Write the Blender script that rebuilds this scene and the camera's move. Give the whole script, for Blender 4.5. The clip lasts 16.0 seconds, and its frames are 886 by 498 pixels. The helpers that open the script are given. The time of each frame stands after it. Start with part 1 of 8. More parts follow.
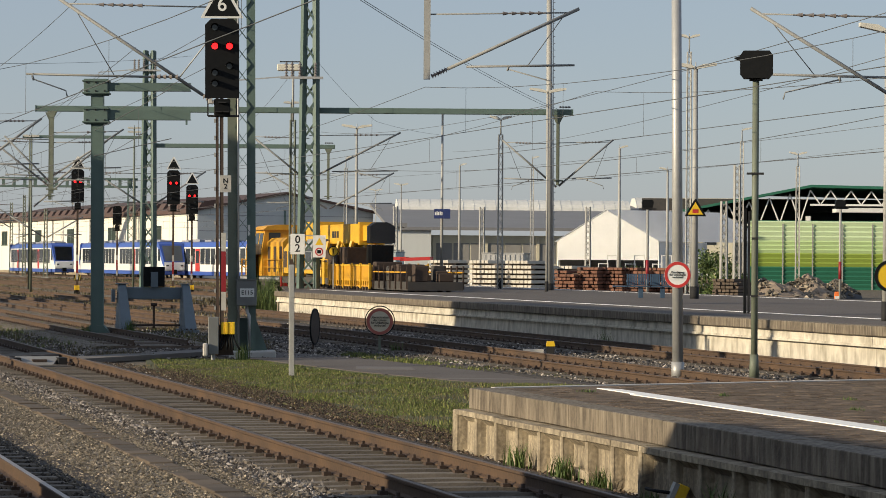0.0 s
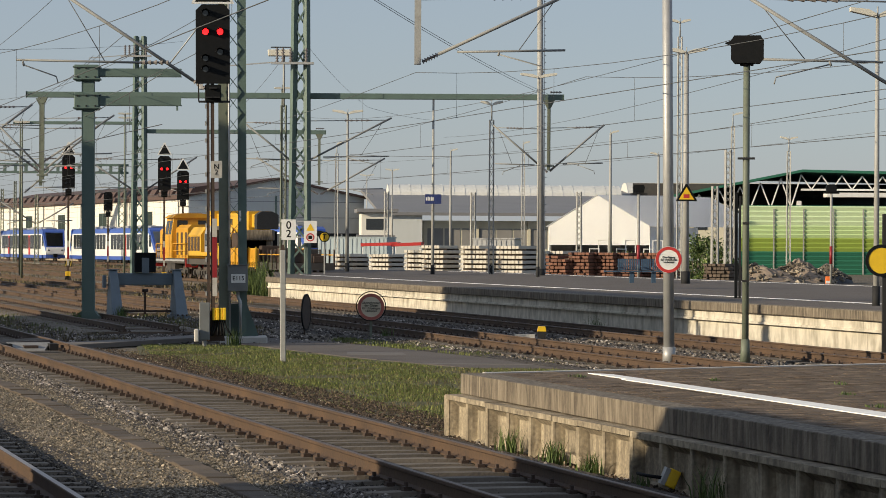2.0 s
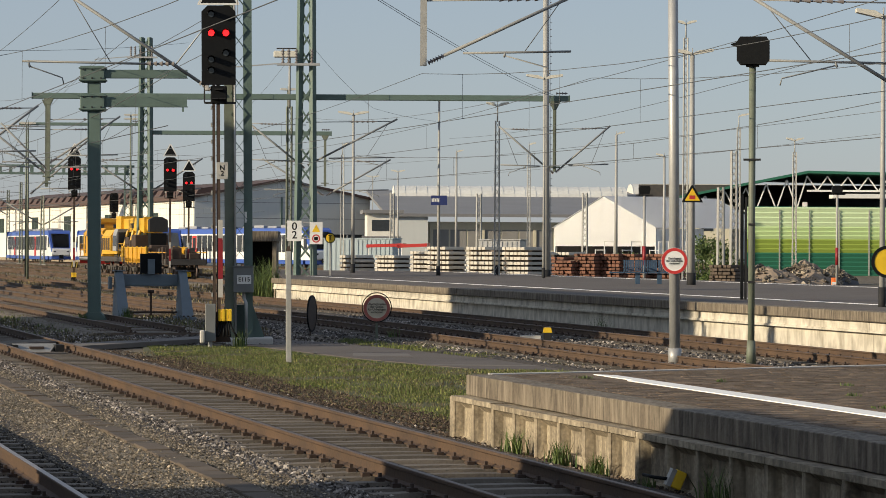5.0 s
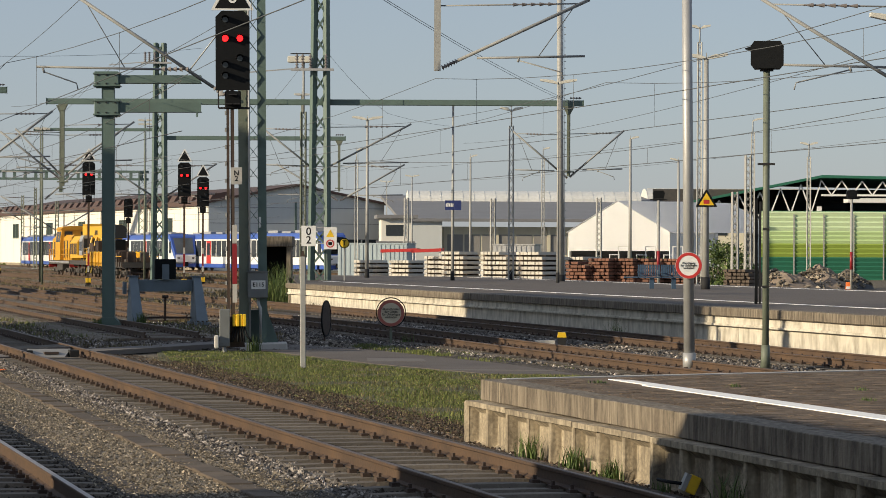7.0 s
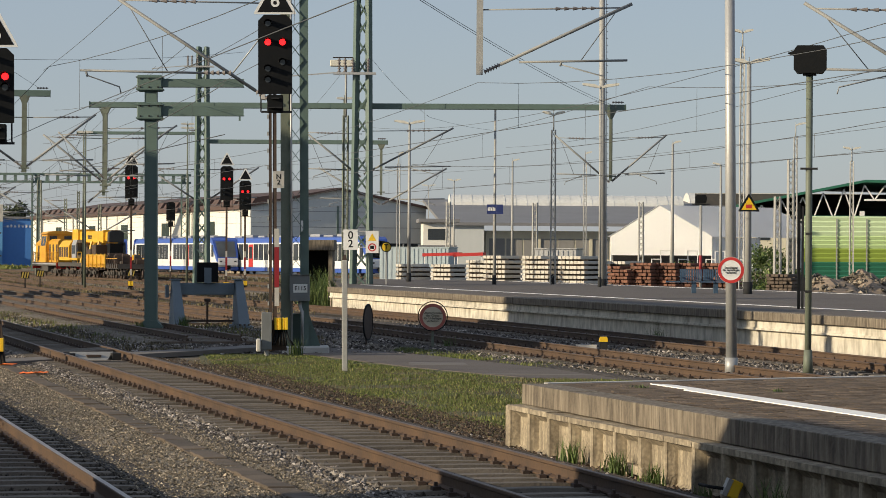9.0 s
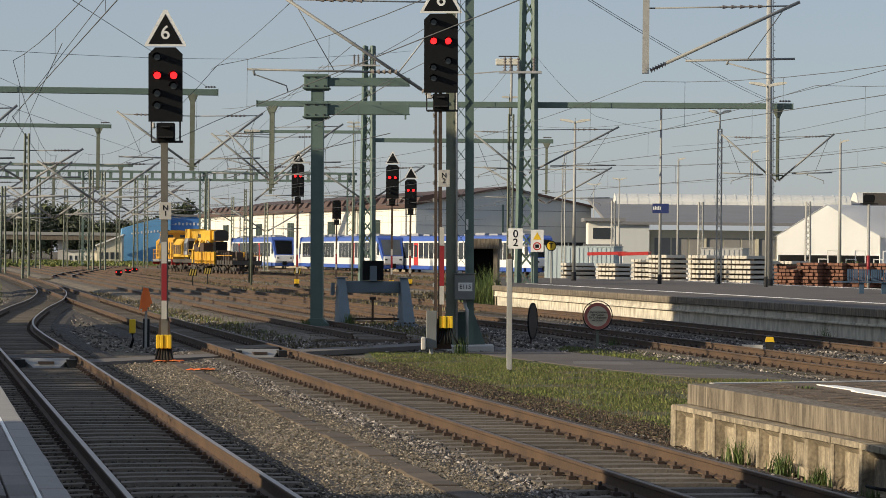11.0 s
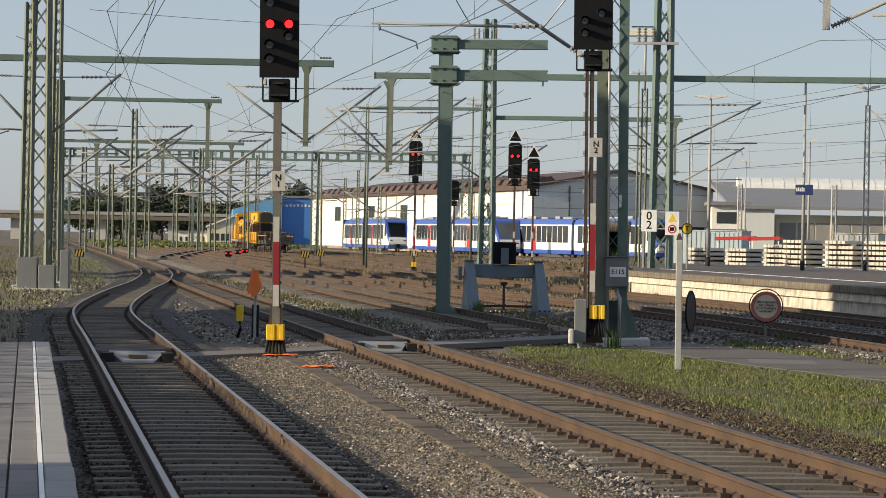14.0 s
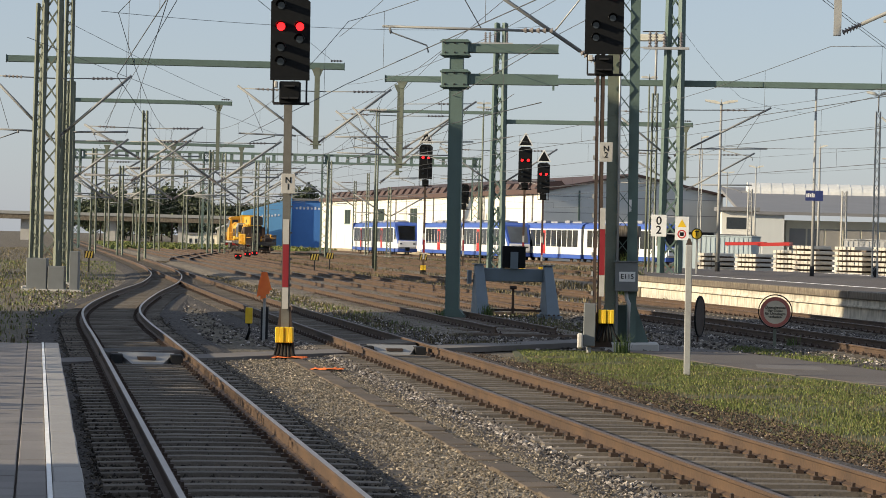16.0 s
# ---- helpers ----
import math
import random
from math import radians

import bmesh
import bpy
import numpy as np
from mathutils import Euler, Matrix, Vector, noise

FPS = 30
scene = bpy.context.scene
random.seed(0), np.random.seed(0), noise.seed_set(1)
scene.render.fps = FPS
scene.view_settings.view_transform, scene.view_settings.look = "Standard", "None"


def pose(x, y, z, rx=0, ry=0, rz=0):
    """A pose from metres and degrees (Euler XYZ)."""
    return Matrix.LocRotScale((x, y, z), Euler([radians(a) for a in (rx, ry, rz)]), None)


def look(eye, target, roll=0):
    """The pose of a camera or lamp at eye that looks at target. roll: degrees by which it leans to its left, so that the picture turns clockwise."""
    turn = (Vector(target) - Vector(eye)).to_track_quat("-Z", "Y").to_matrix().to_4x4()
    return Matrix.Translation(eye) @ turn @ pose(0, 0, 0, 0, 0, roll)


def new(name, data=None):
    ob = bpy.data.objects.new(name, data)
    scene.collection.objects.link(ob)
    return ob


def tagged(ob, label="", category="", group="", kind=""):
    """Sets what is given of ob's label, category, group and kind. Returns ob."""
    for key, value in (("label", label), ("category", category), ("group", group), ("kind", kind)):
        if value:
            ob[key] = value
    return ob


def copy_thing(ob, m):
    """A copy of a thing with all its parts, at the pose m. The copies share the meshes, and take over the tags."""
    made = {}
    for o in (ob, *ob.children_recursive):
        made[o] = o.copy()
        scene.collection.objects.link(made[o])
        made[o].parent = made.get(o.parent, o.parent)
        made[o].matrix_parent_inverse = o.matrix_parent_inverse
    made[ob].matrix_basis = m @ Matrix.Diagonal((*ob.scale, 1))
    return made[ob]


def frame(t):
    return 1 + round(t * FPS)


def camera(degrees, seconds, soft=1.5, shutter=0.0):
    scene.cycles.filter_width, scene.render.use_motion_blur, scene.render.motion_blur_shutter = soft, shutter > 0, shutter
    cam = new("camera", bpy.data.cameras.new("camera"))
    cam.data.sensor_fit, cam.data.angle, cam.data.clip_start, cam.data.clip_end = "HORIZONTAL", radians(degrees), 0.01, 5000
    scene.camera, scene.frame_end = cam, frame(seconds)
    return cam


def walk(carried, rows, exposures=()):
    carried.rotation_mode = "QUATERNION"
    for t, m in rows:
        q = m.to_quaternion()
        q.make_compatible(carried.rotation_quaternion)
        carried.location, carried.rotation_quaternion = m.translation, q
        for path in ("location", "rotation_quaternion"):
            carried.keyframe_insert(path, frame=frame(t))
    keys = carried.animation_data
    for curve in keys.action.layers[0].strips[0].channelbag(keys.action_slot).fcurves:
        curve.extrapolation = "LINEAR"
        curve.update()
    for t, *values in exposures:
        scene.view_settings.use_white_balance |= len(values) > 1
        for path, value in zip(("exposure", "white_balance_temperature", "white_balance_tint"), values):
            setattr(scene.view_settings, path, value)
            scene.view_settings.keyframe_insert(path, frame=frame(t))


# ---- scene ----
# -- path: seconds, place, heading (clockwise from +y), tilt up, roll
LENS = 19.303
PATH = [
    (0.0, -0.01, -0.10, 2.200, 16.269, 0.286, -0.416),
    (0.5, -0.01, -0.10, 2.200, 16.254, 0.229, -0.394),
    (1.0, -0.01, -0.10, 2.200, 16.328, 0.143, -0.328),
    (1.5, -0.01, -0.10, 2.200, 16.388, 0.058, -0.413),
    (2.0, -0.01, -0.10, 2.200, 16.466, -0.035, -0.317),
    (2.5, -0.01, -0.10, 2.200, 16.502, -0.088, -0.323),
    (3.0, -0.01, -0.10, 2.200, 16.499, -0.121, -0.331),
    (5.5, -0.01, -0.10, 2.200, 16.254, 0.021, -0.250),
    (6.0, -0.01, -0.10, 2.200, 16.151, 0.039, -0.175),
    (6.5, -0.01, -0.10, 2.200, 16.065, 0.059, -0.249),
    (7.0, -0.01, -0.10, 2.200, 16.028, 0.097, -0.244),
    (7.5, -0.01, -0.10, 2.200, 16.006, 0.127, -0.324),
    (8.0, -0.01, -0.10, 2.200, 15.958, 0.137, -0.425),
    (8.2, -0.01, -0.10, 2.200, 15.903, 0.156, -0.418),
    (10.3, -0.01, -0.10, 2.200, 12.839, 0.109, -0.461),
    (10.5, -0.01, -0.10, 2.200, 12.476, 0.101, -0.495),
    (11.0, -0.01, -0.09, 2.200, 11.481, 0.123, -0.587),
    (11.5, 0.14, 1.60, 2.177, 10.910, 0.047, -0.470),
    (12.0, 0.31, 3.43, 2.152, 10.355, 0.030, -0.690),
    (12.5, 0.46, 5.10, 2.129, 9.877, -0.013, -0.860),
    (13.0, 0.62, 6.88, 2.104, 9.541, -0.086, -1.040),
    (13.5, 0.72, 7.95, 2.090, 9.289, -0.199, -1.070),
    (14.0, 0.72, 7.95, 2.090, 9.068, -0.261, -1.060),
    (14.5, 0.72, 7.95, 2.090, 8.908, -0.285, -1.070),
    (15.0, 0.72, 7.95, 2.090, 8.819, -0.267, -1.060),
    (15.5, 0.72, 7.95, 2.090, 8.836, -0.225, -1.390),
    (16.0, 0.72, 7.95, 2.090, 8.857, -0.187, -1.420),
]
# -- end path
cam = camera(LENS, 16.0, soft=0.6)
walk(cam, [(t, Matrix.Translation((x, y, z)) @ pose(0, 0, 0, 0, 0, -head) @ pose(0, 0, 0, 90 + tilt) @ pose(0, 0, 0, 0, 0, -roll))
           for t, x, y, z, head, tilt, roll in PATH],
     exposures=[(0.0, -0.08), (3.2, -0.10), (5.3, -0.06), (8.2, -0.05), (10.3, -0.08), (13.0, 0.12), (16.0, 0.23)])

# ---- light ----
SUN_HEAD, SUN_UP = -99.0, 16.5          # degrees clockwise from +y, above the horizon
world = bpy.data.worlds.new("sky")
scene.world = world
world.use_nodes = True
wn = world.node_tree.nodes
sky = wn.new("ShaderNodeTexSky")
sky.sky_type, sky.sun_disc = "NISHITA", False
sky.sun_elevation, sky.sun_rotation = radians(SUN_UP), radians(SUN_HEAD)
sky.air_density, sky.dust_density, sky.ozone_density = 1.0, 0.6, 2.0
haze = wn.new("ShaderNodeMix")                    # thin even grey-blue evening haze over the whole sky
haze.data_type, haze.blend_type = "RGBA", "MIX"
haze.inputs[0].default_value, haze.inputs[7].default_value = 0.62, (3.28, 3.70, 4.60, 1)
world.node_tree.links.new(sky.outputs[0], haze.inputs[6])
world.node_tree.links.new(haze.outputs[2], wn["Background"].inputs[0])
wn["Background"].inputs[1].default_value = 0.12
sun = new("sun", bpy.data.lights.new("sun", "SUN"))
sun.data.energy, sun.data.angle, sun.data.color = 5.8, radians(0.6), (1.0, 0.85, 0.62)
sh, su = radians(SUN_HEAD), radians(SUN_UP)
sun.matrix_world = look((math.sin(sh) * math.cos(su) * 50, math.cos(sh) * math.cos(su) * 50, math.sin(su) * 50), (0, 0, 0))


# ---- materials ----
def material(name, colour, rough=0.8, metal=0.0, second=None, scale=8.0, amount=0.6, bump=0.15, fine=60.0, stretch=(1, 1, 1),
             random_shade=0.0, spec=0.5, streak=None, cells=0.0, streak_size=12.0):
    """Two scales of noise between two colours, fine bump, optional streaks that run down the faces."""
    m = bpy.data.materials.new(name)
    m.use_nodes = True
    nt = m.node_tree
    b = nt.nodes["Principled BSDF"]
    b.inputs["Roughness"].default_value, b.inputs["Metallic"].default_value = rough, metal
    b.inputs["Specular IOR Level"].default_value = spec
    second = second or tuple(c * 0.55 for c in colour)
    co = nt.nodes.new("ShaderNodeTexCoord")
    mp = nt.nodes.new("ShaderNodeMapping")
    geo = nt.nodes.new("ShaderNodeNewGeometry")
    mp.inputs["Scale"].default_value = stretch
    nt.links.new(geo.outputs["Position"], mp.inputs[0])
    big, small = nt.nodes.new("ShaderNodeTexNoise"), nt.nodes.new("ShaderNodeTexNoise")
    big.inputs["Scale"].default_value, big.inputs["Detail"].default_value = scale, 5
    small.inputs["Scale"].default_value, small.inputs["Detail"].default_value = fine, 4
    for n in (big, small):
        nt.links.new(mp.outputs[0], n.inputs["Vector"])
    mul = nt.nodes.new("ShaderNodeMix")
    mul.inputs[0].default_value = 0.4
    nt.links.new(big.outputs[0], mul.inputs[2]), nt.links.new(small.outputs[0], mul.inputs[3])
    ramp = nt.nodes.new("ShaderNodeMapRange")
    ramp.inputs[1].default_value, ramp.inputs[2].default_value = 0.35, 0.68
    ramp.inputs[3].default_value, ramp.inputs[4].default_value = 0.0, amount
    nt.links.new(mul.outputs[0], ramp.inputs[0])
    mix = nt.nodes.new("ShaderNodeMix")
    mix.data_type = "RGBA"
    nt.links.new(ramp.outputs[0], mix.inputs[0])
    mix.inputs[6].default_value, mix.inputs[7].default_value = (*colour, 1), (*second, 1)
    out = mix.outputs[2]
    if cells:
        vo = nt.nodes.new("ShaderNodeTexVoronoi")
        vo.inputs["Scale"].default_value = cells
        nt.links.new(mp.outputs[0], vo.inputs["Vector"])
        bw = nt.nodes.new("ShaderNodeSeparateColor")
        nt.links.new(vo.outputs["Color"], bw.inputs[0])
        vr = nt.nodes.new("ShaderNodeMapRange")
        vr.inputs[3].default_value, vr.inputs[4].default_value = 0.35, 1.75
        nt.links.new(bw.outputs[0], vr.inputs[0])
        vh = nt.nodes.new("ShaderNodeHueSaturation")
        nt.links.new(vr.outputs[0], vh.inputs["Value"]), nt.links.new(out, vh.inputs["Color"])
        out = vh.outputs[0]
    if streak:
        sm = nt.nodes.new("ShaderNodeMapping")
        sm.inputs["Scale"].default_value = (streak_size, streak_size, 1.6)
        nt.links.new(geo.outputs["Position"], sm.inputs[0])
        sn = nt.nodes.new("ShaderNodeTexNoise")
        sn.inputs["Scale"].default_value, sn.inputs["Detail"].default_value = 1.0, 6
        nt.links.new(sm.outputs[0], sn.inputs["Vector"])
        sr = nt.nodes.new("ShaderNodeMapRange")
        sr.inputs[1].default_value, sr.inputs[2].default_value, sr.inputs[4].default_value = 0.42, 0.70, 0.85
        nt.links.new(sn.outputs[0], sr.inputs[0])
        mx = nt.nodes.new("ShaderNodeMix")
        mx.data_type = "RGBA"
        nt.links.new(sr.outputs[0], mx.inputs[0]), nt.links.new(out, mx.inputs[6])
        mx.inputs[7].default_value = (*streak, 1)
        out = mx.outputs[2]
    if random_shade:
        info = nt.nodes.new("ShaderNodeObjectInfo")
        rr = nt.nodes.new("ShaderNodeMapRange")
        rr.inputs[3].default_value, rr.inputs[4].default_value = 1 - random_shade, 1 + random_shade
        nt.links.new(info.outputs["Random"], rr.inputs[0])
        hs = nt.nodes.new("ShaderNodeHueSaturation")
        nt.links.new(rr.outputs[0], hs.inputs["Value"]), nt.links.new(out, hs.inputs["Color"])
        out = hs.outputs[0]
    nt.links.new(out, b.inputs["Base Color"])
    if bump:
        bp = nt.nodes.new("ShaderNodeBump")
        bp.inputs["Strength"].default_value, bp.inputs["Distance"].default_value = bump, 0.02
        nt.links.new(vo.outputs["Distance"] if cells else small.outputs[0], bp.inputs["Height"])
        nt.links.new(bp.outputs[0], b.inputs["Normal"])
    return m


def glow(name, colour, strength):
    m = bpy.data.materials.new(name)
    m.use_nodes = True
    b = m.node_tree.nodes["Principled BSDF"]
    b.inputs["Base Color"].default_value = (*colour, 1)
    b.inputs["Emission Color"].default_value = (*colour, 1)
    b.inputs["Emission Strength"].default_value = strength
    return m


BALLAST = material("ballast", (0.0663, 0.0554, 0.0468), 0.95, second=(0.0281, 0.0226, 0.0187), scale=0.8, fine=8, amount=0.9, bump=1.0, cells=17)
GRAVEL = material("gravel", (0.25, 0.21, 0.155), 0.95, second=(0.15, 0.126, 0.094), scale=0.8, fine=9, bump=1.0, cells=34)
EARTH = material("yard_earth", (0.138, 0.110, 0.078), 0.95, second=(0.078, 0.067, 0.04), scale=0.35, fine=5, amount=0.9, bump=0.8, cells=14)
GRASS = material("grass", (0.075, 0.085, 0.03), 0.9, second=(0.12, 0.095, 0.05), scale=0.8, fine=20, bump=0.6)
STRAW = material("dry_grass", (0.20, 0.16, 0.08), 0.9, second=(0.10, 0.10, 0.04), scale=0.8, fine=20, bump=0.5)
ASPHALT = material("asphalt", (0.098, 0.082, 0.07), 0.9, second=(0.15, 0.128, 0.11), scale=0.7, fine=80, bump=0.3)
PAVERS = material("pavers", (0.185, 0.128, 0.08), 0.9, second=(0.095, 0.068, 0.046), scale=0.9, fine=34, amount=1.0, bump=0.5)
CONCRETE = material("old_concrete", (0.50, 0.42, 0.295), 0.9, second=(0.12, 0.098, 0.07), scale=2.6, fine=22, amount=1.0, bump=0.5, streak=(0.14, 0.115, 0.082), streak_size=11)
CONCRETE_DARK = material("stained_concrete", (0.15, 0.122, 0.09), 0.92, second=(0.06, 0.049, 0.037), scale=2.4, fine=20, amount=0.9, bump=0.5, streak=(0.29, 0.245, 0.182), streak_size=15)
CONCRETE_PALE = material("pale_weathered_concrete", (0.66, 0.61, 0.51), 0.9, second=(0.46, 0.42, 0.34), scale=0.6, fine=7, bump=0.3, streak=(0.27, 0.24, 0.185), streak_size=3.5)
CONCRETE_NEW = material("pale_concrete", (0.50, 0.48, 0.44), 0.85, second=(0.40, 0.38, 0.35), scale=1.5, fine=30, bump=0.2)
SLEEPER = material("sleeper_concrete", (0.172, 0.146, 0.115), 0.92, second=(0.072, 0.060, 0.049), scale=3, fine=35, bump=0.5, random_shade=0.25)
WOOD = material("tarred_timber", (0.13, 0.095, 0.07), 0.85, second=(0.06, 0.05, 0.04), scale=4, fine=30, random_shade=0.3)
RAIL_RUST = material("rusty_rail", (0.105, 0.062, 0.034), 0.75, second=(0.042, 0.028, 0.021), scale=1.2, amount=0.9, fine=25, bump=0.2)
RAIL_TOP = material("polished_rail_head", (0.42, 0.38, 0.34), 0.42, metal=0.9, second=(0.30, 0.24, 0.2), scale=2, bump=0.05)
RAIL_DULL = material("dull_rail_head", (0.145, 0.106, 0.0808), 0.55, metal=0.3, second=(0.119, 0.085, 0.0638), scale=2, bump=0.05)
RUST_DARK = material("dark_rust", (0.07, 0.045, 0.032), 0.8, second=(0.035, 0.025, 0.02))
GREEN = material("green_mast_paint", (0.105, 0.158, 0.137), 0.55, second=(0.075, 0.108, 0.092), scale=2, fine=30, bump=0.08)
GREEN_GREY = material("weathered_mast_paint", (0.15, 0.175, 0.13), 0.6, second=(0.095, 0.09, 0.065), scale=3, fine=30, bump=0.1)
GALV = material("galvanised_steel", (0.42, 0.42, 0.41), 0.5, metal=0.35, second=(0.30, 0.30, 0.30), scale=6, fine=40, bump=0.08)
BRACKET = material("dull_grey_tube", (0.25, 0.255, 0.25), 0.6, second=(0.17, 0.17, 0.165), scale=5, fine=40, bump=0.05)
GREY_POLE = material("grey_pole_paint", (0.36, 0.36, 0.34), 0.5, second=(0.24, 0.23, 0.21), scale=5, fine=40)
BLACK = material("black_enamel", (0.008, 0.009, 0.010), 0.6, second=(0.014, 0.014, 0.014), spec=0.12)
DARK = material("dark_grey_steel", (0.03, 0.03, 0.031), 0.7, spec=0.2)
WIRE = material("wire", (0.10, 0.105, 0.11), 0.6, bump=0)
YELLOW = material("yellow_paint", (0.72, 0.42, 0.025), 0.5, second=(0.48, 0.26, 0.03), scale=1.5, fine=12)
YELLOW_BOX = material("yellow_plastic", (0.80, 0.52, 0.02), 0.4, second=(0.65, 0.40, 0.02))
BAND_RED = material("dirty_red_plate", (0.27, 0.014, 0.02), 0.5, second=(0.19, 0.015, 0.018), scale=4)
BAND_WHITE = material("dirty_white_plate", (0.50, 0.48, 0.43), 0.6, second=(0.34, 0.31, 0.27), scale=5)
MARKER_YELLOW = material("dull_yellow_stripe", (0.42, 0.31, 0.06), 0.6)
RED = material("red_enamel", (0.50, 0.035, 0.03), 0.45, second=(0.38, 0.03, 0.03))
WHITE = material("white_enamel", (0.78, 0.78, 0.75), 0.5, second=(0.62, 0.61, 0.57), scale=5)
LINE = material("white_line_paint", (0.92, 0.91, 0.88), 0.8, second=(0.62, 0.58, 0.52), scale=3, fine=30, amount=0.4)
WALL_WHITE = material("white_cladding", (0.80, 0.77, 0.68), 0.7, second=(0.70, 0.66, 0.57), scale=0.15, fine=2, bump=0.05, stretch=(1, 1, 0.2))
WALL_GREY = material("grey_cladding", (0.60, 0.62, 0.60), 0.6, second=(0.52, 0.54, 0.53), scale=0.1, fine=2, bump=0.05, stretch=(1, 1, 0.2))
WALL_CREAM = material("cream_render", (0.66, 0.61, 0.46), 0.8, second=(0.55, 0.5, 0.38), scale=0.2, fine=3)
ROOF_BROWN = material("brown_roof_edge", (0.10, 0.06, 0.05), 0.75, second=(0.06, 0.042, 0.037))
ROOF_GREY = material("grey_sheet_roof", (0.21, 0.21, 0.215), 0.75, second=(0.16, 0.16, 0.165), scale=0.2, fine=2)
WINDOW_DARK = material("dull_dark_windows", (0.03, 0.045, 0.04), 0.7, second=(0.05, 0.06, 0.055), spec=0.15, bump=0)
DUSTY = material("dusty_grey_glazing", (0.30, 0.29, 0.27), 0.6, second=(0.22, 0.21, 0.20), scale=0.8, spec=0.2, bump=0)
CABINET = material("grey_cabinet_paint", (0.17, 0.18, 0.18), 0.55, second=(0.12, 0.125, 0.12), scale=3)
GLASS_DARK = material("dark_glazing", (0.03, 0.035, 0.04), 0.12, second=(0.05, 0.06, 0.07), bump=0)
BLUE = material("blue_train_paint", (0.055, 0.115, 0.42), 0.35, second=(0.045, 0.095, 0.34), bump=0.02)
BLUE_WALL = material("blue_cladding", (0.07, 0.22, 0.55), 0.5, second=(0.06, 0.18, 0.45), scale=0.2, fine=2, bump=0.05)
TRAIN_WHITE = material("white_train_paint", (0.80, 0.80, 0.78), 0.35, second=(0.70, 0.70, 0.68), scale=1, bump=0.02)
LAMP_RED = glow("red_signal_light", (1.0, 0.012, 0.014), 3.5)


# ---- mesh helpers ----
def part(name, bm, mat, parent=None, label=""):
    me = bpy.data.meshes.new(name)
    bm.to_mesh(me)
    bm.free()
    for m in (mat if isinstance(mat, (list, tuple)) else [mat]):
        me.materials.append(m)
    ob = new(name, me)
    ob.parent = parent
    if label:
        ob["label"] = label
    return ob


def thing(name, at, label, category, group="", kind="", head=0.0, lean=(0.0, 0.0)):
    ob = new(name)
    ob.empty_display_size = 0.2
    ob.matrix_basis = pose(*at, lean[0], lean[1], -head)
    return tagged(ob, label, category, group, kind)


def box(bm, lo, hi, mi=0, bevel=0.0):
    x0, y0, z0 = lo
    x1, y1, z1 = hi
    v = [bm.verts.new(p) for p in ((x0, y0, z0), (x1, y0, z0), (x1, y1, z0), (x0, y1, z0), (x0, y0, z1), (x1, y0, z1), (x1, y1, z1), (x0, y1, z1))]
    fs = [bm.faces.new([v[i] for i in f]) for f in ((3, 2, 1, 0), (4, 5, 6, 7), (0, 1, 5, 4), (1, 2, 6, 5), (2, 3, 7, 6), (3, 0, 4, 7))]
    for f in fs:
        f.material_index = mi
    if bevel:
        es = list({e for f in fs for e in f.edges})
        for f in bmesh.ops.bevel(bm, geom=es, offset=bevel, segments=1, affect="EDGES")["faces"]:
            f.material_index = mi
    return bm


def bar(bm, a, b, w, h=None, mi=0):
    """A square bar from a to b."""
    a, b = Vector(a), Vector(b)
    h = h or w
    d = (b - a).normalized()
    side = d.cross(Vector((0, 0, 1)))
    side = Vector((1, 0, 0)) if side.length < 1e-4 else side.normalized()
    up = side.cross(d)
    v = [bm.verts.new(p + side * sx * w / 2 + up * sy * h / 2) for p in (a, b) for sx, sy in ((-1, -1), (1, -1), (1, 1), (-1, 1))]
    for f in ((0, 1, 2, 3), (7, 6, 5, 4), (0, 4, 5, 1), (1, 5, 6, 2), (2, 6, 7, 3), (3, 7, 4, 0)):
        bm.faces.new([v[i] for i in f]).material_index = mi
    return bm


def tube(bm, pts, r, seg=8, mi=0, r2=None, cap=True, smooth=True):
    """A round tube through the points."""
    pts = [Vector(p) for p in pts]
    rings = []
    for i, p in enumerate(pts):
        d = (pts[min(i + 1, len(pts) - 1)] - pts[max(i - 1, 0)]).normalized()
        side = d.cross(Vector((0, 0, 1)))
        side = Vector((1, 0, 0)) if side.length < 1e-3 else side.normalized()
        up = side.cross(d)
        rad = r if r2 is None else r + (r2 - r) * i / (len(pts) - 1)
        rings.append([bm.verts.new(p + (side * math.cos(2 * math.pi * k / seg) + up * math.sin(2 * math.pi * k / seg)) * rad) for k in range(seg)])
    for a, b in zip(rings, rings[1:]):
        for k in range(seg):
            f = bm.faces.new((a[k], a[(k + 1) % seg], b[(k + 1) % seg], b[k]))
            f.smooth, f.material_index = smooth, mi
    if cap:
        bm.faces.new(rings[0][::-1]).material_index = mi
        bm.faces.new(rings[-1]).material_index = mi
    return bm


def prism(bm, outline, y0, y1, mi=0):
    """An outline in x, z pushed from y0 to y1."""
    a = [bm.verts.new((x, y0, z)) for x, z in outline]
    b = [bm.verts.new((x, y1, z)) for x, z in outline]
    n = len(a)
    fs = [bm.faces.new(a), bm.faces.new(b[::-1])] + [bm.faces.new((a[i], b[i], b[(i + 1) % n], a[(i + 1) % n])) for i in range(n)]
    for f in fs:
        f.material_index = mi
    bmesh.ops.recalc_face_normals(bm, faces=fs)
    return bm


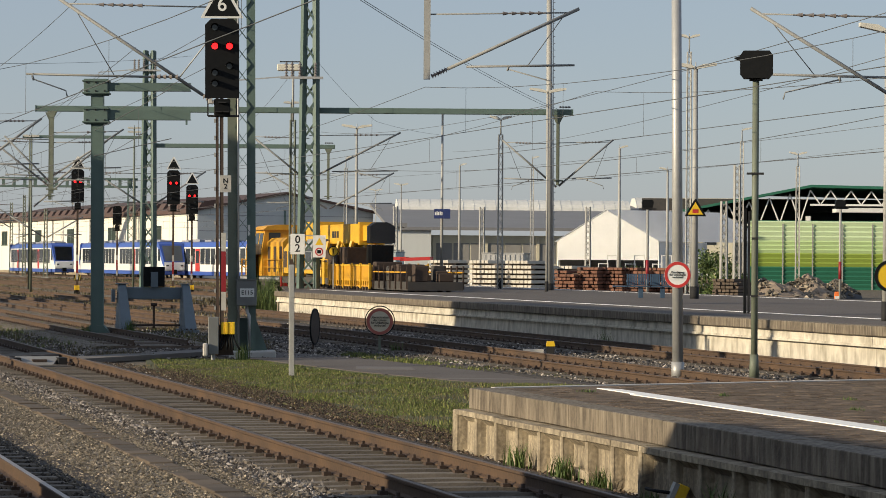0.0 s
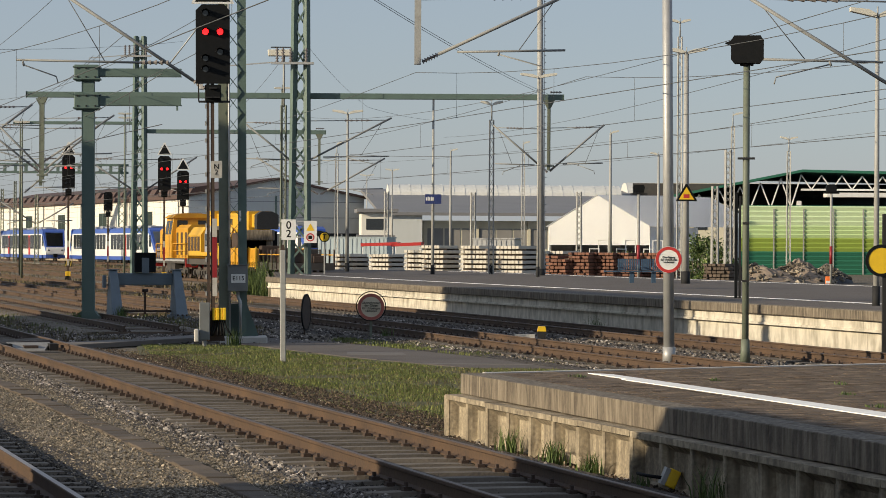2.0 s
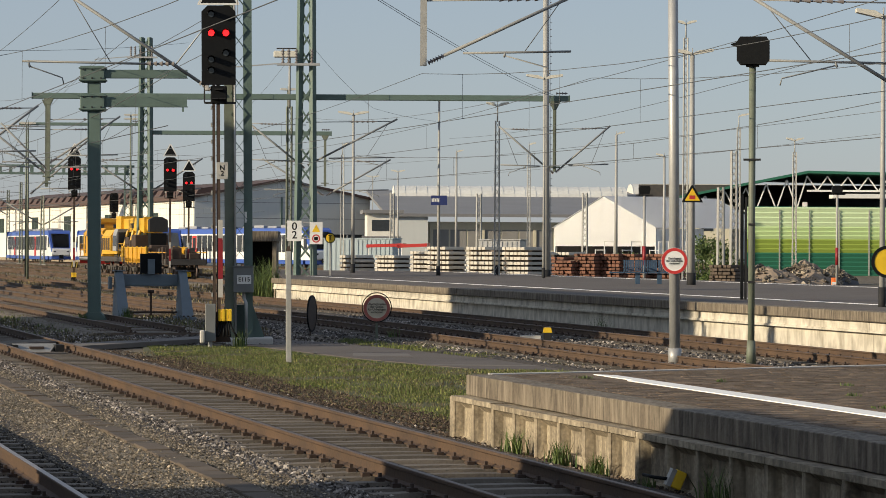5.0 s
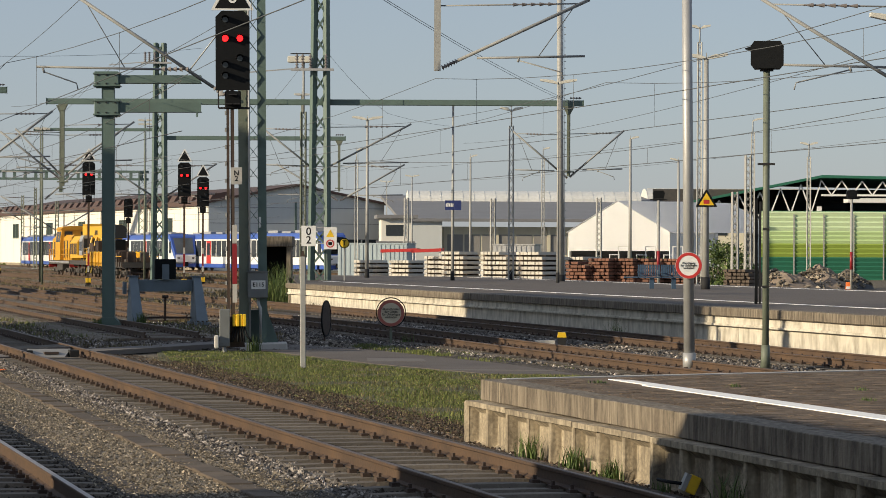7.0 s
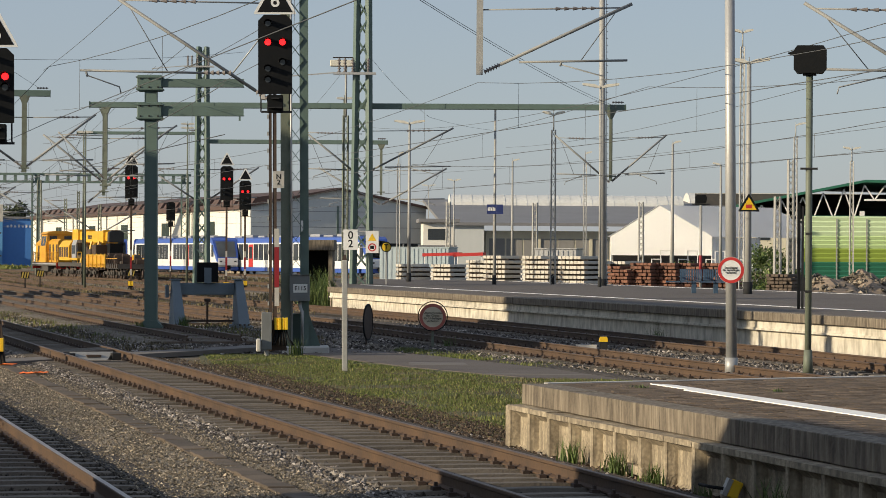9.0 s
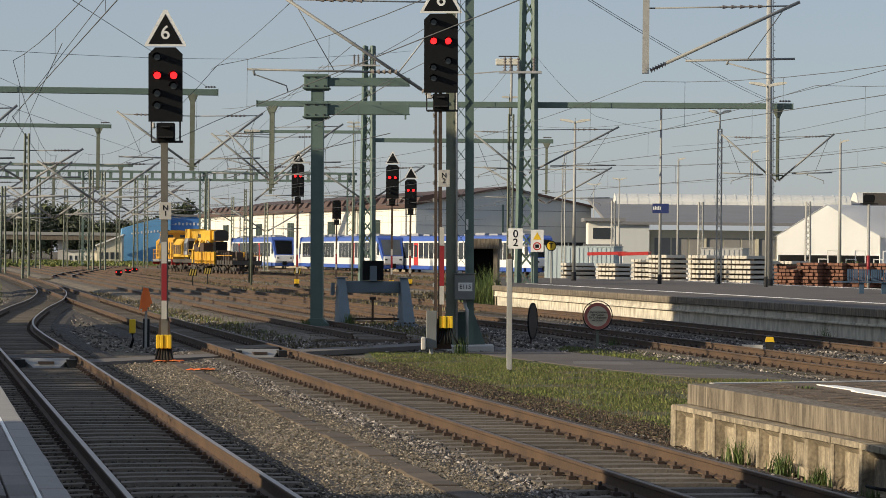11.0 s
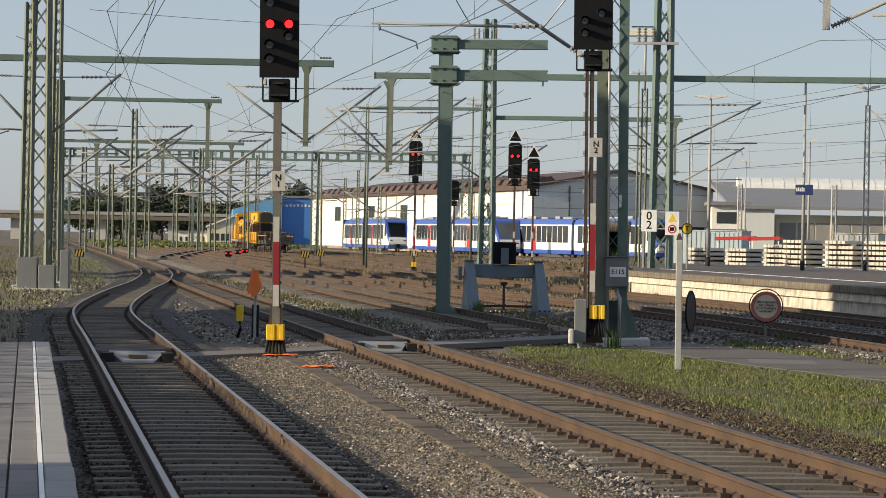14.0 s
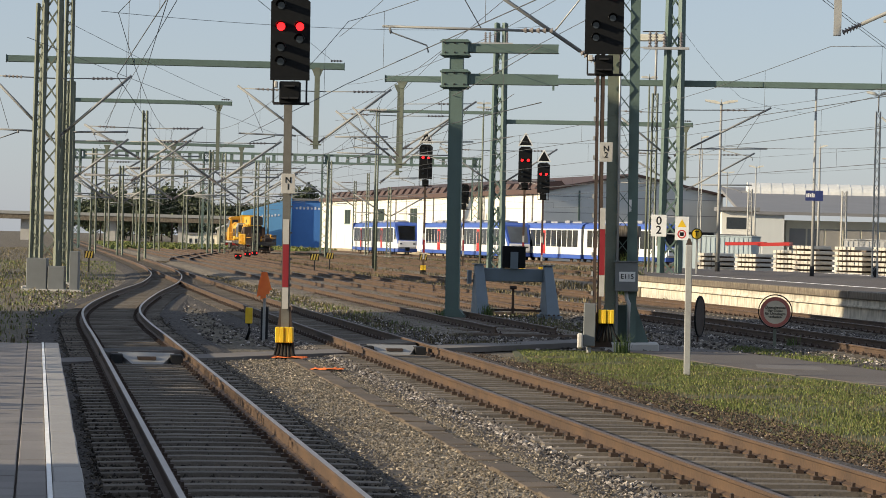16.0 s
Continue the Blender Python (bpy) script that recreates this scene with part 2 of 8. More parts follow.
def sweep(bm, line, outline, mi=0, closed=True):
    """An outline (across, up) carried along a line of (x, y, z)."""
    rows = []
    for i, p in enumerate(line):
        p = Vector(p)
        d = Vector(line[min(i + 1, len(line) - 1)]) - Vector(line[max(i - 1, 0)])
        s = Vector((d.y, -d.x, 0)).normalized()
        rows.append([bm.verts.new(p + s * a + Vector((0, 0, u))) for a, u in outline])
    n = len(outline)
    for a, b in zip(rows, rows[1:]):
        for k in range(n if closed else n - 1):
            bm.faces.new((a[k], b[k], b[(k + 1) % n], a[(k + 1) % n])).material_index = mi
    if closed:
        bm.faces.new(rows[0]).material_index = mi
        bm.faces.new(rows[-1][::-1]).material_index = mi
    return bm


def smooth_line(pts, step=2.0):
    """Catmull-Rom through (x, y, z), sampled about every step metres."""
    pts = [Vector(p) for p in pts]
    out = []
    for i in range(len(pts) - 1):
        p0, p1, p2, p3 = pts[max(i - 1, 0)], pts[i], pts[i + 1], pts[min(i + 2, len(pts) - 1)]
        n = max(1, int((p2 - p1).length / step))
        for k in range(n):
            t = k / n
            out.append(0.5 * ((2 * p1) + (p2 - p0) * t + (2 * p0 - 5 * p1 + 4 * p2 - p3) * t * t + (3 * p1 - p0 - 3 * p2 + p3) * t ** 3))
    return out + [pts[-1]]


# ---- ground ----
def ramp(a, b, v):
    t = min(1, max(0, (v - a) / (b - a)))
    return t * t * (3 - 2 * t)


def rail_z(x, y):
    """Height of the rail heads: the far yard lies a little higher."""
    return 0.2 * ramp(110, 210, y)


def ground_z(x, y):
    return rail_z(x, y) - 0.30


def ground():
    bm = bmesh.new()
    xs = [-3000, -800, -200, -60, -20] + list(range(-12, 60, 4)) + [70, 90, 120, 180, 300, 800, 3000]
    ys = [-600, -100, -20] + list(range(0, 260, 6)) + [280, 320, 400, 520, 700, 1000, 1800, 4500]
    grid = [[bm.verts.new((x, y, ground_z(x, y) + 0.03 * noise.noise(Vector((x * 0.3, y * 0.3, 0))))) for x in xs] for y in ys]
    for a, b in zip(grid, grid[1:]):
        for i in range(len(xs) - 1):
            bm.faces.new((a[i], a[i + 1], b[i + 1], b[i]))
    tagged(part("ground", bm, EARTH), "brown dry earth of a railway yard with sparse weeds", "ground", kind="structure")


ground()

# ---- tracks: centre lines (x, y) ----
LINES = {
    "platform": [(2.66, -20), (2.66, 40), (2.65, 60), (2.62, 69), (2.7, 77), (3.0, 84), (3.55, 92), (4.43, 103), (5.44, 114), (6.25, 124), (7.2, 140), (7.7, 158), (7.8, 175)],
    "main": [(7.75, -20), (7.75, 60), (7.75, 110), (7.9, 200), (8.3, 400), (9.5, 900)],
    "stub": [(12.65, 71), (12.65, 110), (12.5, 180), (12.6, 260), (13.5, 420)],
    "buffer": [(15.8, 90), (15.8, 150), (15.6, 230), (16.5, 420)],
    "third": [(19.2, 20), (19.2, 50), (19.6, 70), (19.6, 85), (18.7, 110), (17.9, 150), (18.6, 240), (19.5, 420)],
    "fourth": [(23.9, 20), (24.1, 50), (24.6, 75), (24.7, 95), (24.1, 118), (22.0, 160), (22.0, 240), (22.5, 420)],
    "crane": [(33.8, 60), (33.8, 125), (32.6, 172), (31.7, 217), (31.3, 227), (30.3, 236), (29.0, 246), (27.3, 260), (25.95, 272), (25.45, 283), (25.22, 294), (25.15, 311), (24.95, 324), (24.7, 340), (23.5, 420), (19.0, 800)],
    "siding_a": [(46.8, 290), (45.7, 325), (45.0, 367), (42, 450), (34, 640)],
    "siding_b": [(55.5, 250), (51.9, 283.5), (48.6, 324), (45.4, 380), (42, 450)],
    "siding_c": [(70, 215), (61.2, 250), (54.8, 284), (50, 318), (46, 365)],
    "crossover": [(11.35, 204.64), (12.57, 222.29), (18.68, 284.09), (28.51, 370.21), (29.82, 387.86)],
    "yard_a": [(27, 150), (26.6, 200), (26.4, 300), (27, 500)],
    "yard_b": [(40, 170), (37, 230), (33, 330), (30, 500)],
}
YARD_TRACKS = ("stub", "buffer", "crane", "siding_a", "siding_b", "siding_c", "crossover", "yard_a", "yard_b")
YARD_BED = material("yard_ballast", (0.17, 0.142, 0.108), 0.95, second=(0.10, 0.08, 0.054), scale=0.5, fine=6, amount=0.9, bump=0.8, cells=13)
RAIL_SIDE = [(-0.062, -0.172), (0.062, -0.172), (0.062, -0.155), (0.012, -0.135), (0.012, -0.045), (0.036, -0.032), (0.036, -0.006), (0.028, 0.0),
             (-0.028, 0.0), (-0.036, -0.006), (-0.036, -0.032), (-0.012, -0.045), (-0.012, -0.135), (-0.062, -0.155)]


def track_line(name, step=2.0):
    return smooth_line([(x, y, rail_z(x, y)) for x, y in LINES[name]], step)


def offset(line, a):
    out = []
    for i, p in enumerate(line):
        d = line[min(i + 1, len(line) - 1)] - line[max(i - 1, 0)]
        out.append(p + Vector((d.y, -d.x, 0)).normalized() * a)
    return out


def track(name):
    line = track_line(name)
    tr = thing("railway_track", (0, 0, 0), "railway track with rusty steel rails on stained sleepers in ballast", "track", "tracks of the yard", "structure")
    bed = bmesh.new()
    if name in YARD_TRACKS:
        sweep(bed, line, [(-2.5, -0.36), (2.5, -0.36), (1.75, -0.165), (-1.75, -0.165)])
    else:
        sweep(bed, line, [(-2.3, -0.36), (2.3, -0.36), (1.75, -0.225), (1.4, -0.225), (1.2, -0.255), (-1.2, -0.255), (-1.4, -0.225), (-1.75, -0.225)])
    part("ballast_bed", bed, YARD_BED if name in YARD_TRACKS else BALLAST, tr)
    for s in (-0.7535, 0.7535):
        bm = bmesh.new()
        sweep(bm, offset(line, s), RAIL_SIDE)
        for f in bm.faces:
            f.material_index = 1 if f.normal.z > 0.9 else 0
        bm.normal_update()
        for f in bm.faces:
            c = f.calc_center_median()
            f.material_index = 1 if abs(f.normal.z) > 0.9 and c.z > -0.02 + rail_z(c.x, c.y) else 0
        part("rail", bm, [RAIL_RUST, RAIL_TOP if name in ("platform", "crossover") else RAIL_DULL], tr)
    return tr


TRACKS = {n: track(n) for n in LINES}


# ---- platforms ----
def slab(name, outline, z0, z1, mat, parent=None, label=""):
    """A flat slab with an outline in x, y."""
    bm = bmesh.new()
    a = [bm.verts.new((x, y, z0)) for x, y in outline]
    b = [bm.verts.new((x, y, z1)) for x, y in outline]
    n = len(a)
    fs = [bm.faces.new(a[::-1]), bm.faces.new(b)] + [bm.faces.new((a[i], a[(i + 1) % n], b[(i + 1) % n], b[i])) for i in range(n)]
    bmesh.ops.recalc_face_normals(bm, faces=fs)
    return part(name, bm, mat, parent, label)


def pieces(parent, name, me, spots):
    """Objects of their own on one mesh."""
    for m in spots:
        ob = new(name, me)
        ob.parent, ob.matrix_basis = parent, m


def mesh_of(name, bm, *mats):
    me = bpy.data.meshes.new(name)
    bm.to_mesh(me)
    bm.free()
    for m in mats:
        me.materials.append(m)
    return me


def platforms():
    rng = random.Random(3)
    near = thing("side_platform", (0, 0, 0), "low platform end with brown pavers, stained concrete edge and white line", "platform", kind="structure")
    slab("platform_fill", [(10.3, -30), (10.3, 32.75), (17, 34.4), (34, 36), (34, -30)], -0.3, 0.535, PAVERS, near)
    slab("end_kerb", [(10.31, 32.76), (17, 34.42), (34, 36.02), (34, 36.2), (17, 34.6), (10.31, 32.94)], -0.3, 0.545, CONCRETE_NEW, near)
    slab("safety_line", [(11.52, -30), (11.52, 30.9), (11.62, 31.0), (11.64, 32.5), (11.84, 32.1), (11.84, -30)], 0.535, 0.546, LINE, near)
    bm = bmesh.new()
    box(bm, (9.9, 0.002, 0.285), (10.3, 0.998, 0.55), bevel=0.008)
    edge = mesh_of("edge_stone", bm, CONCRETE_DARK)
    pieces(near, "edge_stone", edge, [pose(rng.uniform(-0.004, 0.004), 31.58 - k, rng.uniform(-0.003, 0.003)) for k in range(40)])
    bm = bmesh.new()
    box(bm, (9.70, 0.002, 0.21), (10.1, 0.848, 0.275))
    box(bm, (9.96, 0.0, -0.34), (10.1, 0.85, 0.209))
    box(bm, (9.73, 0.0, -0.34), (9.959, 0.085, 0.209), bevel=0.012)
    rim = [bm.verts.new(p) for p in ((9.75, 0.086, -0.34), (9.75, 0.849, -0.34), (9.75, 0.849, 0.209), (9.75, 0.086, 0.209))]
    pit = [bm.verts.new(p) for p in ((9.86, 0.36, -0.24), (9.86, 0.82, -0.24), (9.86, 0.82, 0.12), (9.86, 0.36, 0.12))]
    for k in range(4):
        bm.faces.new((rim[k], rim[(k + 1) % 4], pit[(k + 1) % 4], pit[k]))
    bm.faces.new(pit)
    wall = mesh_of("wall_element", bm, CONCRETE)
    pieces(near, "wall_element", wall, [pose(rng.uniform(-0.004, 0.004), 31.72 - 0.852 * k, rng.uniform(-0.006, 0.004)) for k in range(46)])
    bm = bmesh.new()
    box(bm, (9.72, 32.575, -0.34), (10.3, 32.75, 0.27), bevel=0.02)
    part("end_wall", bm, CONCRETE, near)
    isl = thing("island_platform", (0, 0, 0), "long island platform with stained concrete edge wall and dark asphalt top", "platform", kind="structure")
    slab("platform_fill", [(26.9, -30), (26.9, 118), (37, 165), (46, 150), (46, -30)], -0.3, 0.78, ASPHALT, isl)
    slab("end_wall", [(26.5, 117.9), (26.5, 118.1), (36.9, 165.4), (36.9, 165)], -0.3, 0.79, CONCRETE, isl)
    for x in (30.25, 44.6):
        slab("safety_line", [(x, -30), (x, 128 if x < 40 else 150), (x + 0.3, 128 if x < 40 else 150), (x + 0.3, -30)], 0.78, 0.784, LINE, isl)
    bm = bmesh.new()
    box(bm, (26.32, 0.006, 0.56), (26.9, 1.994, 0.80), bevel=0.02)
    pieces(isl, "edge_stone", mesh_of("edge_stone", bm, CONCRETE_DARK), [pose(rng.uniform(-0.005, 0.005), 116 - 2 * k, rng.uniform(-0.003, 0.003)) for k in range(42)])
    bm = bmesh.new()
    box(bm, (26.44, 0.004, 0.36), (26.9, 2.996, 0.555))
    box(bm, (26.40, 0.004, 0.30), (26.9, 2.996, 0.36))
    box(bm, (26.55, 0.004, -0.4), (26.9, 2.996, 0.299))
    pieces(isl, "wall_element", mesh_of("wall_element", bm, CONCRETE_PALE), [pose(rng.uniform(-0.01, 0.01), 115 - 3 * k, 0) for k in range(29)])
    left = thing("entrance_platform", (0, 0, 0), "grey paved platform with pale edge stones and white line", "platform", kind="structure")
    slab("platform_fill", [(-14, -40), (-14, 44.1), (0.84, 44.1), (0.84, -40)], -0.3, 0.515, ASPHALT, left)
    slab("safety_line", [(0.815, -10), (0.815, 44.1), (0.845, 44.1), (0.845, -10)], 0.515, 0.556, LINE, left)
    slab("guide_strip", [(-0.225, -10), (-0.225, 44.1), (-0.165, 44.1), (-0.165, -10)], 0.515, 0.554, LINE, left)
    bm = bmesh.new()
    box(bm, (0.85, 0.004, -0.34), (1.04, 0.996, 0.555), bevel=0.01)
    pieces(left, "edge_stone", mesh_of("edge_stone", bm, material("grey_edge_stone", (0.33, 0.315, 0.295), 0.85, second=(0.24, 0.225, 0.21), scale=2, fine=30, bump=0.3)), [pose(rng.uniform(-0.004, 0.004), 43.1 - k, 0) for k in range(34)])
    grey = material("grey_paving_slab", (0.215, 0.195, 0.18), 0.85, second=(0.15, 0.135, 0.125), scale=3, fine=40, bump=0.2, random_shade=0.14)
    bm = bmesh.new()
    box(bm, (0.007, 0.003, 0.46), (0.383, 0.397, 0.548), bevel=0.006)
    tile = mesh_of("paving_slab", bm, grey)
    pieces(left, "paving_slab", tile, [pose(x, 43.7 - 0.4 * k, rng.uniform(-0.002, 0.002)) for x in (0.235, -0.155, -0.62, -1.01) for k in range(66)])
    bm = bmesh.new()
    box(bm, (0.632, 0.003, 0.46), (0.811, 0.797, 0.548), bevel=0.005)
    pieces(left, "border_slab", mesh_of("border_slab", bm, grey), [pose(0, 43.3 - 0.8 * k, rng.uniform(-0.002, 0.002)) for k in range(34)])


platforms()


# ---- masts and signals ----
def lattice(bm, h, w0, w1, d0, d1, leg=0.09, step=None, z0=0.0):
    """Four angle legs and zigzag bracing."""
    step = step or w0 * 1.15
    c = lambda i, z: Vector(((1 if i in (1, 2) else -1) * (w0 + (w1 - w0) * z / h) / 2, (1 if i > 1 else -1) * (d0 + (d1 - d0) * z / h) / 2, z + z0))
    for i in range(4):
        bar(bm, c(i, 0), c(i, h), leg)
    n = max(2, round(h / step))
    for k in range(n):
        za, zb = h * k / n, h * (k + 1) / n
        for i in range(4):
            j = (i + 1) % 4
            bar(bm, c(i if k % 2 else j, za), c(j if k % 2 else i, zb), leg * 0.7, leg * 0.4)


def lattice_mast(at, h, w0=0.55, w1=0.3, head=0, mat=GREEN_GREY, label="green lattice catenary mast of riveted steel angles", d=None, leg=0.09):
    th = thing("catenary_mast", at, label, "mast", "catenary masts", head=head)
    bm = bmesh.new()
    lattice(bm, h, w0, w1, d or w0, (d or w0) * 0.7, leg)
    part("lattice", bm, mat, th)
    bm = bmesh.new()
    box(bm, (-0.5, -0.5, -0.4), (0.5, 0.5, 0.12), bevel=0.03)
    part("foundation", bm, CONCRETE_NEW, th)
    return th


# ---- sleepers, stones, grass ----
def sleeper_mesh(wood=False):
    bm = bmesh.new()
    if wood:
        box(bm, (-1.3, -0.13, -0.30), (1.3, 0.13, -0.155))
    else:
        for x0, x1, h0, h1 in ((-1.3, -0.35, -0.19, -0.168), (-0.35, 0.35, -0.168, -0.168), (0.35, 1.3, -0.168, -0.19)):
            v = [bm.verts.new(p) for p in ((x0, -0.15, -0.34), (x1, -0.15, -0.34), (x1, 0.15, -0.34), (x0, 0.15, -0.34),
                                           (x0, -0.10, h0), (x1, -0.10, h1), (x1, 0.10, h1), (x0, 0.10, h0))]
            for f in ((4, 5, 6, 7), (0, 1, 5, 4), (2, 3, 7, 6), (3, 0, 4, 7), (1, 2, 6, 5)):
                bm.faces.new([v[i] for i in f])
    for s in (-0.7535, 0.7535):
        for o in (-0.13, 0.13):
            box(bm, (s + o - 0.042, -0.055, -0.19), (s + o + 0.042, 0.055, -0.138), 1)
            box(bm, (s + o - 0.015, -0.022, -0.138), (s + o + 0.015, 0.022, -0.095), 1)
    me = bpy.data.meshes.new("sleeper")
    bm.to_mesh(me)
    bm.free()
    me.materials.append(WOOD if wood else SLEEPER)
    me.materials.append(RUST_DARK)
    return me


def sleepers(name, y0, y1, wood=False, spacing=0.6, far_to=None):
    """Sleepers one by one along the near stretch, one joined mesh beyond it."""
    tr, me = TRACKS[name], sleeper_mesh(wood)
    line = track_line(name, 0.6)
    dist, spots = 0.0, []
    for a, b in zip(line, line[1:]):
        seg = (b - a).length
        while dist <= seg:
            spots.append((a.lerp(b, dist / seg), math.degrees(math.atan2(b.x - a.x, b.y - a.y))))
            dist += spacing
        dist -= seg
    rng = random.Random(len(name))
    far = bmesh.new()
    for p, hd in spots:
        m = Matrix.Translation(p) @ pose(0, 0, rng.uniform(-0.012, 0.004), 0, 0, -hd + rng.uniform(-1, 1))
        if y0 <= p.y <= y1:
            ob = new("sleeper", me)
            ob.parent, ob.matrix_basis = tr, m
        elif y1 < p.y < (far_to or y1):
            v = [far.verts.new(m @ Vector(q)) for q in ((-1.3, -0.13, -0.17), (1.3, -0.13, -0.17), (1.3, 0.13, -0.17), (-1.3, 0.13, -0.17), (-1.3, -0.13, -0.3), (1.3, -0.13, -0.3))]
            far.faces.new(v[:4]), far.faces.new((v[4], v[5], v[1], v[0]))
    tagged(part("sleepers_beyond", far, WOOD if wood else SLEEPER, tr), kind="stuff")


def scatter_mesh(name, spots, sizes, mat, rng, flat=0.7):
    """Small angular stones: jittered octahedra, joined."""
    n = len(spots)
    base = np.array([(1, 0, 0), (0, 1, 0), (-1, 0, 0), (0, -1, 0), (0, 0, 1), (0, 0, -1)], float)
    tri = np.array([(0, 1, 4), (1, 2, 4), (2, 3, 4), (3, 0, 4), (1, 0, 5), (2, 1, 5), (3, 2, 5), (0, 3, 5)])
    v = base[None] * rng.uniform(0.55, 1.15, (n, 6, 1)) + rng.normal(0, 0.22, (n, 6, 3))
    ang = rng.uniform(0, 6.28, n)
    c, s = np.cos(ang), np.sin(ang)
    v = np.stack([v[..., 0] * c[:, None] - v[..., 1] * s[:, None], v[..., 0] * s[:, None] + v[..., 1] * c[:, None], v[..., 2] * flat], -1)
    v = v * np.asarray(sizes)[:, None, None] + np.asarray(spots)[:, None, :]
    me = bpy.data.meshes.new(name)
    me.from_pydata(v.reshape(-1, 3).tolist(), [], (tri[None] + np.arange(n)[:, None, None] * 6).reshape(-1, 3).tolist())
    me.materials.append(mat)
    return new(name, me)


def island_tint(m, low, high, dark=0.5):
    """Lets every joined stone or blade differ in shade."""
    nt = m.node_tree
    b = nt.nodes["Principled BSDF"]
    geo = nt.nodes.new("ShaderNodeNewGeometry")
    ramp = nt.nodes.new("ShaderNodeValToRGB")
    ramp.color_ramp.elements[0].color, ramp.color_ramp.elements[1].color = (*low, 1), (*high, 1)
    for pos, col in ((0.45, tuple((a + c) * 0.22 for a, c in zip(low, high))), (0.85, tuple((a + c) * 0.42 for a, c in zip(low, high)))):
        ramp.color_ramp.elements.new(pos).color = (*col, 1)
    nt.links.new(geo.outputs["Random Per Island"], ramp.inputs[0])
    nt.links.new(ramp.outputs[0], b.inputs["Base Color"])
    return m


STONES = island_tint(material("ballast_stones", (0.24, 0.216, 0.192), 0.95, bump=0.3), (0.026, 0.019, 0.015), (0.56, 0.50, 0.44))
PEBBLES = island_tint(material("path_pebbles", (0.24, 0.216, 0.192), 0.95, bump=0.2), (0.10, 0.083, 0.06), (0.54, 0.455, 0.34))
DIRT_STONES = island_tint(material("dirty_ballast", (0.12, 0.1, 0.08), 0.95, bump=0.3), (0.018, 0.014, 0.010), (0.165, 0.135, 0.10))
BROWN_STONES = island_tint(material("earthy_stones", (0.15, 0.11, 0.08), 0.95, bump=0.3), (0.045, 0.03, 0.02), (0.20, 0.145, 0.10))
BLADES = island_tint(material("grass_blades", (0.088, 0.132, 0.0352), 0.7, bump=0), (0.075, 0.115, 0.017), (0.28, 0.29, 0.075))
STRAW_BLADES = island_tint(material("dry_blades", (0.17, 0.136, 0.068), 0.8, bump=0), (0.102, 0.085, 0.034), (0.289, 0.23, 0.119))
WEED = island_tint(material("weed_leaves", (0.1, 0.15, 0.04), 0.7, bump=0), (0.05, 0.10, 0.02), (0.19, 0.25, 0.06))


def stones(name, label, area, n, size, mat, seed, top=-0.2, keep=None):
    rng = np.random.default_rng(seed)
    (x0, x1), (y0, y1) = area
    y = y0 + (y1 - y0) * rng.random(n) ** 1.25
    x = rng.uniform(x0, x1, n)
    z = np.full(n, top) + rng.uniform(-0.012, 0.018, n)
    if keep:
        z = z + np.array([keep(a, b) for a, b in zip(x, y)])
    ob = scatter_mesh(name, np.stack([x, y, z], 1), size * rng.uniform(0.55, 1.35, n), mat, rng)
    tagged(ob, label, "stones", kind="stuff")


def bed_drop(cx):
    """Height of a ballast bed round a straight track, over its top."""
    def drop(x, y):
        c = cx if isinstance(cx, float) else np.interp(y, [q[1] for q in LINES[cx]], [q[0] for q in LINES[cx]])
        d = abs(x - c)
        if d < 1.32:                                  # the stones fill the gaps between the sleepers
            return -0.12 if abs((y + 20.3) % 0.6 - 0.3) < 0.125 else -0.022 if cx == 7.75 else 0.0
        return -0.02 - 0.08 * min(1, (d - 1.32) / 0.95)
    return drop


def blades(name, label, spots, heights, mat, seed, width=0.012):
    rng = np.random.default_rng(seed)
    spots, heights = np.asarray(spots, float), np.asarray(heights, float)
    n = len(spots)
    ang, lean = rng.uniform(0, 6.28, n), rng.uniform(0.05, 0.6, n)
    d = np.stack([np.cos(ang), np.sin(ang), np.zeros(n)], 1)
    s = np.stack([-np.sin(ang), np.cos(ang), np.zeros(n)], 1) * (width * rng.uniform(0.6, 1.5, n))[:, None]
    up = np.stack([np.zeros(n), np.zeros(n), heights], 1)
    mid = spots + up * 0.55 + d * (heights * lean * 0.25)[:, None]
    tip = spots + up + d * (heights * lean)[:, None]
    v = np.stack([spots - s, spots + s, mid + s * 0.8, mid - s * 0.8, tip], 1)
    f = []
    for i in range(0, n * 5, 5):
        f.append((i, i + 1, i + 2, i + 3)), f.append((i + 3, i + 2, i + 4))
    me = bpy.data.meshes.new(name)
    me.from_pydata(v.reshape(-1, 3).tolist(), [], f)
    me.materials.append(mat)
    return tagged(new(name, me), label, "grass", kind="stuff")


def inside(px, py, poly):
    r = False
    for (xa, ya), (xb, yb) in zip(poly, poly[1:] + poly[:1]):
        if (ya > py) != (yb > py) and px < (xb - xa) * (py - ya) / (yb - ya) + xa:
            r = not r
    return r


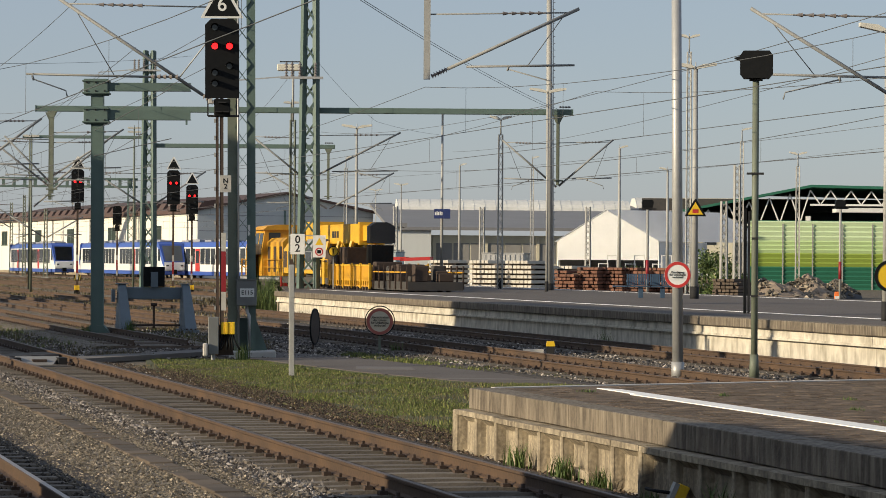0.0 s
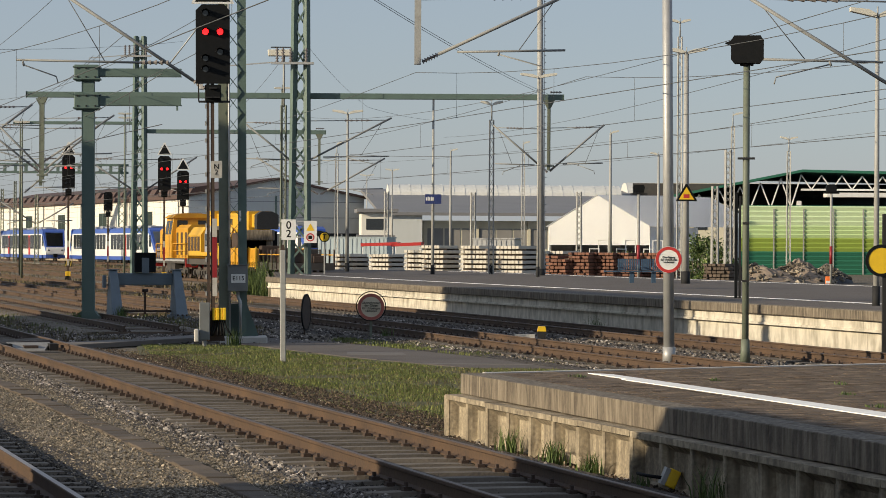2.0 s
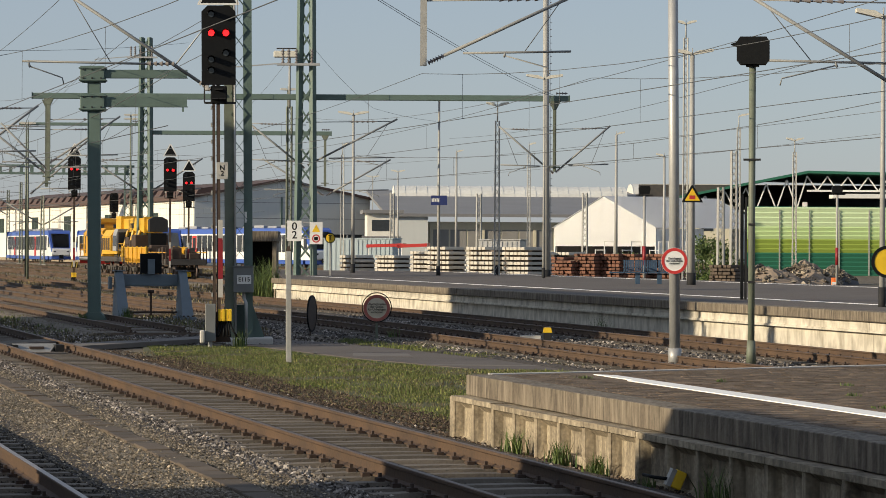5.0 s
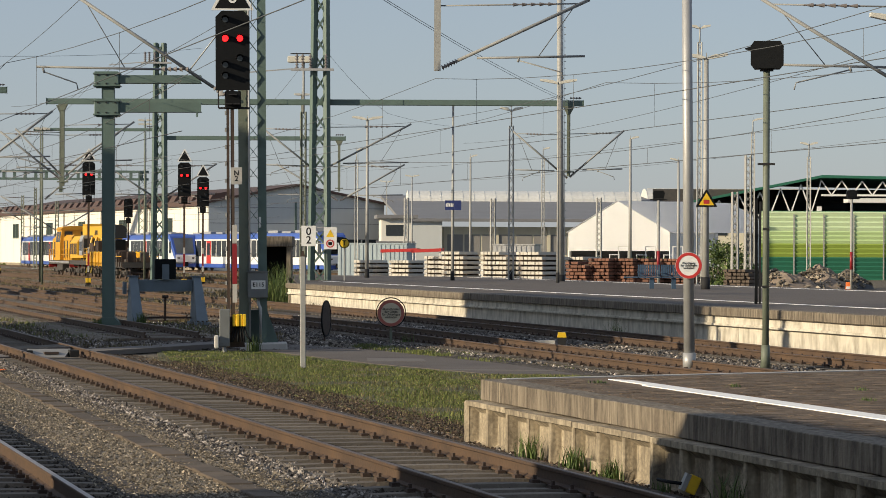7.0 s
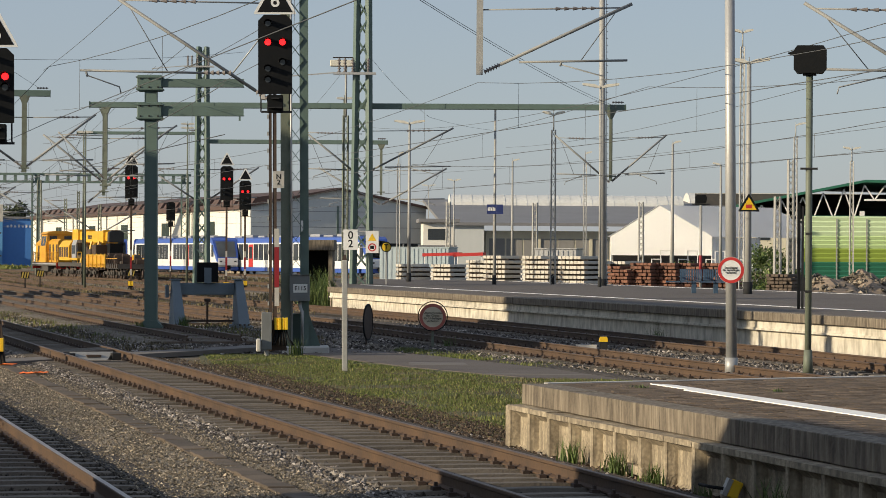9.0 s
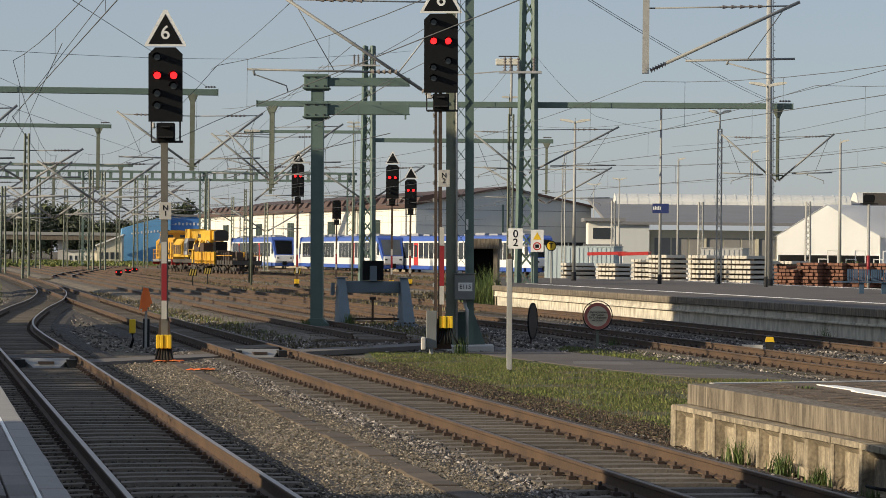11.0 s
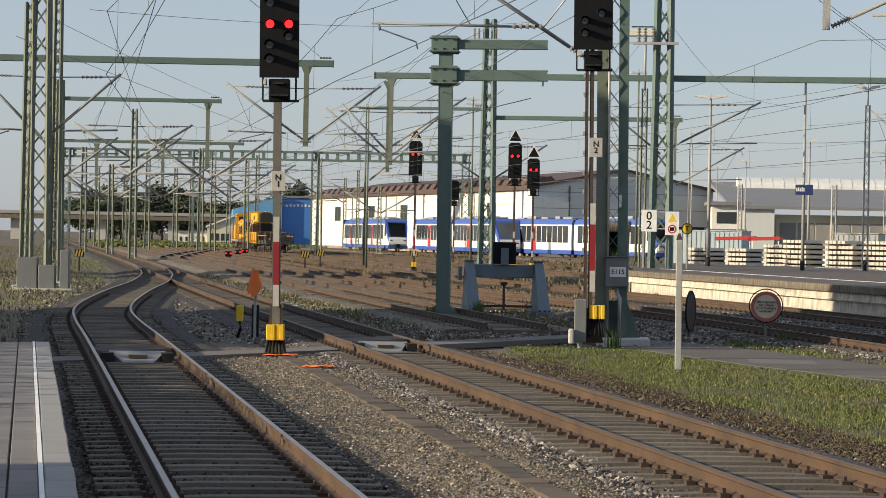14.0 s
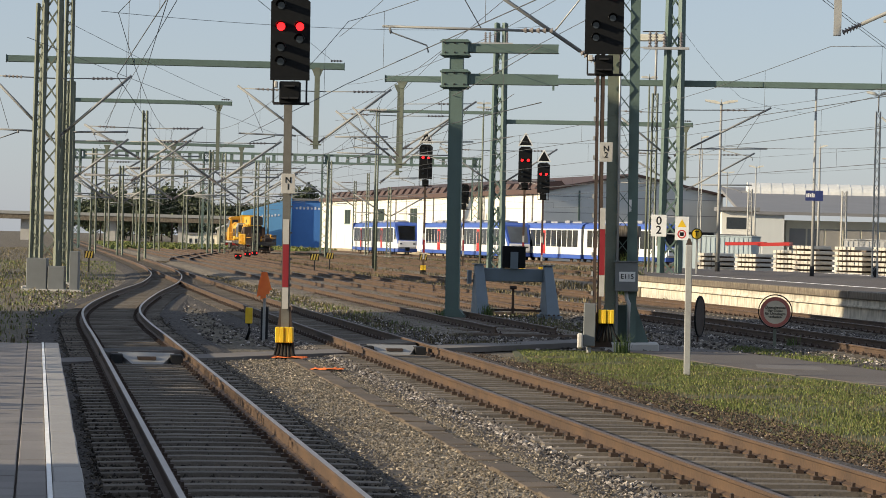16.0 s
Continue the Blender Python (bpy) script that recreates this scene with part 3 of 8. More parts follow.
def meadow(name, label, poly, n, h, mat, seed, z=-0.27, patch=0.0, width=0.012):
    rng = random.Random(seed)
    xs, ys = [p[0] for p in poly], [p[1] for p in poly]
    spots, hs = [], []
    for _ in range(n * 4):
        x, y = rng.uniform(min(xs), max(xs)), rng.uniform(min(ys), max(ys))
        k = noise.noise(Vector((x * 0.7, y * 0.7, seed)))
        if inside(x, y, poly) and k > patch + rng.uniform(-0.25, 0.25):
            spots.append((x, y, z + rail_z(x, y)))
            hs.append(h * (0.45 + rng.random() * 0.75 + 0.5 * max(0, k)))
            if len(spots) >= n:
                break
    blades(name, label, spots, hs, mat, seed, width)


def strip(name, poly, z, mat, label, cat, step=1.0):
    """A flat piece of ground that follows an outline."""
    ob = slab(name, poly, z - 0.12, z, mat)
    return tagged(ob, label, cat, kind="structure")


WORN = material("worn_asphalt", (0.17, 0.15, 0.135), 0.9, second=(0.11, 0.10, 0.09), scale=2)


def near_ground():
    # gravel between the two near tracks, grass verge, asphalt path, crossing
    strip("gravel_walkway", [(3.9, -20), (3.9, 54), (6.0, 58), (6.15, -20)], -0.235, GRAVEL, "pale gravel strip between the tracks", "gravel")
    strip("grass_verge", [(10.05, 32.8), (10.05, 58), (11.2, 65), (15.0, 62.5), (15.5, 55), (17.6, 50.5), (22, 46), (26, 42), (26, 33.6), (12, 33.2)], -0.268, GRASS, "green grass verge beside the track", "verge")
    strip("asphalt_path", [(13.2, 67.5), (15.2, 69.6), (16.6, 63), (17.4, 55), (17.8, 50), (15.6, 50.8), (14.5, 56), (13.9, 62)], -0.255, ASPHALT, "worn grey asphalt path with pale patches", "path")
    strip("path_patch", [(14.7, 57.3), (15.1, 58.9), (16.3, 58.4), (16.0, 56.9)], -0.25, WORN, "pale worn patch in the path", "path")
    strip("path_patch", [(15.0, 52.6), (15.4, 53.0), (17.3, 52.1), (17.4, 51.8)], -0.25, WORN, "pale worn patch in the path", "path")
    strip("trackside_verge", [(18.6, 46), (20.6, 47), (22.2, 44), (24, 40), (30, 33.8), (22, 33.6)], -0.262, GRASS, "grass beyond the platform end", "verge")
    stones("ballast_stones", "sharp grey and rust-stained ballast stones round the track", ((5.7, 6.62), (16, 74)), 24000, 0.034, STONES, 3, -0.2, bed_drop(7.75))
    stones("ballast_stones", "dark brown soiled ballast between the rails", ((6.62, 8.9), (16, 74)), 34000, 0.03, DIRT_STONES, 31, -0.215, bed_drop(7.75))
    stones("ballast_stones", "brown soiled ballast with a few pale stones along the verge", ((8.9, 10.3), (16, 74)), 17000, 0.032, BROWN_STONES, 32, -0.205, bed_drop(7.75))
    stones("ballast_stones", "few pale stones among the brown ballast", ((8.6, 10.5), (20, 64)), 1500, 0.034, STONES, 33, -0.2, bed_drop(7.75))
    stones("ballast_stones", "sharp grey ballast stones round the platform track", ((1.1, 4.4), (18, 80)), 56000, 0.028, DIRT_STONES, 4, -0.215, bed_drop("platform"))
    stones("ballast_stones", "ballast stones of the tracks along the far platform", ((17.6, 26.2), (40, 90)), 20000, 0.04, STONES, 5, -0.22)
    stones("ballast_stones", "ballast stones beyond the crossing", ((8.6, 16.6), (68, 130)), 16000, 0.045, STONES, 9, -0.24)
    stones("path_pebbles", "fine pale pebbles of the walkway between tracks", ((3.85, 6.2), (18, 57)), 46000, 0.018, PEBBLES, 6, -0.232)
    meadow("grass", "green uneven grass on the verge", [(10.55, 33), (10.5, 40), (10.35, 58), (11.2, 64.5), (13.6, 63.5), (14.2, 56), (15.2, 51), (17.6, 49.5), (22, 46), (26, 41), (24, 33.6), (12, 33.2)], 120000, 0.036, BLADES, 11, patch=-0.16, width=0.0055)
    meadow("dry_grass", "dry blades and thatch in the verge", [(10.05, 33), (10.05, 60), (12.5, 63), (15, 51), (22, 45), (24, 34), (12, 33.2)], 30000, 0.045, STRAW_BLADES, 21, patch=-0.3, width=0.005)
    stones("path_pebbles", "small brown stones along the verge border", ((9.95, 10.75), (32.9, 58)), 5000, 0.024, BROWN_STONES, 22, -0.26)
    meadow("grass", "taller pale tufts in the verge", [(10.5, 33), (10.4, 58), (12.5, 63), (15, 51), (22, 45), (24, 34), (12, 33.2)], 16000, 0.07, BLADES, 23, patch=0.16, width=0.005)
    stones("ballast_stones", "grey ballast spread over the far yard", ((0.5, 34), (64, 175)), 30000, 0.05, STONES, 24, -0.27)
    meadow("grass", "short grass between path and rails", [(16.4, 66), (17.7, 69), (18.4, 60), (19, 52), (23, 44), (26, 40), (24, 38), (18, 50)], 30000, 0.07, BLADES, 12, patch=-0.1, width=0.006)
    meadow("dry_grass", "dry straw-coloured weeds between the yard tracks", [(9.5, 66), (11.4, 64), (11.5, 150), (9.6, 150)], 4000, 0.13, STRAW_BLADES, 13, patch=0.1, width=0.012)
    meadow("dry_grass", "dry straw-coloured weeds between the yard tracks", [(13.7, 66), (16.6, 72), (16.8, 180), (14.2, 180)], 6000, 0.15, STRAW_BLADES, 14, patch=0.08, width=0.014)
    meadow("dry_grass", "dry weeds over the far yard", [(19.5, 105), (31, 110), (31, 300), (24, 300), (19, 200)], 14000, 0.2, STRAW_BLADES, 15, patch=0.1, width=0.022)
    meadow("dry_grass", "dry weeds over the far yard", [(33.5, 150), (60, 170), (44, 300), (28, 330)], 13000, 0.22, STRAW_BLADES, 16, patch=0.1, width=0.028)
    meadow("dry_grass", "dry weeds along the left tracks", [(-6, 60), (0.2, 60), (3.0, 120), (6, 330), (-10, 330)], 10000, 0.12, STRAW_BLADES, 17, patch=0.12, width=0.018)
    meadow("grass", "green patches along the left tracks", [(-8, 50), (0.3, 50), (1.0, 75), (4, 120), (6.5, 200), (-10, 200)], 14000, 0.10, BLADES, 18, patch=0.02, width=0.014)
    meadow("grass", "green grass strip before the halls", [(10, 340), (22, 350), (48, 420), (40, 520), (12, 520)], 9000, 0.5, BLADES, 19, patch=-0.4, width=0.2)
    meadow("grass", "low weeds between the rails", [(8.6, 70), (16, 74), (16, 110), (8.8, 110)], 4000, 0.12, BLADES, 20, patch=0.2, width=0.012)
    for i, (x, y, h, n) in enumerate(((9.6, 29.6, 0.36, 90), (9.6, 27.95, 0.30, 130), (9.6, 26.7, 0.25, 90), (9.62, 23.3, 0.42, 60), (9.64, 25.2, 0.16, 30), (13.4, 63.6, 0.45, 80),
                                      (14.3, 86, 0.5, 160), (12.5, 84, 0.4, 120), (18.4, 67.6, 0.35, 60), (26.0, 72, 0.6, 60), (26.0, 119.5, 1.7, 300), (25.4, 119, 1.2, 240), (27.2, 123, 2.0, 260))):
        rng = random.Random(i + 40)
        blades("weed_tuft", "tall green weed tuft beside the wall", [(x + rng.gauss(0, 0.03 + 0.12 * h), y + rng.gauss(0, 0.03 + 0.2 * h), -0.28) for _ in range(n)],
               [h * rng.uniform(0.4, 1.1) for _ in range(n)], WEED, i + 40, 0.006 + 0.002 * h)


near_ground()


def cable_trough():
    th = thing("cable_trough", (0, 0, 0), "row of brown weathered concrete trough covers", "cable trough")
    bm = bmesh.new()
    box(bm, (-0.15, 0.006, -0.06), (0.15, 0.494, 0.022), bevel=0.01)
    me = bpy.data.meshes.new("cover")
    bm.to_mesh(me)
    bm.free()
    me.materials.append(material("trough_cover", (0.115, 0.088, 0.062), 0.9, second=(0.075, 0.057, 0.042), scale=4, random_shade=0.25))
    rng = random.Random(7)
    for k in range(76):
        ob = new("cover", me)
        ob.parent = th
        ob.matrix_basis = pose(5.42 + 0.004 * k * 0.5, 19 + 0.5 * k, -0.226 + rng.uniform(-0.008, 0.012), rng.uniform(-1, 1), rng.uniform(-1.5, 1.5), rng.uniform(-1.2, 1.2))


cable_trough()


def crossing():
    """Foot crossing of panels, running askew over both near tracks."""
    th = thing("track_crossing", (0, 0, 0), "low foot crossing of dark rubber panels with pale edges", "crossing", kind="structure")
    dx, dy = 0.786, 0.618
    for (xa, ya), (xb, yb), mat, z in (((1.97, 54.0), (3.32, 55.2), DARK, -0.01), ((3.5, 55.4), (6.9, 59.2), WORN, -0.17), ((7.08, 59.3), (8.42, 60.8), DARK, -0.01),
                                       ((8.58, 61.0), (13.4, 66.6), WORN, -0.16), ((-1.0, 51.4), (1.8, 53.9), WORN, -0.17)):
        slab("panel", [(xa, ya), (xb, yb), (xb - 0.1, yb + 1.5), (xa - 0.1, ya + 1.5)], -0.27, z, mat, th)
        slab("edge_strip", [(xa + 0.01, ya - 0.05), (xb + 0.01, yb - 0.05), (xb, yb - 0.004), (xa, ya - 0.004)], -0.27, z + 0.005, WORN, th)
    for cx, cy in ((2.66, 54.1), (7.75, 59.4)):
        bm = bmesh.new()
        v = [bm.verts.new(p) for p in ((-0.5, 0, 0.0), (0.5, 0, 0.0), (0.26, -0.75, -0.17), (-0.26, -0.75, -0.17), (-0.5, 0, -0.2), (0.5, 0, -0.2))]
        bm.faces.new((v[3], v[2], v[1], v[0])), bm.faces.new((v[0], v[1], v[5], v[4])), bm.faces.new((v[0], v[4], v[3])), bm.faces.new((v[1], v[2], v[5]))
        for s in (-1, 1):
            box(bm, (s * 0.52 - 0.1, -0.5, -0.2), (s * 0.52 + 0.1, 0.0, -0.02), 1)
        box(bm, (-0.16, -0.53, -0.105), (0.16, -0.30, -0.055), 2)
        ob = part("deflector_plate", bm, [material("scuffed_grey_plate", (0.27, 0.265, 0.25), 0.6, second=(0.19, 0.18, 0.165), scale=6), DARK, RUST_DARK], th, "sloping grey steel deflector plate")
        ob.matrix_basis = pose(cx, cy, -0.01, 0, 0, 38 * 0)


crossing()


# ---- lettering ----
def text(body, size, mat, parent, m, name="lettering", tight=1.0):
    cu = bpy.data.curves.new(name, "FONT")
    cu.body, cu.size, cu.align_x, cu.align_y, cu.extrude = body, size, "CENTER", "CENTER", 0.002
    cu.space_line, cu.offset = tight, size * 0.012
    tmp = bpy.data.objects.new(name, cu)
    scene.collection.objects.link(tmp)
    me = bpy.data.meshes.new_from_object(tmp.evaluated_get(bpy.context.evaluated_depsgraph_get()))
    bpy.data.objects.remove(tmp)
    me.materials.clear()
    me.materials.append(mat)
    ob = new(name, me)
    ob.parent, ob.matrix_basis = parent, m
    return ob


def disc(bm, r, y0, y1, z=0.0, x=0.0, seg=28, mi=0, inner=0.0):
    """A round plate that faces -y."""
    if inner:
        a = [[bm.verts.new((x + q * math.cos(k * 6.28319 / seg), yy, z + q * math.sin(k * 6.28319 / seg))) for k in range(seg)] for q, yy in ((inner, y0), (r, y0), (r, y1), (inner, y1))]
        for p, q in zip(a, a[1:] + a[:1]):
            for k in range(seg):
                bm.faces.new((p[k], p[(k + 1) % seg], q[(k + 1) % seg], q[k])).material_index = mi
    else:
        prism(bm, [(x + r * math.cos(k * 6.28319 / seg), z + r * math.sin(k * 6.28319 / seg)) for k in range(seg)], y0, y1, mi)
    return bm


# ---- colour light signals ----
def signal_head(th, x, z, w=0.80, h=1.74, lamps=1.08, plate=True, small=False, spread=0.18, lit=LAMP_RED):
    """The black screen with its lamps; z is the lower edge of the screen."""
    bm = bmesh.new()
    prism(bm, [(x - w / 2, z), (x + w / 2, z), (x + w / 2, z + h - 0.15), (x + w / 2 - 0.15, z + h), (x - w / 2 + 0.15, z + h), (x - w / 2, z + h - 0.15)], -0.10, -0.06)
    box(bm, (x - w * 0.34, -0.06, z + 0.1), (x + w * 0.34, 0.2, z + h - 0.15), bevel=0.02)
    head = part("signal_screen", bm, BLACK, th, "black enamelled signal screen")
    for sx in (-1, 1):
        bm = bmesh.new()
        disc(bm, 0.078, -0.125, -0.102, z + lamps, x + sx * spread)
        part("red_lamp", bm, lit, head, "glowing red signal lamp")
    for lx, lz in ((-spread, lamps), (spread, lamps), (-spread, h - 0.22), (-spread, 0.62), (-spread, 0.35), (spread, 0.78)):
        bm = bmesh.new()
        pts = [(math.cos(a), math.sin(a)) for a in [math.pi * k / 8 for k in range(9)]]
        rows = [[bm.verts.new((x + lx + c * r, yy, z + lz + s * r)) for c, s in pts] for r, yy in ((0.105, -0.10), (0.095, -0.32))]
        for k in range(8):
            bm.faces.new((rows[0][k], rows[0][k + 1], rows[1][k + 1], rows[1][k]))
        part("hood", bm, DARK, head)
    for lx, lz in ((-spread, h - 0.22), (-spread, 0.62), (-spread, 0.35), (spread, 0.78)):
        part("dark_lens", disc(bmesh.new(), 0.07, -0.115, -0.102, z + lz, x + lx), GLASS_DARK, head)
    bm = bmesh.new()
    box(bm, (x - 0.2, -0.09, z - 0.46), (x + 0.2, 0.15, z - 0.02), bevel=0.02)
    low = part("lower_unit", bm, BLACK, th, "small black lower lamp unit")
    for sx in (-0.09, 0.09):
        part("hood", box(bmesh.new(), (x + sx - 0.08, -0.26, z - 0.36), (x + sx + 0.08, -0.092, z - 0.33)), DARK, low)
    part("hood", box(bmesh.new(), (x - 0.1, -0.24, z - 0.13), (x + 0.1, -0.092, z - 0.10)), DARK, low)
    bm = bmesh.new()
    for sx in (-1, 1):
        bar(bm, (x + sx * w * 0.42, 0.0, z + 0.02), (x + sx * w * 0.42, 0.0, z - 0.44), 0.035)
    bar(bm, (x - w * 0.42, 0.0, z - 0.44), (x + w * 0.5, 0.0, z - 0.44), 0.05)
    part("bracket", bm, DARK, th)
    bm = bmesh.new()
    box(bm, (x - w / 2 + 0.08, -0.12, z - 0.14), (x - 0.24, 0.1, z - 0.02), bevel=0.01)
    part("cable_box", bm, CONCRETE_NEW, th)
    return head


def triangle_board(th, x, z, digit, w=0.98):
    h = w * 0.88
    bm = bmesh.new()
    prism(bm, [(x - w / 2, z), (x + w / 2, z), (x + w / 2 - 0.01, z + 0.05), (x + 0.04, z + h), (x - 0.04, z + h), (x - w / 2 + 0.01, z + 0.05)], -0.12, -0.09)
    bd = part("speed_board", bm, WHITE, th, "black triangular speed board with white rim")
    bm = bmesh.new()
    prism(bm, [(x - w / 2 + 0.085, z + 0.05), (x + w / 2 - 0.085, z + 0.05), (x, z + h - 0.095)], -0.125, -0.121)
    part("board_face", bm, BLACK, bd)
    if digit:
        text(digit, w * 0.46, WHITE, bd, pose(x, -0.129, z + h * 0.36, 90))
    return bd


def mast_band(th, x, zs, w=0.115, y=-0.09):
    """The white, red and white mast plate; zs are its four levels from the top."""
    for k, mat in enumerate((BAND_WHITE, BAND_RED, BAND_WHITE)):
        part("mast_plate", box(bmesh.new(), (x - w / 2, y - 0.012, zs[k + 1] + 0.004), (x + w / 2, y, zs[k])), mat, th, ("white", "red", "white")[k] + " enamelled mast plate")


def plate(th, x, z0, z1, w, lines, size, y=-0.11, name="number_plate", bg=BAND_WHITE, fg=BLACK):
    bm = bmesh.new()
    box(bm, (x - w / 2, y - 0.012, z0), (x + w / 2, y, z1), bevel=0.004)
    pl = part(name, bm, bg, th, "white plate with black lettering")
    text(lines, size, fg, pl, pose(x, y - 0.016, (z0 + z1) / 2, 90), tight=0.8)
    return pl


def foot_cabinet(th, x, y=-0.1, z=0.0):
    """Yellow cable box with its legs of cables."""
    bm = bmesh.new()
    for k in range(4):
        box(bm, (x - 0.17 + 0.085 * k, y - 0.14 - 0.02 * (k % 2), z + 0.32), (x - 0.089 + 0.085 * k, y + 0.12, z + 0.62), bevel=0.012)
    part("junction_box", bm, YELLOW_BOX, th, "bright yellow ribbed cable box")
    for k in range(6):
        a, bm = x - 0.12 + 0.048 * k, bmesh.new()
        tube(bm, [(a, y - 0.05 + 0.02 * (k % 3), z + 0.33), (a + 0.02 * (k - 2.5), y - 0.1, z + 0.12), (a + 0.035 * (k - 2.5) * (1 + k % 2), y - 0.16, z - 0.06)], 0.024, 6)
        part("cable", bm, BLACK, th)


def slim_signal():
    th = thing("light_signal", (5.44, 57.53, -0.25), "slim signal with two red lamps and triangular board", "railway signal", "light signals", head=9.5, lean=(0, -0.6))
    bm = bmesh.new()
    box(bm, (-0.075, -0.06, 0), (0.075, 0.06, 5.1))
    for k in range(9):
        box(bm, (0.0755, -0.05, 0.9 + 0.5 * k), (0.11, 0.05, 0.93 + 0.5 * k))
    part("post", bm, material("dirty_post_paint", (0.15, 0.142, 0.12), 0.65, second=(0.09, 0.075, 0.06), scale=5), th, "weathered grey steel post")
    part("post_foot", prism(bmesh.new(), [(-0.2, 0.0), (0.2, 0.0), (0.1, 1.0), (-0.1, 1.0)], -0.055, 0.075), RUST_DARK, th)
    signal_head(th, 0.03, 5.32, 0.75, 1.64, 1.02)
    triangle_board(th, 0.03, 6.98, "6", 0.92)
    mast_band(th, 0, (2.67, 2.19, 1.37, 0.96))
    plate(th, 0.03, 3.16, 3.54, 0.26, "N\n1", 0.16)
    foot_cabinet(th, 0.0)


def mast_signal():
    hd = 11.6
    th = thing("light_signal", (12.76, 63.26, -0.14), "signal with two red lamps mounted before a lattice mast", "railway signal", "light signals", head=hd, lean=(0, -0.5))
    bm = bmesh.new()
    box(bm, (-0.10, -0.05, 0), (-0.03, 0.07, 6.4))
    box(bm, (0.0, -0.03, 0.3), (0.09, 0.07, 6.4))
    for k in range(14):
        box(bm, (-0.14, -0.06, 0.7 + 0.42 * k), (-0.1005, 0.0, 0.8 + 0.42 * k), 1)
    part("post", bm, [RUST_DARK, GREY_POLE], th, "rusty steel signal post")
    signal_head(th, 0.06, 6.35, 0.84, 1.96, 1.28)
    triangle_board(th, 0.06, 8.32, "6", 1.04)
    mast_band(th, 0.09, (3.02, 2.56, 1.56, 1.10))
    plate(th, 0.14, 4.02, 4.44, 0.28, "N\n2", 0.17)
    foot_cabinet(th, 0.2, -0.2, 0.2)
    bm = bmesh.new()
    prism(bm, [(-0.16, 0.0), (0.34, 0.0), (0.2, 0.75), (-0.12, 0.75)], -0.1, 0.14)
    part("cable_shaft", bm, RUST_DARK, th)
    cb = thing("trackside_cabinet", (12.54, 63.01, -0.21), "narrow grey steel cabinet beside the signal foot", "cabinet", head=hd)
    bm = bmesh.new()
    box(bm, (-0.13, -0.1, 0.1), (0.13, 0.1, 1.02), bevel=0.015)
    part("body", bm, CABINET, cb)
    part("conduit", tube(bmesh.new(), [(0, 0, 0.1), (0, 0, -0.15)], 0.05), GREY_POLE, cb)
    st = thing("marker_stone", (12.31, 62.87, -0.16), "small white concrete marker stone in the grass", "stone", head=hd)
    bm = bmesh.new()
    box(bm, (-0.06, -0.08, 0), (0.06, 0.08, 0.33), bevel=0.03)
    part("body", bm, CONCRETE_NEW, st)
    # the lattice mast behind it
    ms = thing("catenary_mast", (13.65, 65.29, -0.17), "broad green flat catenary mast with laced legs", "mast", "catenary masts", head=hd, lean=(0, -0.55))
    for x, hw in ((-0.13, 0.14), (0.33, 0.11)):
        slab("leg", [(x - hw, -0.1), (x + hw, -0.1), (x + hw, -0.085), (x + 0.01, -0.085), (x + 0.01, 0.085), (x + hw, 0.085),
                     (x + hw, 0.1), (x - hw, 0.1), (x - hw, 0.085), (x - 0.01, 0.085), (x - 0.01, -0.085), (x - hw, -0.085)], 0, 13, GREEN_GREY if x < 0 else GREEN, ms)
    for k in range(22):
        z = 0.9 + 0.54 * k
        for xa, xb, y in ((-0.1, 0.32, -0.112), (0.32, -0.1, 0.112), (0.32, -0.1, -0.106)):
            part("lacing_bar", bar(bmesh.new(), (xa, y, z), (xb, y, z + 0.54), 0.055, 0.012), GREEN, ms)
    part("gusset", prism(bmesh.new(), [(-0.5, 0.02), (0.75, 0.02), (0.44, 0.9), (-0.27, 0.9)], 0.09, 0.13), GREEN, ms)
    bm = bmesh.new()
    box(bm, (-0.25, -0.55, -0.35), (0.95, 0.5, 0.07), bevel=0.03)
    part("foundation", bm, CONCRETE_NEW, ms)
    bm = bmesh.new()
    box(bm, (-0.05, -0.42, 1.22), (0.46, -0.13, 1.88), bevel=0.015)
    cab = part("switch_box", bm, CABINET, ms, "grey switch box with a number plate")
    plate(cab, 0.22, 1.44, 1.66, 0.36, "E115", 0.15, -0.422, bg=WHITE)
    part("box_lid", box(bmesh.new(), (-0.08, -0.45, 1.881), (0.49, -0.11, 1.90)), CABINET, cab)
    part("pipe", tube(bmesh.new(), [(0.2, -0.25, 1.22), (0.22, -0.27, 1.05), (0.27, -0.3, 0.95), (0.27, -0.3, 0.07)], 0.045, 10), GALV, ms, "galvanised conduit")
    part("pipe", tube(bmesh.new(), [(0.0, -0.14, 0.1), (0.0, -0.14, 9)], 0.028, 8), GALV, ms)
    part("small_plate", box(bmesh.new(), (0.24, -0.125, 3.0), (0.30, -0.112, 3.28)), WHITE, ms)
    return ms


slim_signal()
mast_signal()


def far_signal(at, head_low, digit, w=0.8, board=True, group="light signals", rear=False, h=1.74):
    th = thing("light_signal", at, "distant signal with two red lamps on a slim post" if not rear else "distant signal seen from behind on a slim post", "railway signal", group, head=10)
    bm = bmesh.new()
    bar(bm, (0, 0, 0), (0, 0, head_low + 1.4), 0.13)
    part("post", bm, RUST_DARK, th)
    lit = DARK if rear else LAMP_RED
    signal_head(th, 0, head_low, w, h, h * 0.62, lit=lit)
    if board:
        triangle_board(th, 0, head_low + h + 0.05, digit, w * 1.1)
    mast_band(th, 0, (2.6, 2.2, 1.4, 1.0))
    if not rear:
        foot_cabinet(th, 0)
    return th


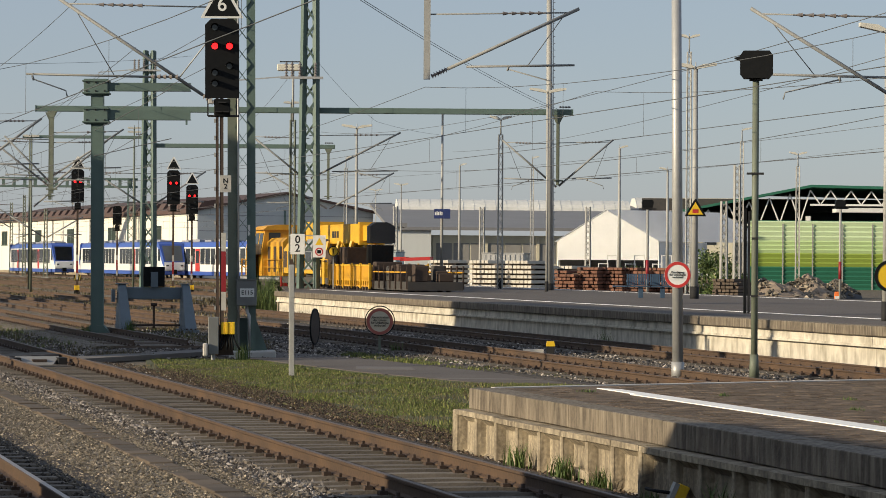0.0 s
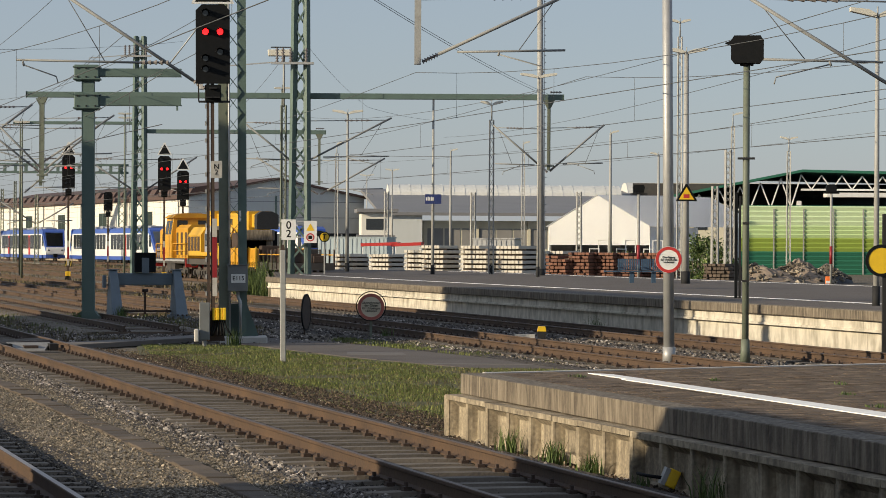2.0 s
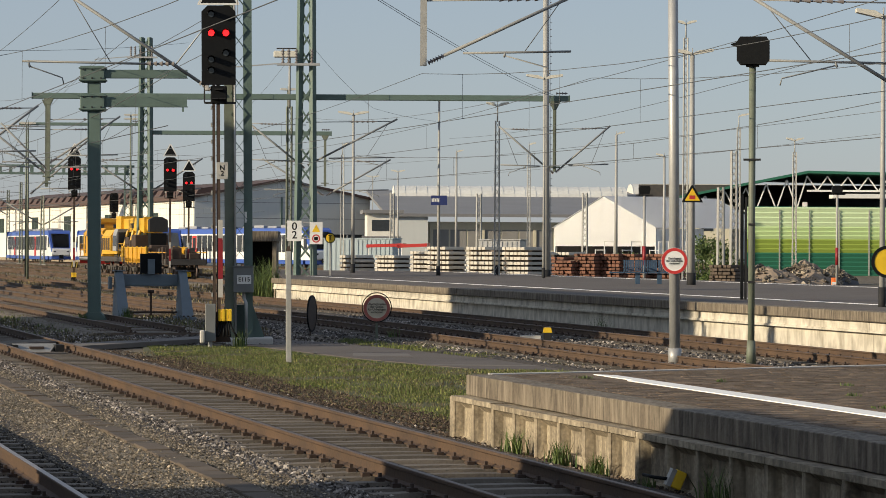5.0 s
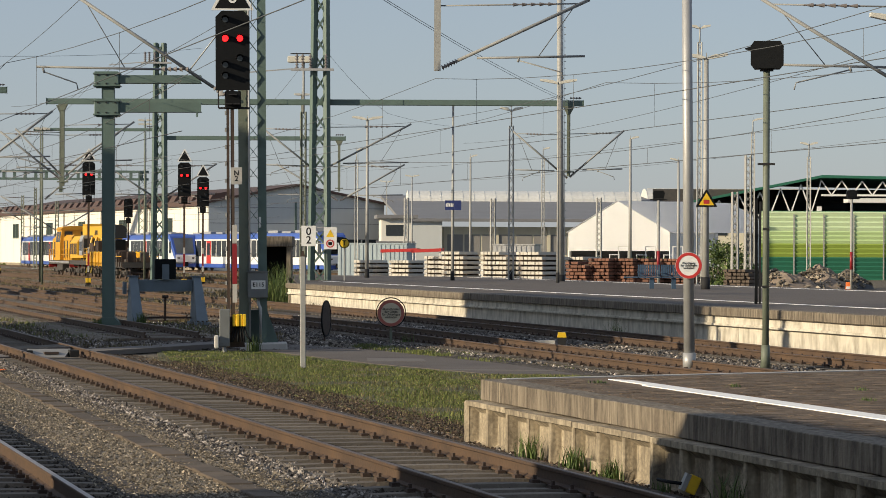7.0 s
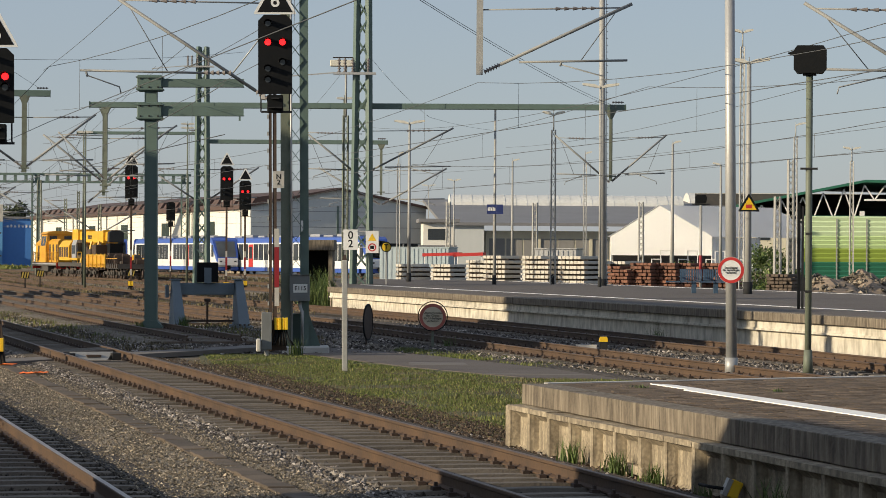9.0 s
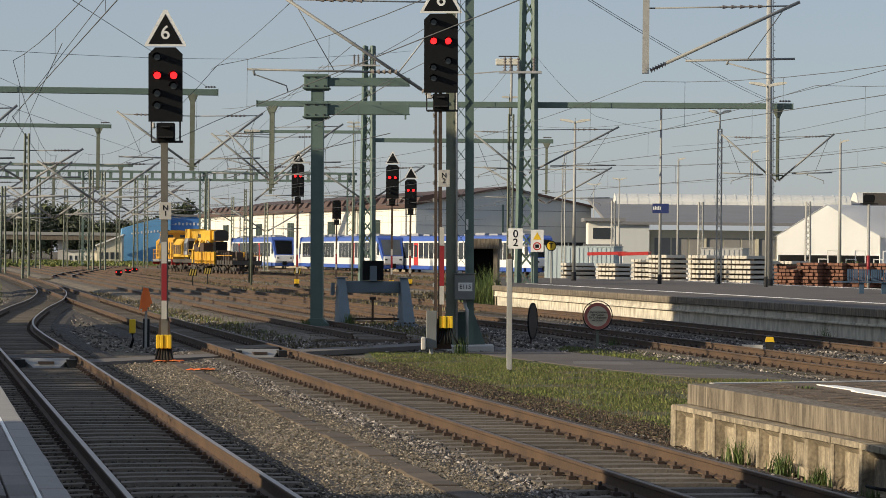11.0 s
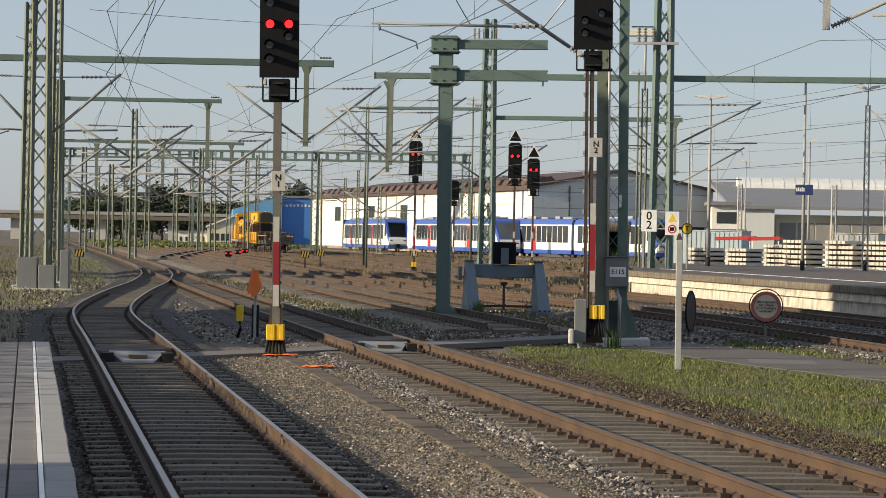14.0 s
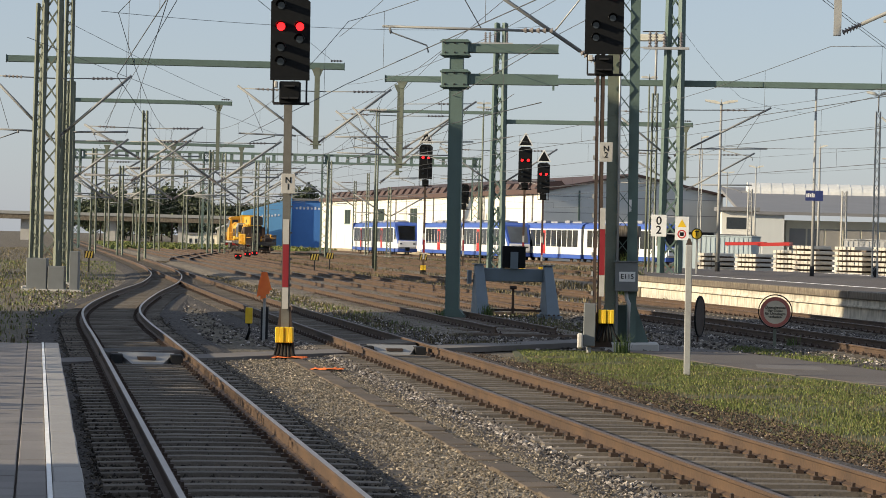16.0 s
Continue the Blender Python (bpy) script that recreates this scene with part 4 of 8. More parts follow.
far_signal((24.43, 167.88, -0.1), 5.87 + 0.1, "6", 0.82, h=2.15)
far_signal((29.82, 163.18, -0.1), 5.74 + 0.1, "", 0.82, h=2.15)
far_signal((32.83, 172.72, -0.1), 5.31 + 0.1, "", 0.8, h=1.95)
far_signal((32.81, 203.98, -0.05), 4.88 + 0.1, "", 0.7, False, rear=True, h=1.5)


# ---- green frame beside the buffer stop ----
def arm_frame():
    th = thing("portal_frame", (12.95, 84.35, -0.28), "green steel post with two long cantilever arms", "frame", head=14, lean=(0, -0.35))
    slab("post", [(-0.2, -0.2), (-0.18, -0.2), (-0.18, -0.19), (0.18, -0.19), (0.18, -0.2), (0.2, -0.2), (0.2, 0.2), (0.18, 0.2), (0.18, 0.19), (-0.18, 0.19), (-0.18, 0.2), (-0.2, 0.2)], 0, 8.1, GREEN, th)
    part("post_foot", prism(bmesh.new(), [(-0.5, 0), (0.5, 0), (0.22, 0.35), (-0.22, 0.35)], -0.3, 0.3), GREEN, th)
    for z, h in ((7.96, 0.26), (7.02, 0.31)):
        bm = bmesh.new()
        box(bm, (-0.3, -0.2, z), (3.02, -0.185, z + h)), box(bm, (-0.3, -0.184, z), (3.02, 0.2, z + 0.025)), box(bm, (-0.3, -0.184, z + h - 0.025), (3.02, 0.2, z + h))
        for k in range(4):
            box(bm, (0.5 + 0.75 * k, -0.184, z + 0.026), (0.515 + 0.75 * k, 0.18, z + h - 0.026))
        part("arm", bm, GREEN, th, "long channel-section arm")
        bm = bmesh.new()
        box(bm, (-0.43, -0.3, z - 0.14), (0.36, -0.201, z + h + 0.12), bevel=0.02)
        box(bm, (-0.43, 0.201, z - 0.14), (0.36, 0.3, z + h + 0.12), bevel=0.02)
        clamp = part("clamp", bm, GREEN, th, "bolted clamp plates")
        for zz in (z - 0.1, z + h + 0.03):
            part("flange", box(bmesh.new(), (-0.47, -0.34, zz), (0.40, 0.34, zz + 0.045)), GREEN, clamp)
        bm = bmesh.new()
        for x in (-0.32, -0.04, 0.25):
            for zz in (z - 0.02, z + h):
                tube(bm, [(x, -0.33, zz), (x, -0.3, zz)], 0.03, 6)
        part("bolts", bm, DARK, clamp)
    part("hook", box(bmesh.new(), (2.86, -0.2, 6.86), (2.92, -0.14, 7.015)), GREEN, th)


arm_frame()


# ---- catenary supports ----
def insulator(bm, a, b, r=0.07, n=6, mi=0):
    """One turned body with n sheds."""
    a, b = Vector(a), Vector(b)
    q = (b - a).to_track_quat("Z", "Y")
    prof = [(0.0, 0.4)] + [(f, w) for k in range(n) for f, w in (((k + 0.1) / n, 0.4), ((k + 0.12) / n, 1.0), ((k + 0.6) / n, 0.55), ((k + 0.7) / n, 0.4))] + [(1.0, 0.4)]
    rings = [[bm.verts.new(a.lerp(b, f) + q @ Vector((math.cos(j * 0.7854) * r * w, math.sin(j * 0.7854) * r * w, 0))) for j in range(8)] for f, w in prof]
    for u, v in zip(rings, rings[1:]):
        for j in range(8):
            bm.faces.new((u[j], u[(j + 1) % 8], v[(j + 1) % 8], v[j])).material_index = mi
    bm.faces.new(rings[0][::-1]), bm.faces.new(rings[-1])


INSUL = material("brown_grey_insulators", (0.20, 0.18, 0.17), 0.3, second=(0.13, 0.11, 0.10))


def cantilever(at, reach, zt, rise, head, parent=None, thick=0.035, zr=None, span=(0.26, 1.0), steady=(0.55, 0.84), stay=0.0):
    """A tubular bracket; reach is signed metres to the (local) right, zt the level of its upper end."""
    th = thing("catenary_bracket", (at[0], at[1], 0), "grey tubular catenary bracket with ribbed insulators", "bracket", "catenary brackets", head=head)
    s, ln = (1 if reach > 0 else -1), abs(reach)
    zb = zt - rise
    X = lambda f: s * ln * f
    bm = bmesh.new()
    tube(bm, [(X(0.13), 0, zb + rise * 0.13), (X(1.03), 0, zt + rise * 0.03)], thick * 1.25, 8)
    part("strut", bm, BRACKET, th)
    part("tie", tube(bmesh.new(), [(X(0.0), 0, zt - 0.12), (X(0.99), 0, zt - 0.05)], thick * 0.6, 6), BRACKET, th)
    zr = zb + 0.42 if zr is None else zr
    part("registration_tube", tube(bmesh.new(), [(X(span[0]), 0, zr), (X(span[1]), 0, zr + 0.06)], thick * 0.85, 8), BRACKET, th)
    bm = bmesh.new()
    s0, s1 = steady
    tube(bm, [(X(s0), 0, zr - 0.06), (X(s1), 0, zr - 0.36), (X(s1 + 0.01 * (1 if s1 > s0 else -1)), 0, zr - 0.52)], thick * 0.55, 6)
    tube(bm, [(X(s0), 0, zr + 0.02), (X(s0 - 0.01), 0, zr - 0.1)], thick * 0.9, 6)
    part("steady_arm", bm, BRACKET, th)
    bm = bmesh.new()
    insulator(bm, (X(0.02), 0, zb + rise * 0.02), (X(0.13), 0, zb + rise * 0.13), thick * 2.2)
    part("insulator", bm, INSUL, th)
    bm = bmesh.new()
    insulator(bm, (X(0.5), 0, zt - 0.085), (X(0.8), 0, zt - 0.065), thick * 1.5, 5)
    part("insulator", bm, INSUL, th)
    if stay:
        part("stay", tube(bmesh.new(), [(X(0.28), 0, zb + rise * 0.28), (X(0.0), 0, zb + rise * 0.28 + stay)], thick * 0.55, 6), GALV, th, "bright stay rod")
        bm = bmesh.new()
        insulator(bm, (X(0.28), 0, zr + 0.01), (X(0.46), 0, zr + 0.015), thick * 2.0, 5)
        part("insulator", bm, INSUL, th)
    part("hanger", tube(bmesh.new(), [(X(0.93), 0, zt - rise * 0.06), (X(0.68), 0, zr + 0.04)], 0.012, 5), WIRE, th)
    return th


def drop_post(at, z0, z1, head, w=0.17, mat=GREEN_GREY, collar=True):
    th = thing("drop_post", (at[0], at[1], 0), "green steel drop post hanging from a catenary beam", "post", "drop posts", head=head)
    bm = bmesh.new()
    box(bm, (-w / 2, -w / 2, z0), (w / 2, w / 2, z1))
    part("post", bm, mat, th)
    if collar:
        part("collar", prism(bmesh.new(), [(-0.32, z1), (0.32, z1), (w / 2 + 0.01, z1 - 0.45), (-w / 2 - 0.01, z1 - 0.45)], -0.12, 0.12), mat, th)
        part("foot_plate", box(bmesh.new(), (-0.28, -0.15, z0 + 0.2), (0.28, 0.15, z0 + 0.27)), mat, th)
    return th


def beam(a, b, z, size=0.3, mat=GREEN, label="green steel catenary cross beam between masts"):
    (xa, ya), (xb, yb) = a, b
    th = thing("catenary_beam", (xa, ya, z), label, "beam", "catenary beams", head=math.degrees(math.atan2(-(yb - ya), xb - xa)))
    ln = math.hypot(xb - xa, yb - ya)
    bm = bmesh.new()
    box(bm, (0, -0.13, 0), (ln, 0.13, size), bevel=0.02)
    part("girder", bm, mat, th)
    for x in (-0.02, ln):
        part("end_plate", box(bmesh.new(), (x, -0.16, -0.03), (x + 0.02, 0.16, size + 0.03)), mat, th)
    for k in range(1, int(ln / 6)):
        part("splice_plate", box(bmesh.new(), (6.0 * k, -0.15, 0.03), (6.0 * k + 0.5, -0.131, size - 0.03)), mat, th)
    bm = bmesh.new()
    insulator(bm, (ln - 0.7, 0, size + 0.12), (ln - 0.1, 0, size + 0.12), 0.07, 4)
    part("insulator", bm, INSUL, th)
    return th


H55, H16 = 16.3, 8.5
# near supports
beam((13.30, 65.71), (28.71, 61.21), 12.4)
drop_post((18.30, 64.24), 6.89, 12.4, H55, 0.17, GREY_POLE, False)
cantilever((18.34, 64.23), 3.75, 8.68, 1.75, H55, zr=7.22)
cantilever((13.19, 65.22), -4.1, 8.77, 2.7, H55, zr=6.86, span=(0.36, 1.23), steady=(1.19, 0.98), stay=1.5)
cantilever((27.81, 54.39), -4.25, 8.03, 2.6, H55, zr=6.53)
lattice_mast((27.86, 54.48, -0.3), 12, 0.5, 0.35, H55)
# the wide beam across the island platform
lattice_mast((31.05, 131.15, 0.5), 17, 0.86, 0.55, H55, GREEN, leg=0.24)
beam((17.52, 135.52), (44.25, 127.72), 9.86)
drop_post((18.33, 135.28), 5.60, 10.00, H55)
drop_post((43.52, 127.93), 6.22, 9.89, H55)


def round_mast(at, h, r0, r1, label, head=0, lean=0.0):
    th = thing("catenary_mast", at, label, "mast", "catenary masts", head=head, lean=(0, lean))
    part("pole", tube(bmesh.new(), [(0, 0, 0), (0, 0, h)], r0, 16, r2=r1), GREY_POLE, th)
    bm = bmesh.new()
    for k in range(int(h / 0.35)):
        box(bm, (r0 + 0.02, -0.03, 0.4 + 0.35 * k), (r0 + 0.12, 0.03, 0.43 + 0.35 * k))
    bar(bm, (r0 + 0.02, 0, 0.3), (r0 + 0.02, 0, h - 0.3), 0.03)
    part("ladder", bm, GALV, th)
    bm = bmesh.new()
    tube(bm, [(0, 0, 0), (0, 0, 0.6)], r0 + 0.03, 16)
    part("foot_sleeve", bm, DARK, th)
    return th


round_mast((42.99, 127.56, 0.53), 16.5, 0.19, 0.14, "tall pale round concrete catenary mast with ladder", H55, -0.4)
for x, ln, yt in ((986, 2.8, 227), (986, -2.8, 229), (547, 4.6, 217), (547, -3.0, 222), (93, 3.6, 215), (93, -2.4, 228)):
    cantilever({986: (43.52, 127.93), 547: (31.14, 131.54), 93: (18.33, 135.28)}[x], ln, 2.2 + (443 - yt) * 135 / 4600, 2.4, H55, thick=0.04)
# second beam
lattice_mast((32.25, 186.43, -0.1), 17.4, 0.86, 0.55, H55, GREEN, leg=0.25)
beam((32.56, 186.34), (45.13, 182.67), 10.31)
beam((23.53, 188.98), (32.01, 186.50), 10.93, 0.22)
drop_post((44.70, 182.80), 6.64, 10.40, H55)
for x, ln in ((581, 4.6), (581, -4.4), (93, 3), (264, 4), (264, -4)):
    cantilever({581: (44.70, 182.80), 93: (24.24, 188.77), 264: (32.25, 186.43)}[x], ln, 2.2 + 155 * 188 / 4600, 2.6, H55, thick=0.05)


def switch_gear(at, z, head):
    """Isolator on a mast top: cross arm with upright insulators."""
    th = thing("mast_switch", (at[0], at[1], z), "mast switch with dark red upright insulators", "switch", "mast switches", head=head)
    part("cross_arm", box(bmesh.new(), (-1.3, -0.1, 0), (0.9, 0.1, 0.12)), GALV, th)
    for x in (-1.0, -0.7, -0.3, 0.5):
        bm = bmesh.new()
        insulator(bm, (x, 0, 0.121), (x, 0, 0.85), 0.11, 5)
        part("insulator", bm, INSUL, th)
    part("drive_rod", bar(bmesh.new(), (-1.2, 0, 0.1), (-3.6, 0, -0.1), 0.06), GALV, th)


switch_gear((32.07, 185.86), 15.78, H55)
switch_gear((30.69, 130.53), 11.57, H55)

# left yard, seen once the view swings round
lattice_mast((1.16, 121.74, -0.3), 16.0, 0.89, 0.56, H16, leg=0.15)
lattice_mast((1.91, 124.48, -0.3), 12.7, 0.38, 0.28, H16, leg=0.10)
lattice_mast((0.68, 116.08, -0.3), 11.7, 0.42, 0.28, H16, leg=0.10)
beam((-1.04, 143.04), (16.03, 140.49), 10.68, 0.34)
drop_post((14.68, 140.69), 6.60, 10.77, H16, 0.26)
drop_post((21.5, 159.45), 5.84, 11.17, H16, 0.20)
cantilever((14.69, 140.69), 3.67, 9.67, 2.83, H16, thick=0.05)
cantilever((14.69, 140.69), -3.96, 9.67, 2.83, H16, thick=0.05)
cantilever((1.32, 121.71), 3.20, 8.79, 2.83, H16, thick=0.05)
cantilever((1.32, 121.71), -2.83, 8.79, 2.83, H16, thick=0.05)
cantilever((21.5, 159.45), 3.39, 9.45, 2.83, H16, thick=0.05)
cantilever((21.5, 159.45), -3.58, 9.45, 2.83, H16, thick=0.05)
lattice_mast((2.75, 185.37, -0.3), 12.5, 0.56, 0.38, H16, leg=0.12)
beam((2.20, 185.45), (13.46, 183.76), 10.83, 0.27)
drop_post((12.59, 183.89), 6.46, 10.89, H16, 0.24)
cantilever((12.62, 183.89), 4.14, 8.41, 2.83, H16, thick=0.06)
cantilever((12.62, 183.89), -4.14, 8.41, 2.83, H16, thick=0.06)
cantilever((2.79, 185.36), 3.77, 8.31, 2.83, H16, thick=0.06)
cantilever((6.77, 184.76), 3.96, 8.35, 2.83, H16, thick=0.06)
beam((3.79, 256.70), (20.78, 254.16), 10.41, 0.28)
drop_post((13.23, 255.30), 6.32, 10.42, H16, 0.26)
cantilever((13.26, 255.29), 4.33, 8.33, 3.01, H16, thick=0.07)
cantilever((13.26, 255.29), -4.33, 8.33, 3.01, H16, thick=0.07)
drop_post((19.61, 254.34), 6.39, 10.48, H16, 0.26)
cantilever((19.63, 254.34), 4.33, 8.40, 3.01, H16, thick=0.07)
cantilever((19.63, 254.34), -4.33, 8.40, 3.01, H16, thick=0.07)
drop_post((7.04, 256.21), 6.26, 10.35, H16, 0.26)
cantilever((7.07, 256.21), 4.33, 8.27, 3.01, H16, thick=0.07)
cantilever((7.07, 256.21), -4.33, 8.27, 3.01, H16, thick=0.07)


def girder(a, b, z, h, step, posts):
    """The long ladder-like signal girder across the yard."""
    (xa, ya), (xb, yb) = a, b
    th = thing("yard_gantry", (xa, ya, z), "long grey-green ladder girder spanning the whole yard", "gantry", head=math.degrees(math.atan2(-(yb - ya), xb - xa)))
    ln = math.hypot(xb - xa, yb - ya)
    for zz in (0, h - 0.3):
        part("chord", box(bmesh.new(), (0, -0.3, zz), (ln, 0.3, zz + 0.3)), GREEN, th)
    bm = bmesh.new()
    box(bm, (-0.2, -0.2, 0.3), (0.2, 0.2, h - 0.3))
    me = bpy.data.meshes.new("girder_post")
    bm.to_mesh(me)
    bm.free()
    me.materials.append(GREEN)
    for k in range(int(ln / step) + 1):
        ob = new("girder_post", me)
        ob.parent, ob.matrix_basis = th, pose(0.2 + step * k, 0, 0)
    for f in posts:
        bm = bmesh.new()
        lattice(bm, z + h + 0.2, 0.9, 0.9, 0.9, 0.9, 0.16, z0=-z - 0.2)
        ob = part("tower", bm, GREEN, th)
        ob.location.x = ln * f


girder((5.22, 361.9), (59.04, 350.0), 11.9, 1.33, 1.42, (0.01, 0.33, 0.62, 0.985))
FAR_MASTS = [
    (8.47, 203.58, 11.23, 0.47),
    (18.69, 283.08, 11.01, 0.56),
    (20.65, 292.31, 11.04, 0.56),
    (8.15, 246.52, 8.16, 0.47),
    (14.43, 312.30, 10.79, 0.56),
    (19.23, 340.19, 10.22, 0.56),
    (23.46, 282.37, 9.91, 0.47),
    (27.82, 319.85, 11.54, 0.47),
    (29.98, 271.86, 9.93, 0.56),
    (43.18, 323.82, 8.47, 0.47),
    (43.31, 346.14, 10.64, 0.38),
    (6.10, 265.88, 10.30, 0.56),
    (9.16, 332.15, 9.90, 0.56),
    (23.58, 377.67, 10.44, 0.56),
    (14.28, 379.06, 9.65, 0.56),
    (30.21, 395.75, 10.18, 0.56),
    (46.94, 390.29, 10.58, 0.47),
]
for i, (x, y, z, w) in enumerate(FAR_MASTS):
    lattice_mast((x, y, -0.15), z + 0.15, w, w * 0.6, H16, leg=0.11, label="distant grey-green lattice catenary mast in the yard")
    cantilever((x, y), 4.4 if i % 2 else -4.4, max(7.4, z - 1.2), 2.6, H16, thick=0.07)
    if i % 3 == 0:
        cantilever((x, y), -4.2 if i % 2 else 4.2, max(7.4, z - 1.2), 2.6, H16, thick=0.07)


# ---- lamp posts ----
LAMP_HEAD = material("lamp_housing", (0.62, 0.60, 0.52), 0.5, second=(0.48, 0.46, 0.40))


def lamp_post(at, h, arms=(-1, 1), arm=0.75, head=H55, r=0.08, tilt=0.12, style="round", base=DARK, mat=GREY_POLE):
    th = thing("platform_lamp", at, "tall grey lamp post with flat luminaires", "lamp post", "lamp posts", head=head)
    if style == "round":
        part("pole", tube(bmesh.new(), [(0, 0, 0), (0, 0, h)], r, 12, r2=r * 0.6), mat, th)
    else:
        bm = bmesh.new()
        lattice(bm, h - 0.8, 0.26, 0.2, 0.2, 0.16, 0.06, 0.45)
        tube(bm, [(0, 0, h - 0.85), (0, 0, h)], 0.04)
        part("pole", bm, mat, th)
    if base:
        part("foot_sleeve", tube(bmesh.new(), [(0, 0, 0), (0, 0, 0.75)], r * 1.25, 12), base, th)
    for s in arms:
        bm = bmesh.new()
        z = h + 0.02
        prism(bm, [(s * 0.04, z - 0.05), (s * 0.04, z + 0.04), (s * arm * 0.4, z + 0.10 + tilt * 0.4), (s * (arm + 0.1), z + 0.08 + tilt), (s * (arm + 0.1), z - 0.02 + tilt), (s * arm * 0.35, z - 0.05 + tilt * 0.3)], -0.14, 0.14)
        part("luminaire", bm, LAMP_HEAD, th, "flat pale lamp head")
    part("spike", tube(bmesh.new(), [(0, 0, h), (0, 0, h + 0.25)], 0.02, 6), mat, th)
    return th


for at, top, arms, arm, r, style in (((38.33, 131.53, 0.53), 10.03, (-1, 1), 0.8, 0.09, "round"), ((42.18, 133.53, 0.53), 9.88, (-1, 1), 0.5, 0.08, "slotted"),
                                     ((37.23, 145.39, 0.53), 9.88, (-1, 1), 0.78, 0.11, "round"), ((40.78, 121.44, 0.53), 10.58, (-1, 1), 0.8, 0.07, "round"),
                                     ((39.55, 98.88, 0.53), 10.17, (-1, 1), 0.75, 0.15, "round"), ((55.59, 140.03, -0.15), 15.22, (-1, 1), 0.5, 0.10, "slotted"),
                                     ((29.29, 60.21, 0.53), 8.13, (-1, 1), 0.6, 0.08, "round"), ((68.82, 250.76, -0.1), 9.83, (-1, 1), 0.6, 0.09, "round"),
                                     ((65.83, 220.38, -0.1), 10.73, (1,), 0.5, 0.13, "round"), ((65.58, 178.79, -0.1), 10.60, (1,), 0.5, 0.14, "round"),
                                     ((68.95, 177.80, -0.1), 9.02, (-1,), 0.5, 0.13, "round"), ((73.97, 165.92, -0.1), 9.79, (-1, 1), 0.5, 0.10, "slotted"),
                                     ((74.15, 176.29, -0.1), 11.97, (1,), 0.6, 0.12, "slotted"), ((71.98, 218.59, -0.1), 11.41, (1,), 0.5, 0.12, "slotted"),
                                     ((76.59, 290.16, -0.1), 10.37, (-1, 1), 0.7, 0.08, "round"), ((53.73, 213.50, 0.0), 10.88, (1,), 0.5, 0.12, "slotted")):
    lamp_post(at, top - at[2], arms, arm, H55, r, 0.12, style)


def box_lamp(at, h, head):
    """Lattice pole with one long box luminaire."""
    th = thing("yard_lamp", at, "slim slotted pole with a long box lamp", "lamp post", "lamp posts", head=head)
    bm = bmesh.new()
    lattice(bm, h - 2.6, 0.26, 0.24, 0.22, 0.2, 0.07, 0.5)
    part("pole", bm, GREEN_GREY, th)
    part("upper_pole", tube(bmesh.new(), [(0, 0, h - 2.7), (0, 0, h)], 0.06, 8), GREY_POLE, th)
    bm = bmesh.new()
    box(bm, (-0.85, -0.2, h), (0.45, 0.2, h + 0.35), bevel=0.04)
    part("luminaire", bm, LAMP_HEAD, th, "long pale box lamp")
    part("perch_guard", bar(bmesh.new(), (-0.7, 0, h + 0.48), (0.4, 0, h + 0.48), 0.06), DARK, th)


box_lamp((30.99, 134.71, 0.0), 12.28, H55)
for at, z in (((68.00, 162.45, -0.1), 8.88), ((63.33, 205.49, -0.1), 6.75), ((71.73, 203.03, -0.1), 6.85), ((65.24, 158.05, -0.1), 6.29), ((65.65, 241.27, -0.1), 7.53)):
    lattice_mast(at, z - at[2], 0.4, 0.34, H55, leg=0.1, label="short pale lattice mast behind the platform", mat=GREY_POLE)
for at, z in (((22.45, 175.75, -0.1), 10.42), ((32.39, 193.68, -0.1), 12.04), ((23.95, 188.53, -0.1), 11.05), ((38.12, 166.19, -0.1), 12.51), ((32.99, 197.29, -0.1), 11.92)):
    lamp_post(at, z - at[2], (-1, 1), 0.4, H16, 0.085, 0.0, "round", base=None, mat=GREEN_GREY)


# ---- signs and poles at the platform end ----
def round_sign(th, z, r, lines, size, y=-0.16, old=False):
    white = material("faded_sign_white", (0.60, 0.53, 0.40), 0.6, second=(0.5, 0.43, 0.3)) if old else WHITE
    red = material("faded_sign_red", (0.42, 0.12, 0.09), 0.6, second=(0.34, 0.1, 0.08)) if old else RED
    sg = part("sign_disc", disc(bmesh.new(), r, y - 0.01, y, z), white, th, "round prohibition sign with red rim")
    part("rim", disc(bmesh.new(), r * 0.985, y - 0.016, y - 0.0105, z, inner=r * 0.76), red, sg)
    text(lines, size, BLACK, sg, pose(0, y - 0.018, z, 90), tight=0.85)
    if old:
        part("ring", disc(bmesh.new(), r * 1.12, y - 0.03, y + 0.01, z + 0.02, inner=r * 1.05), BLACK, th)
    return sg


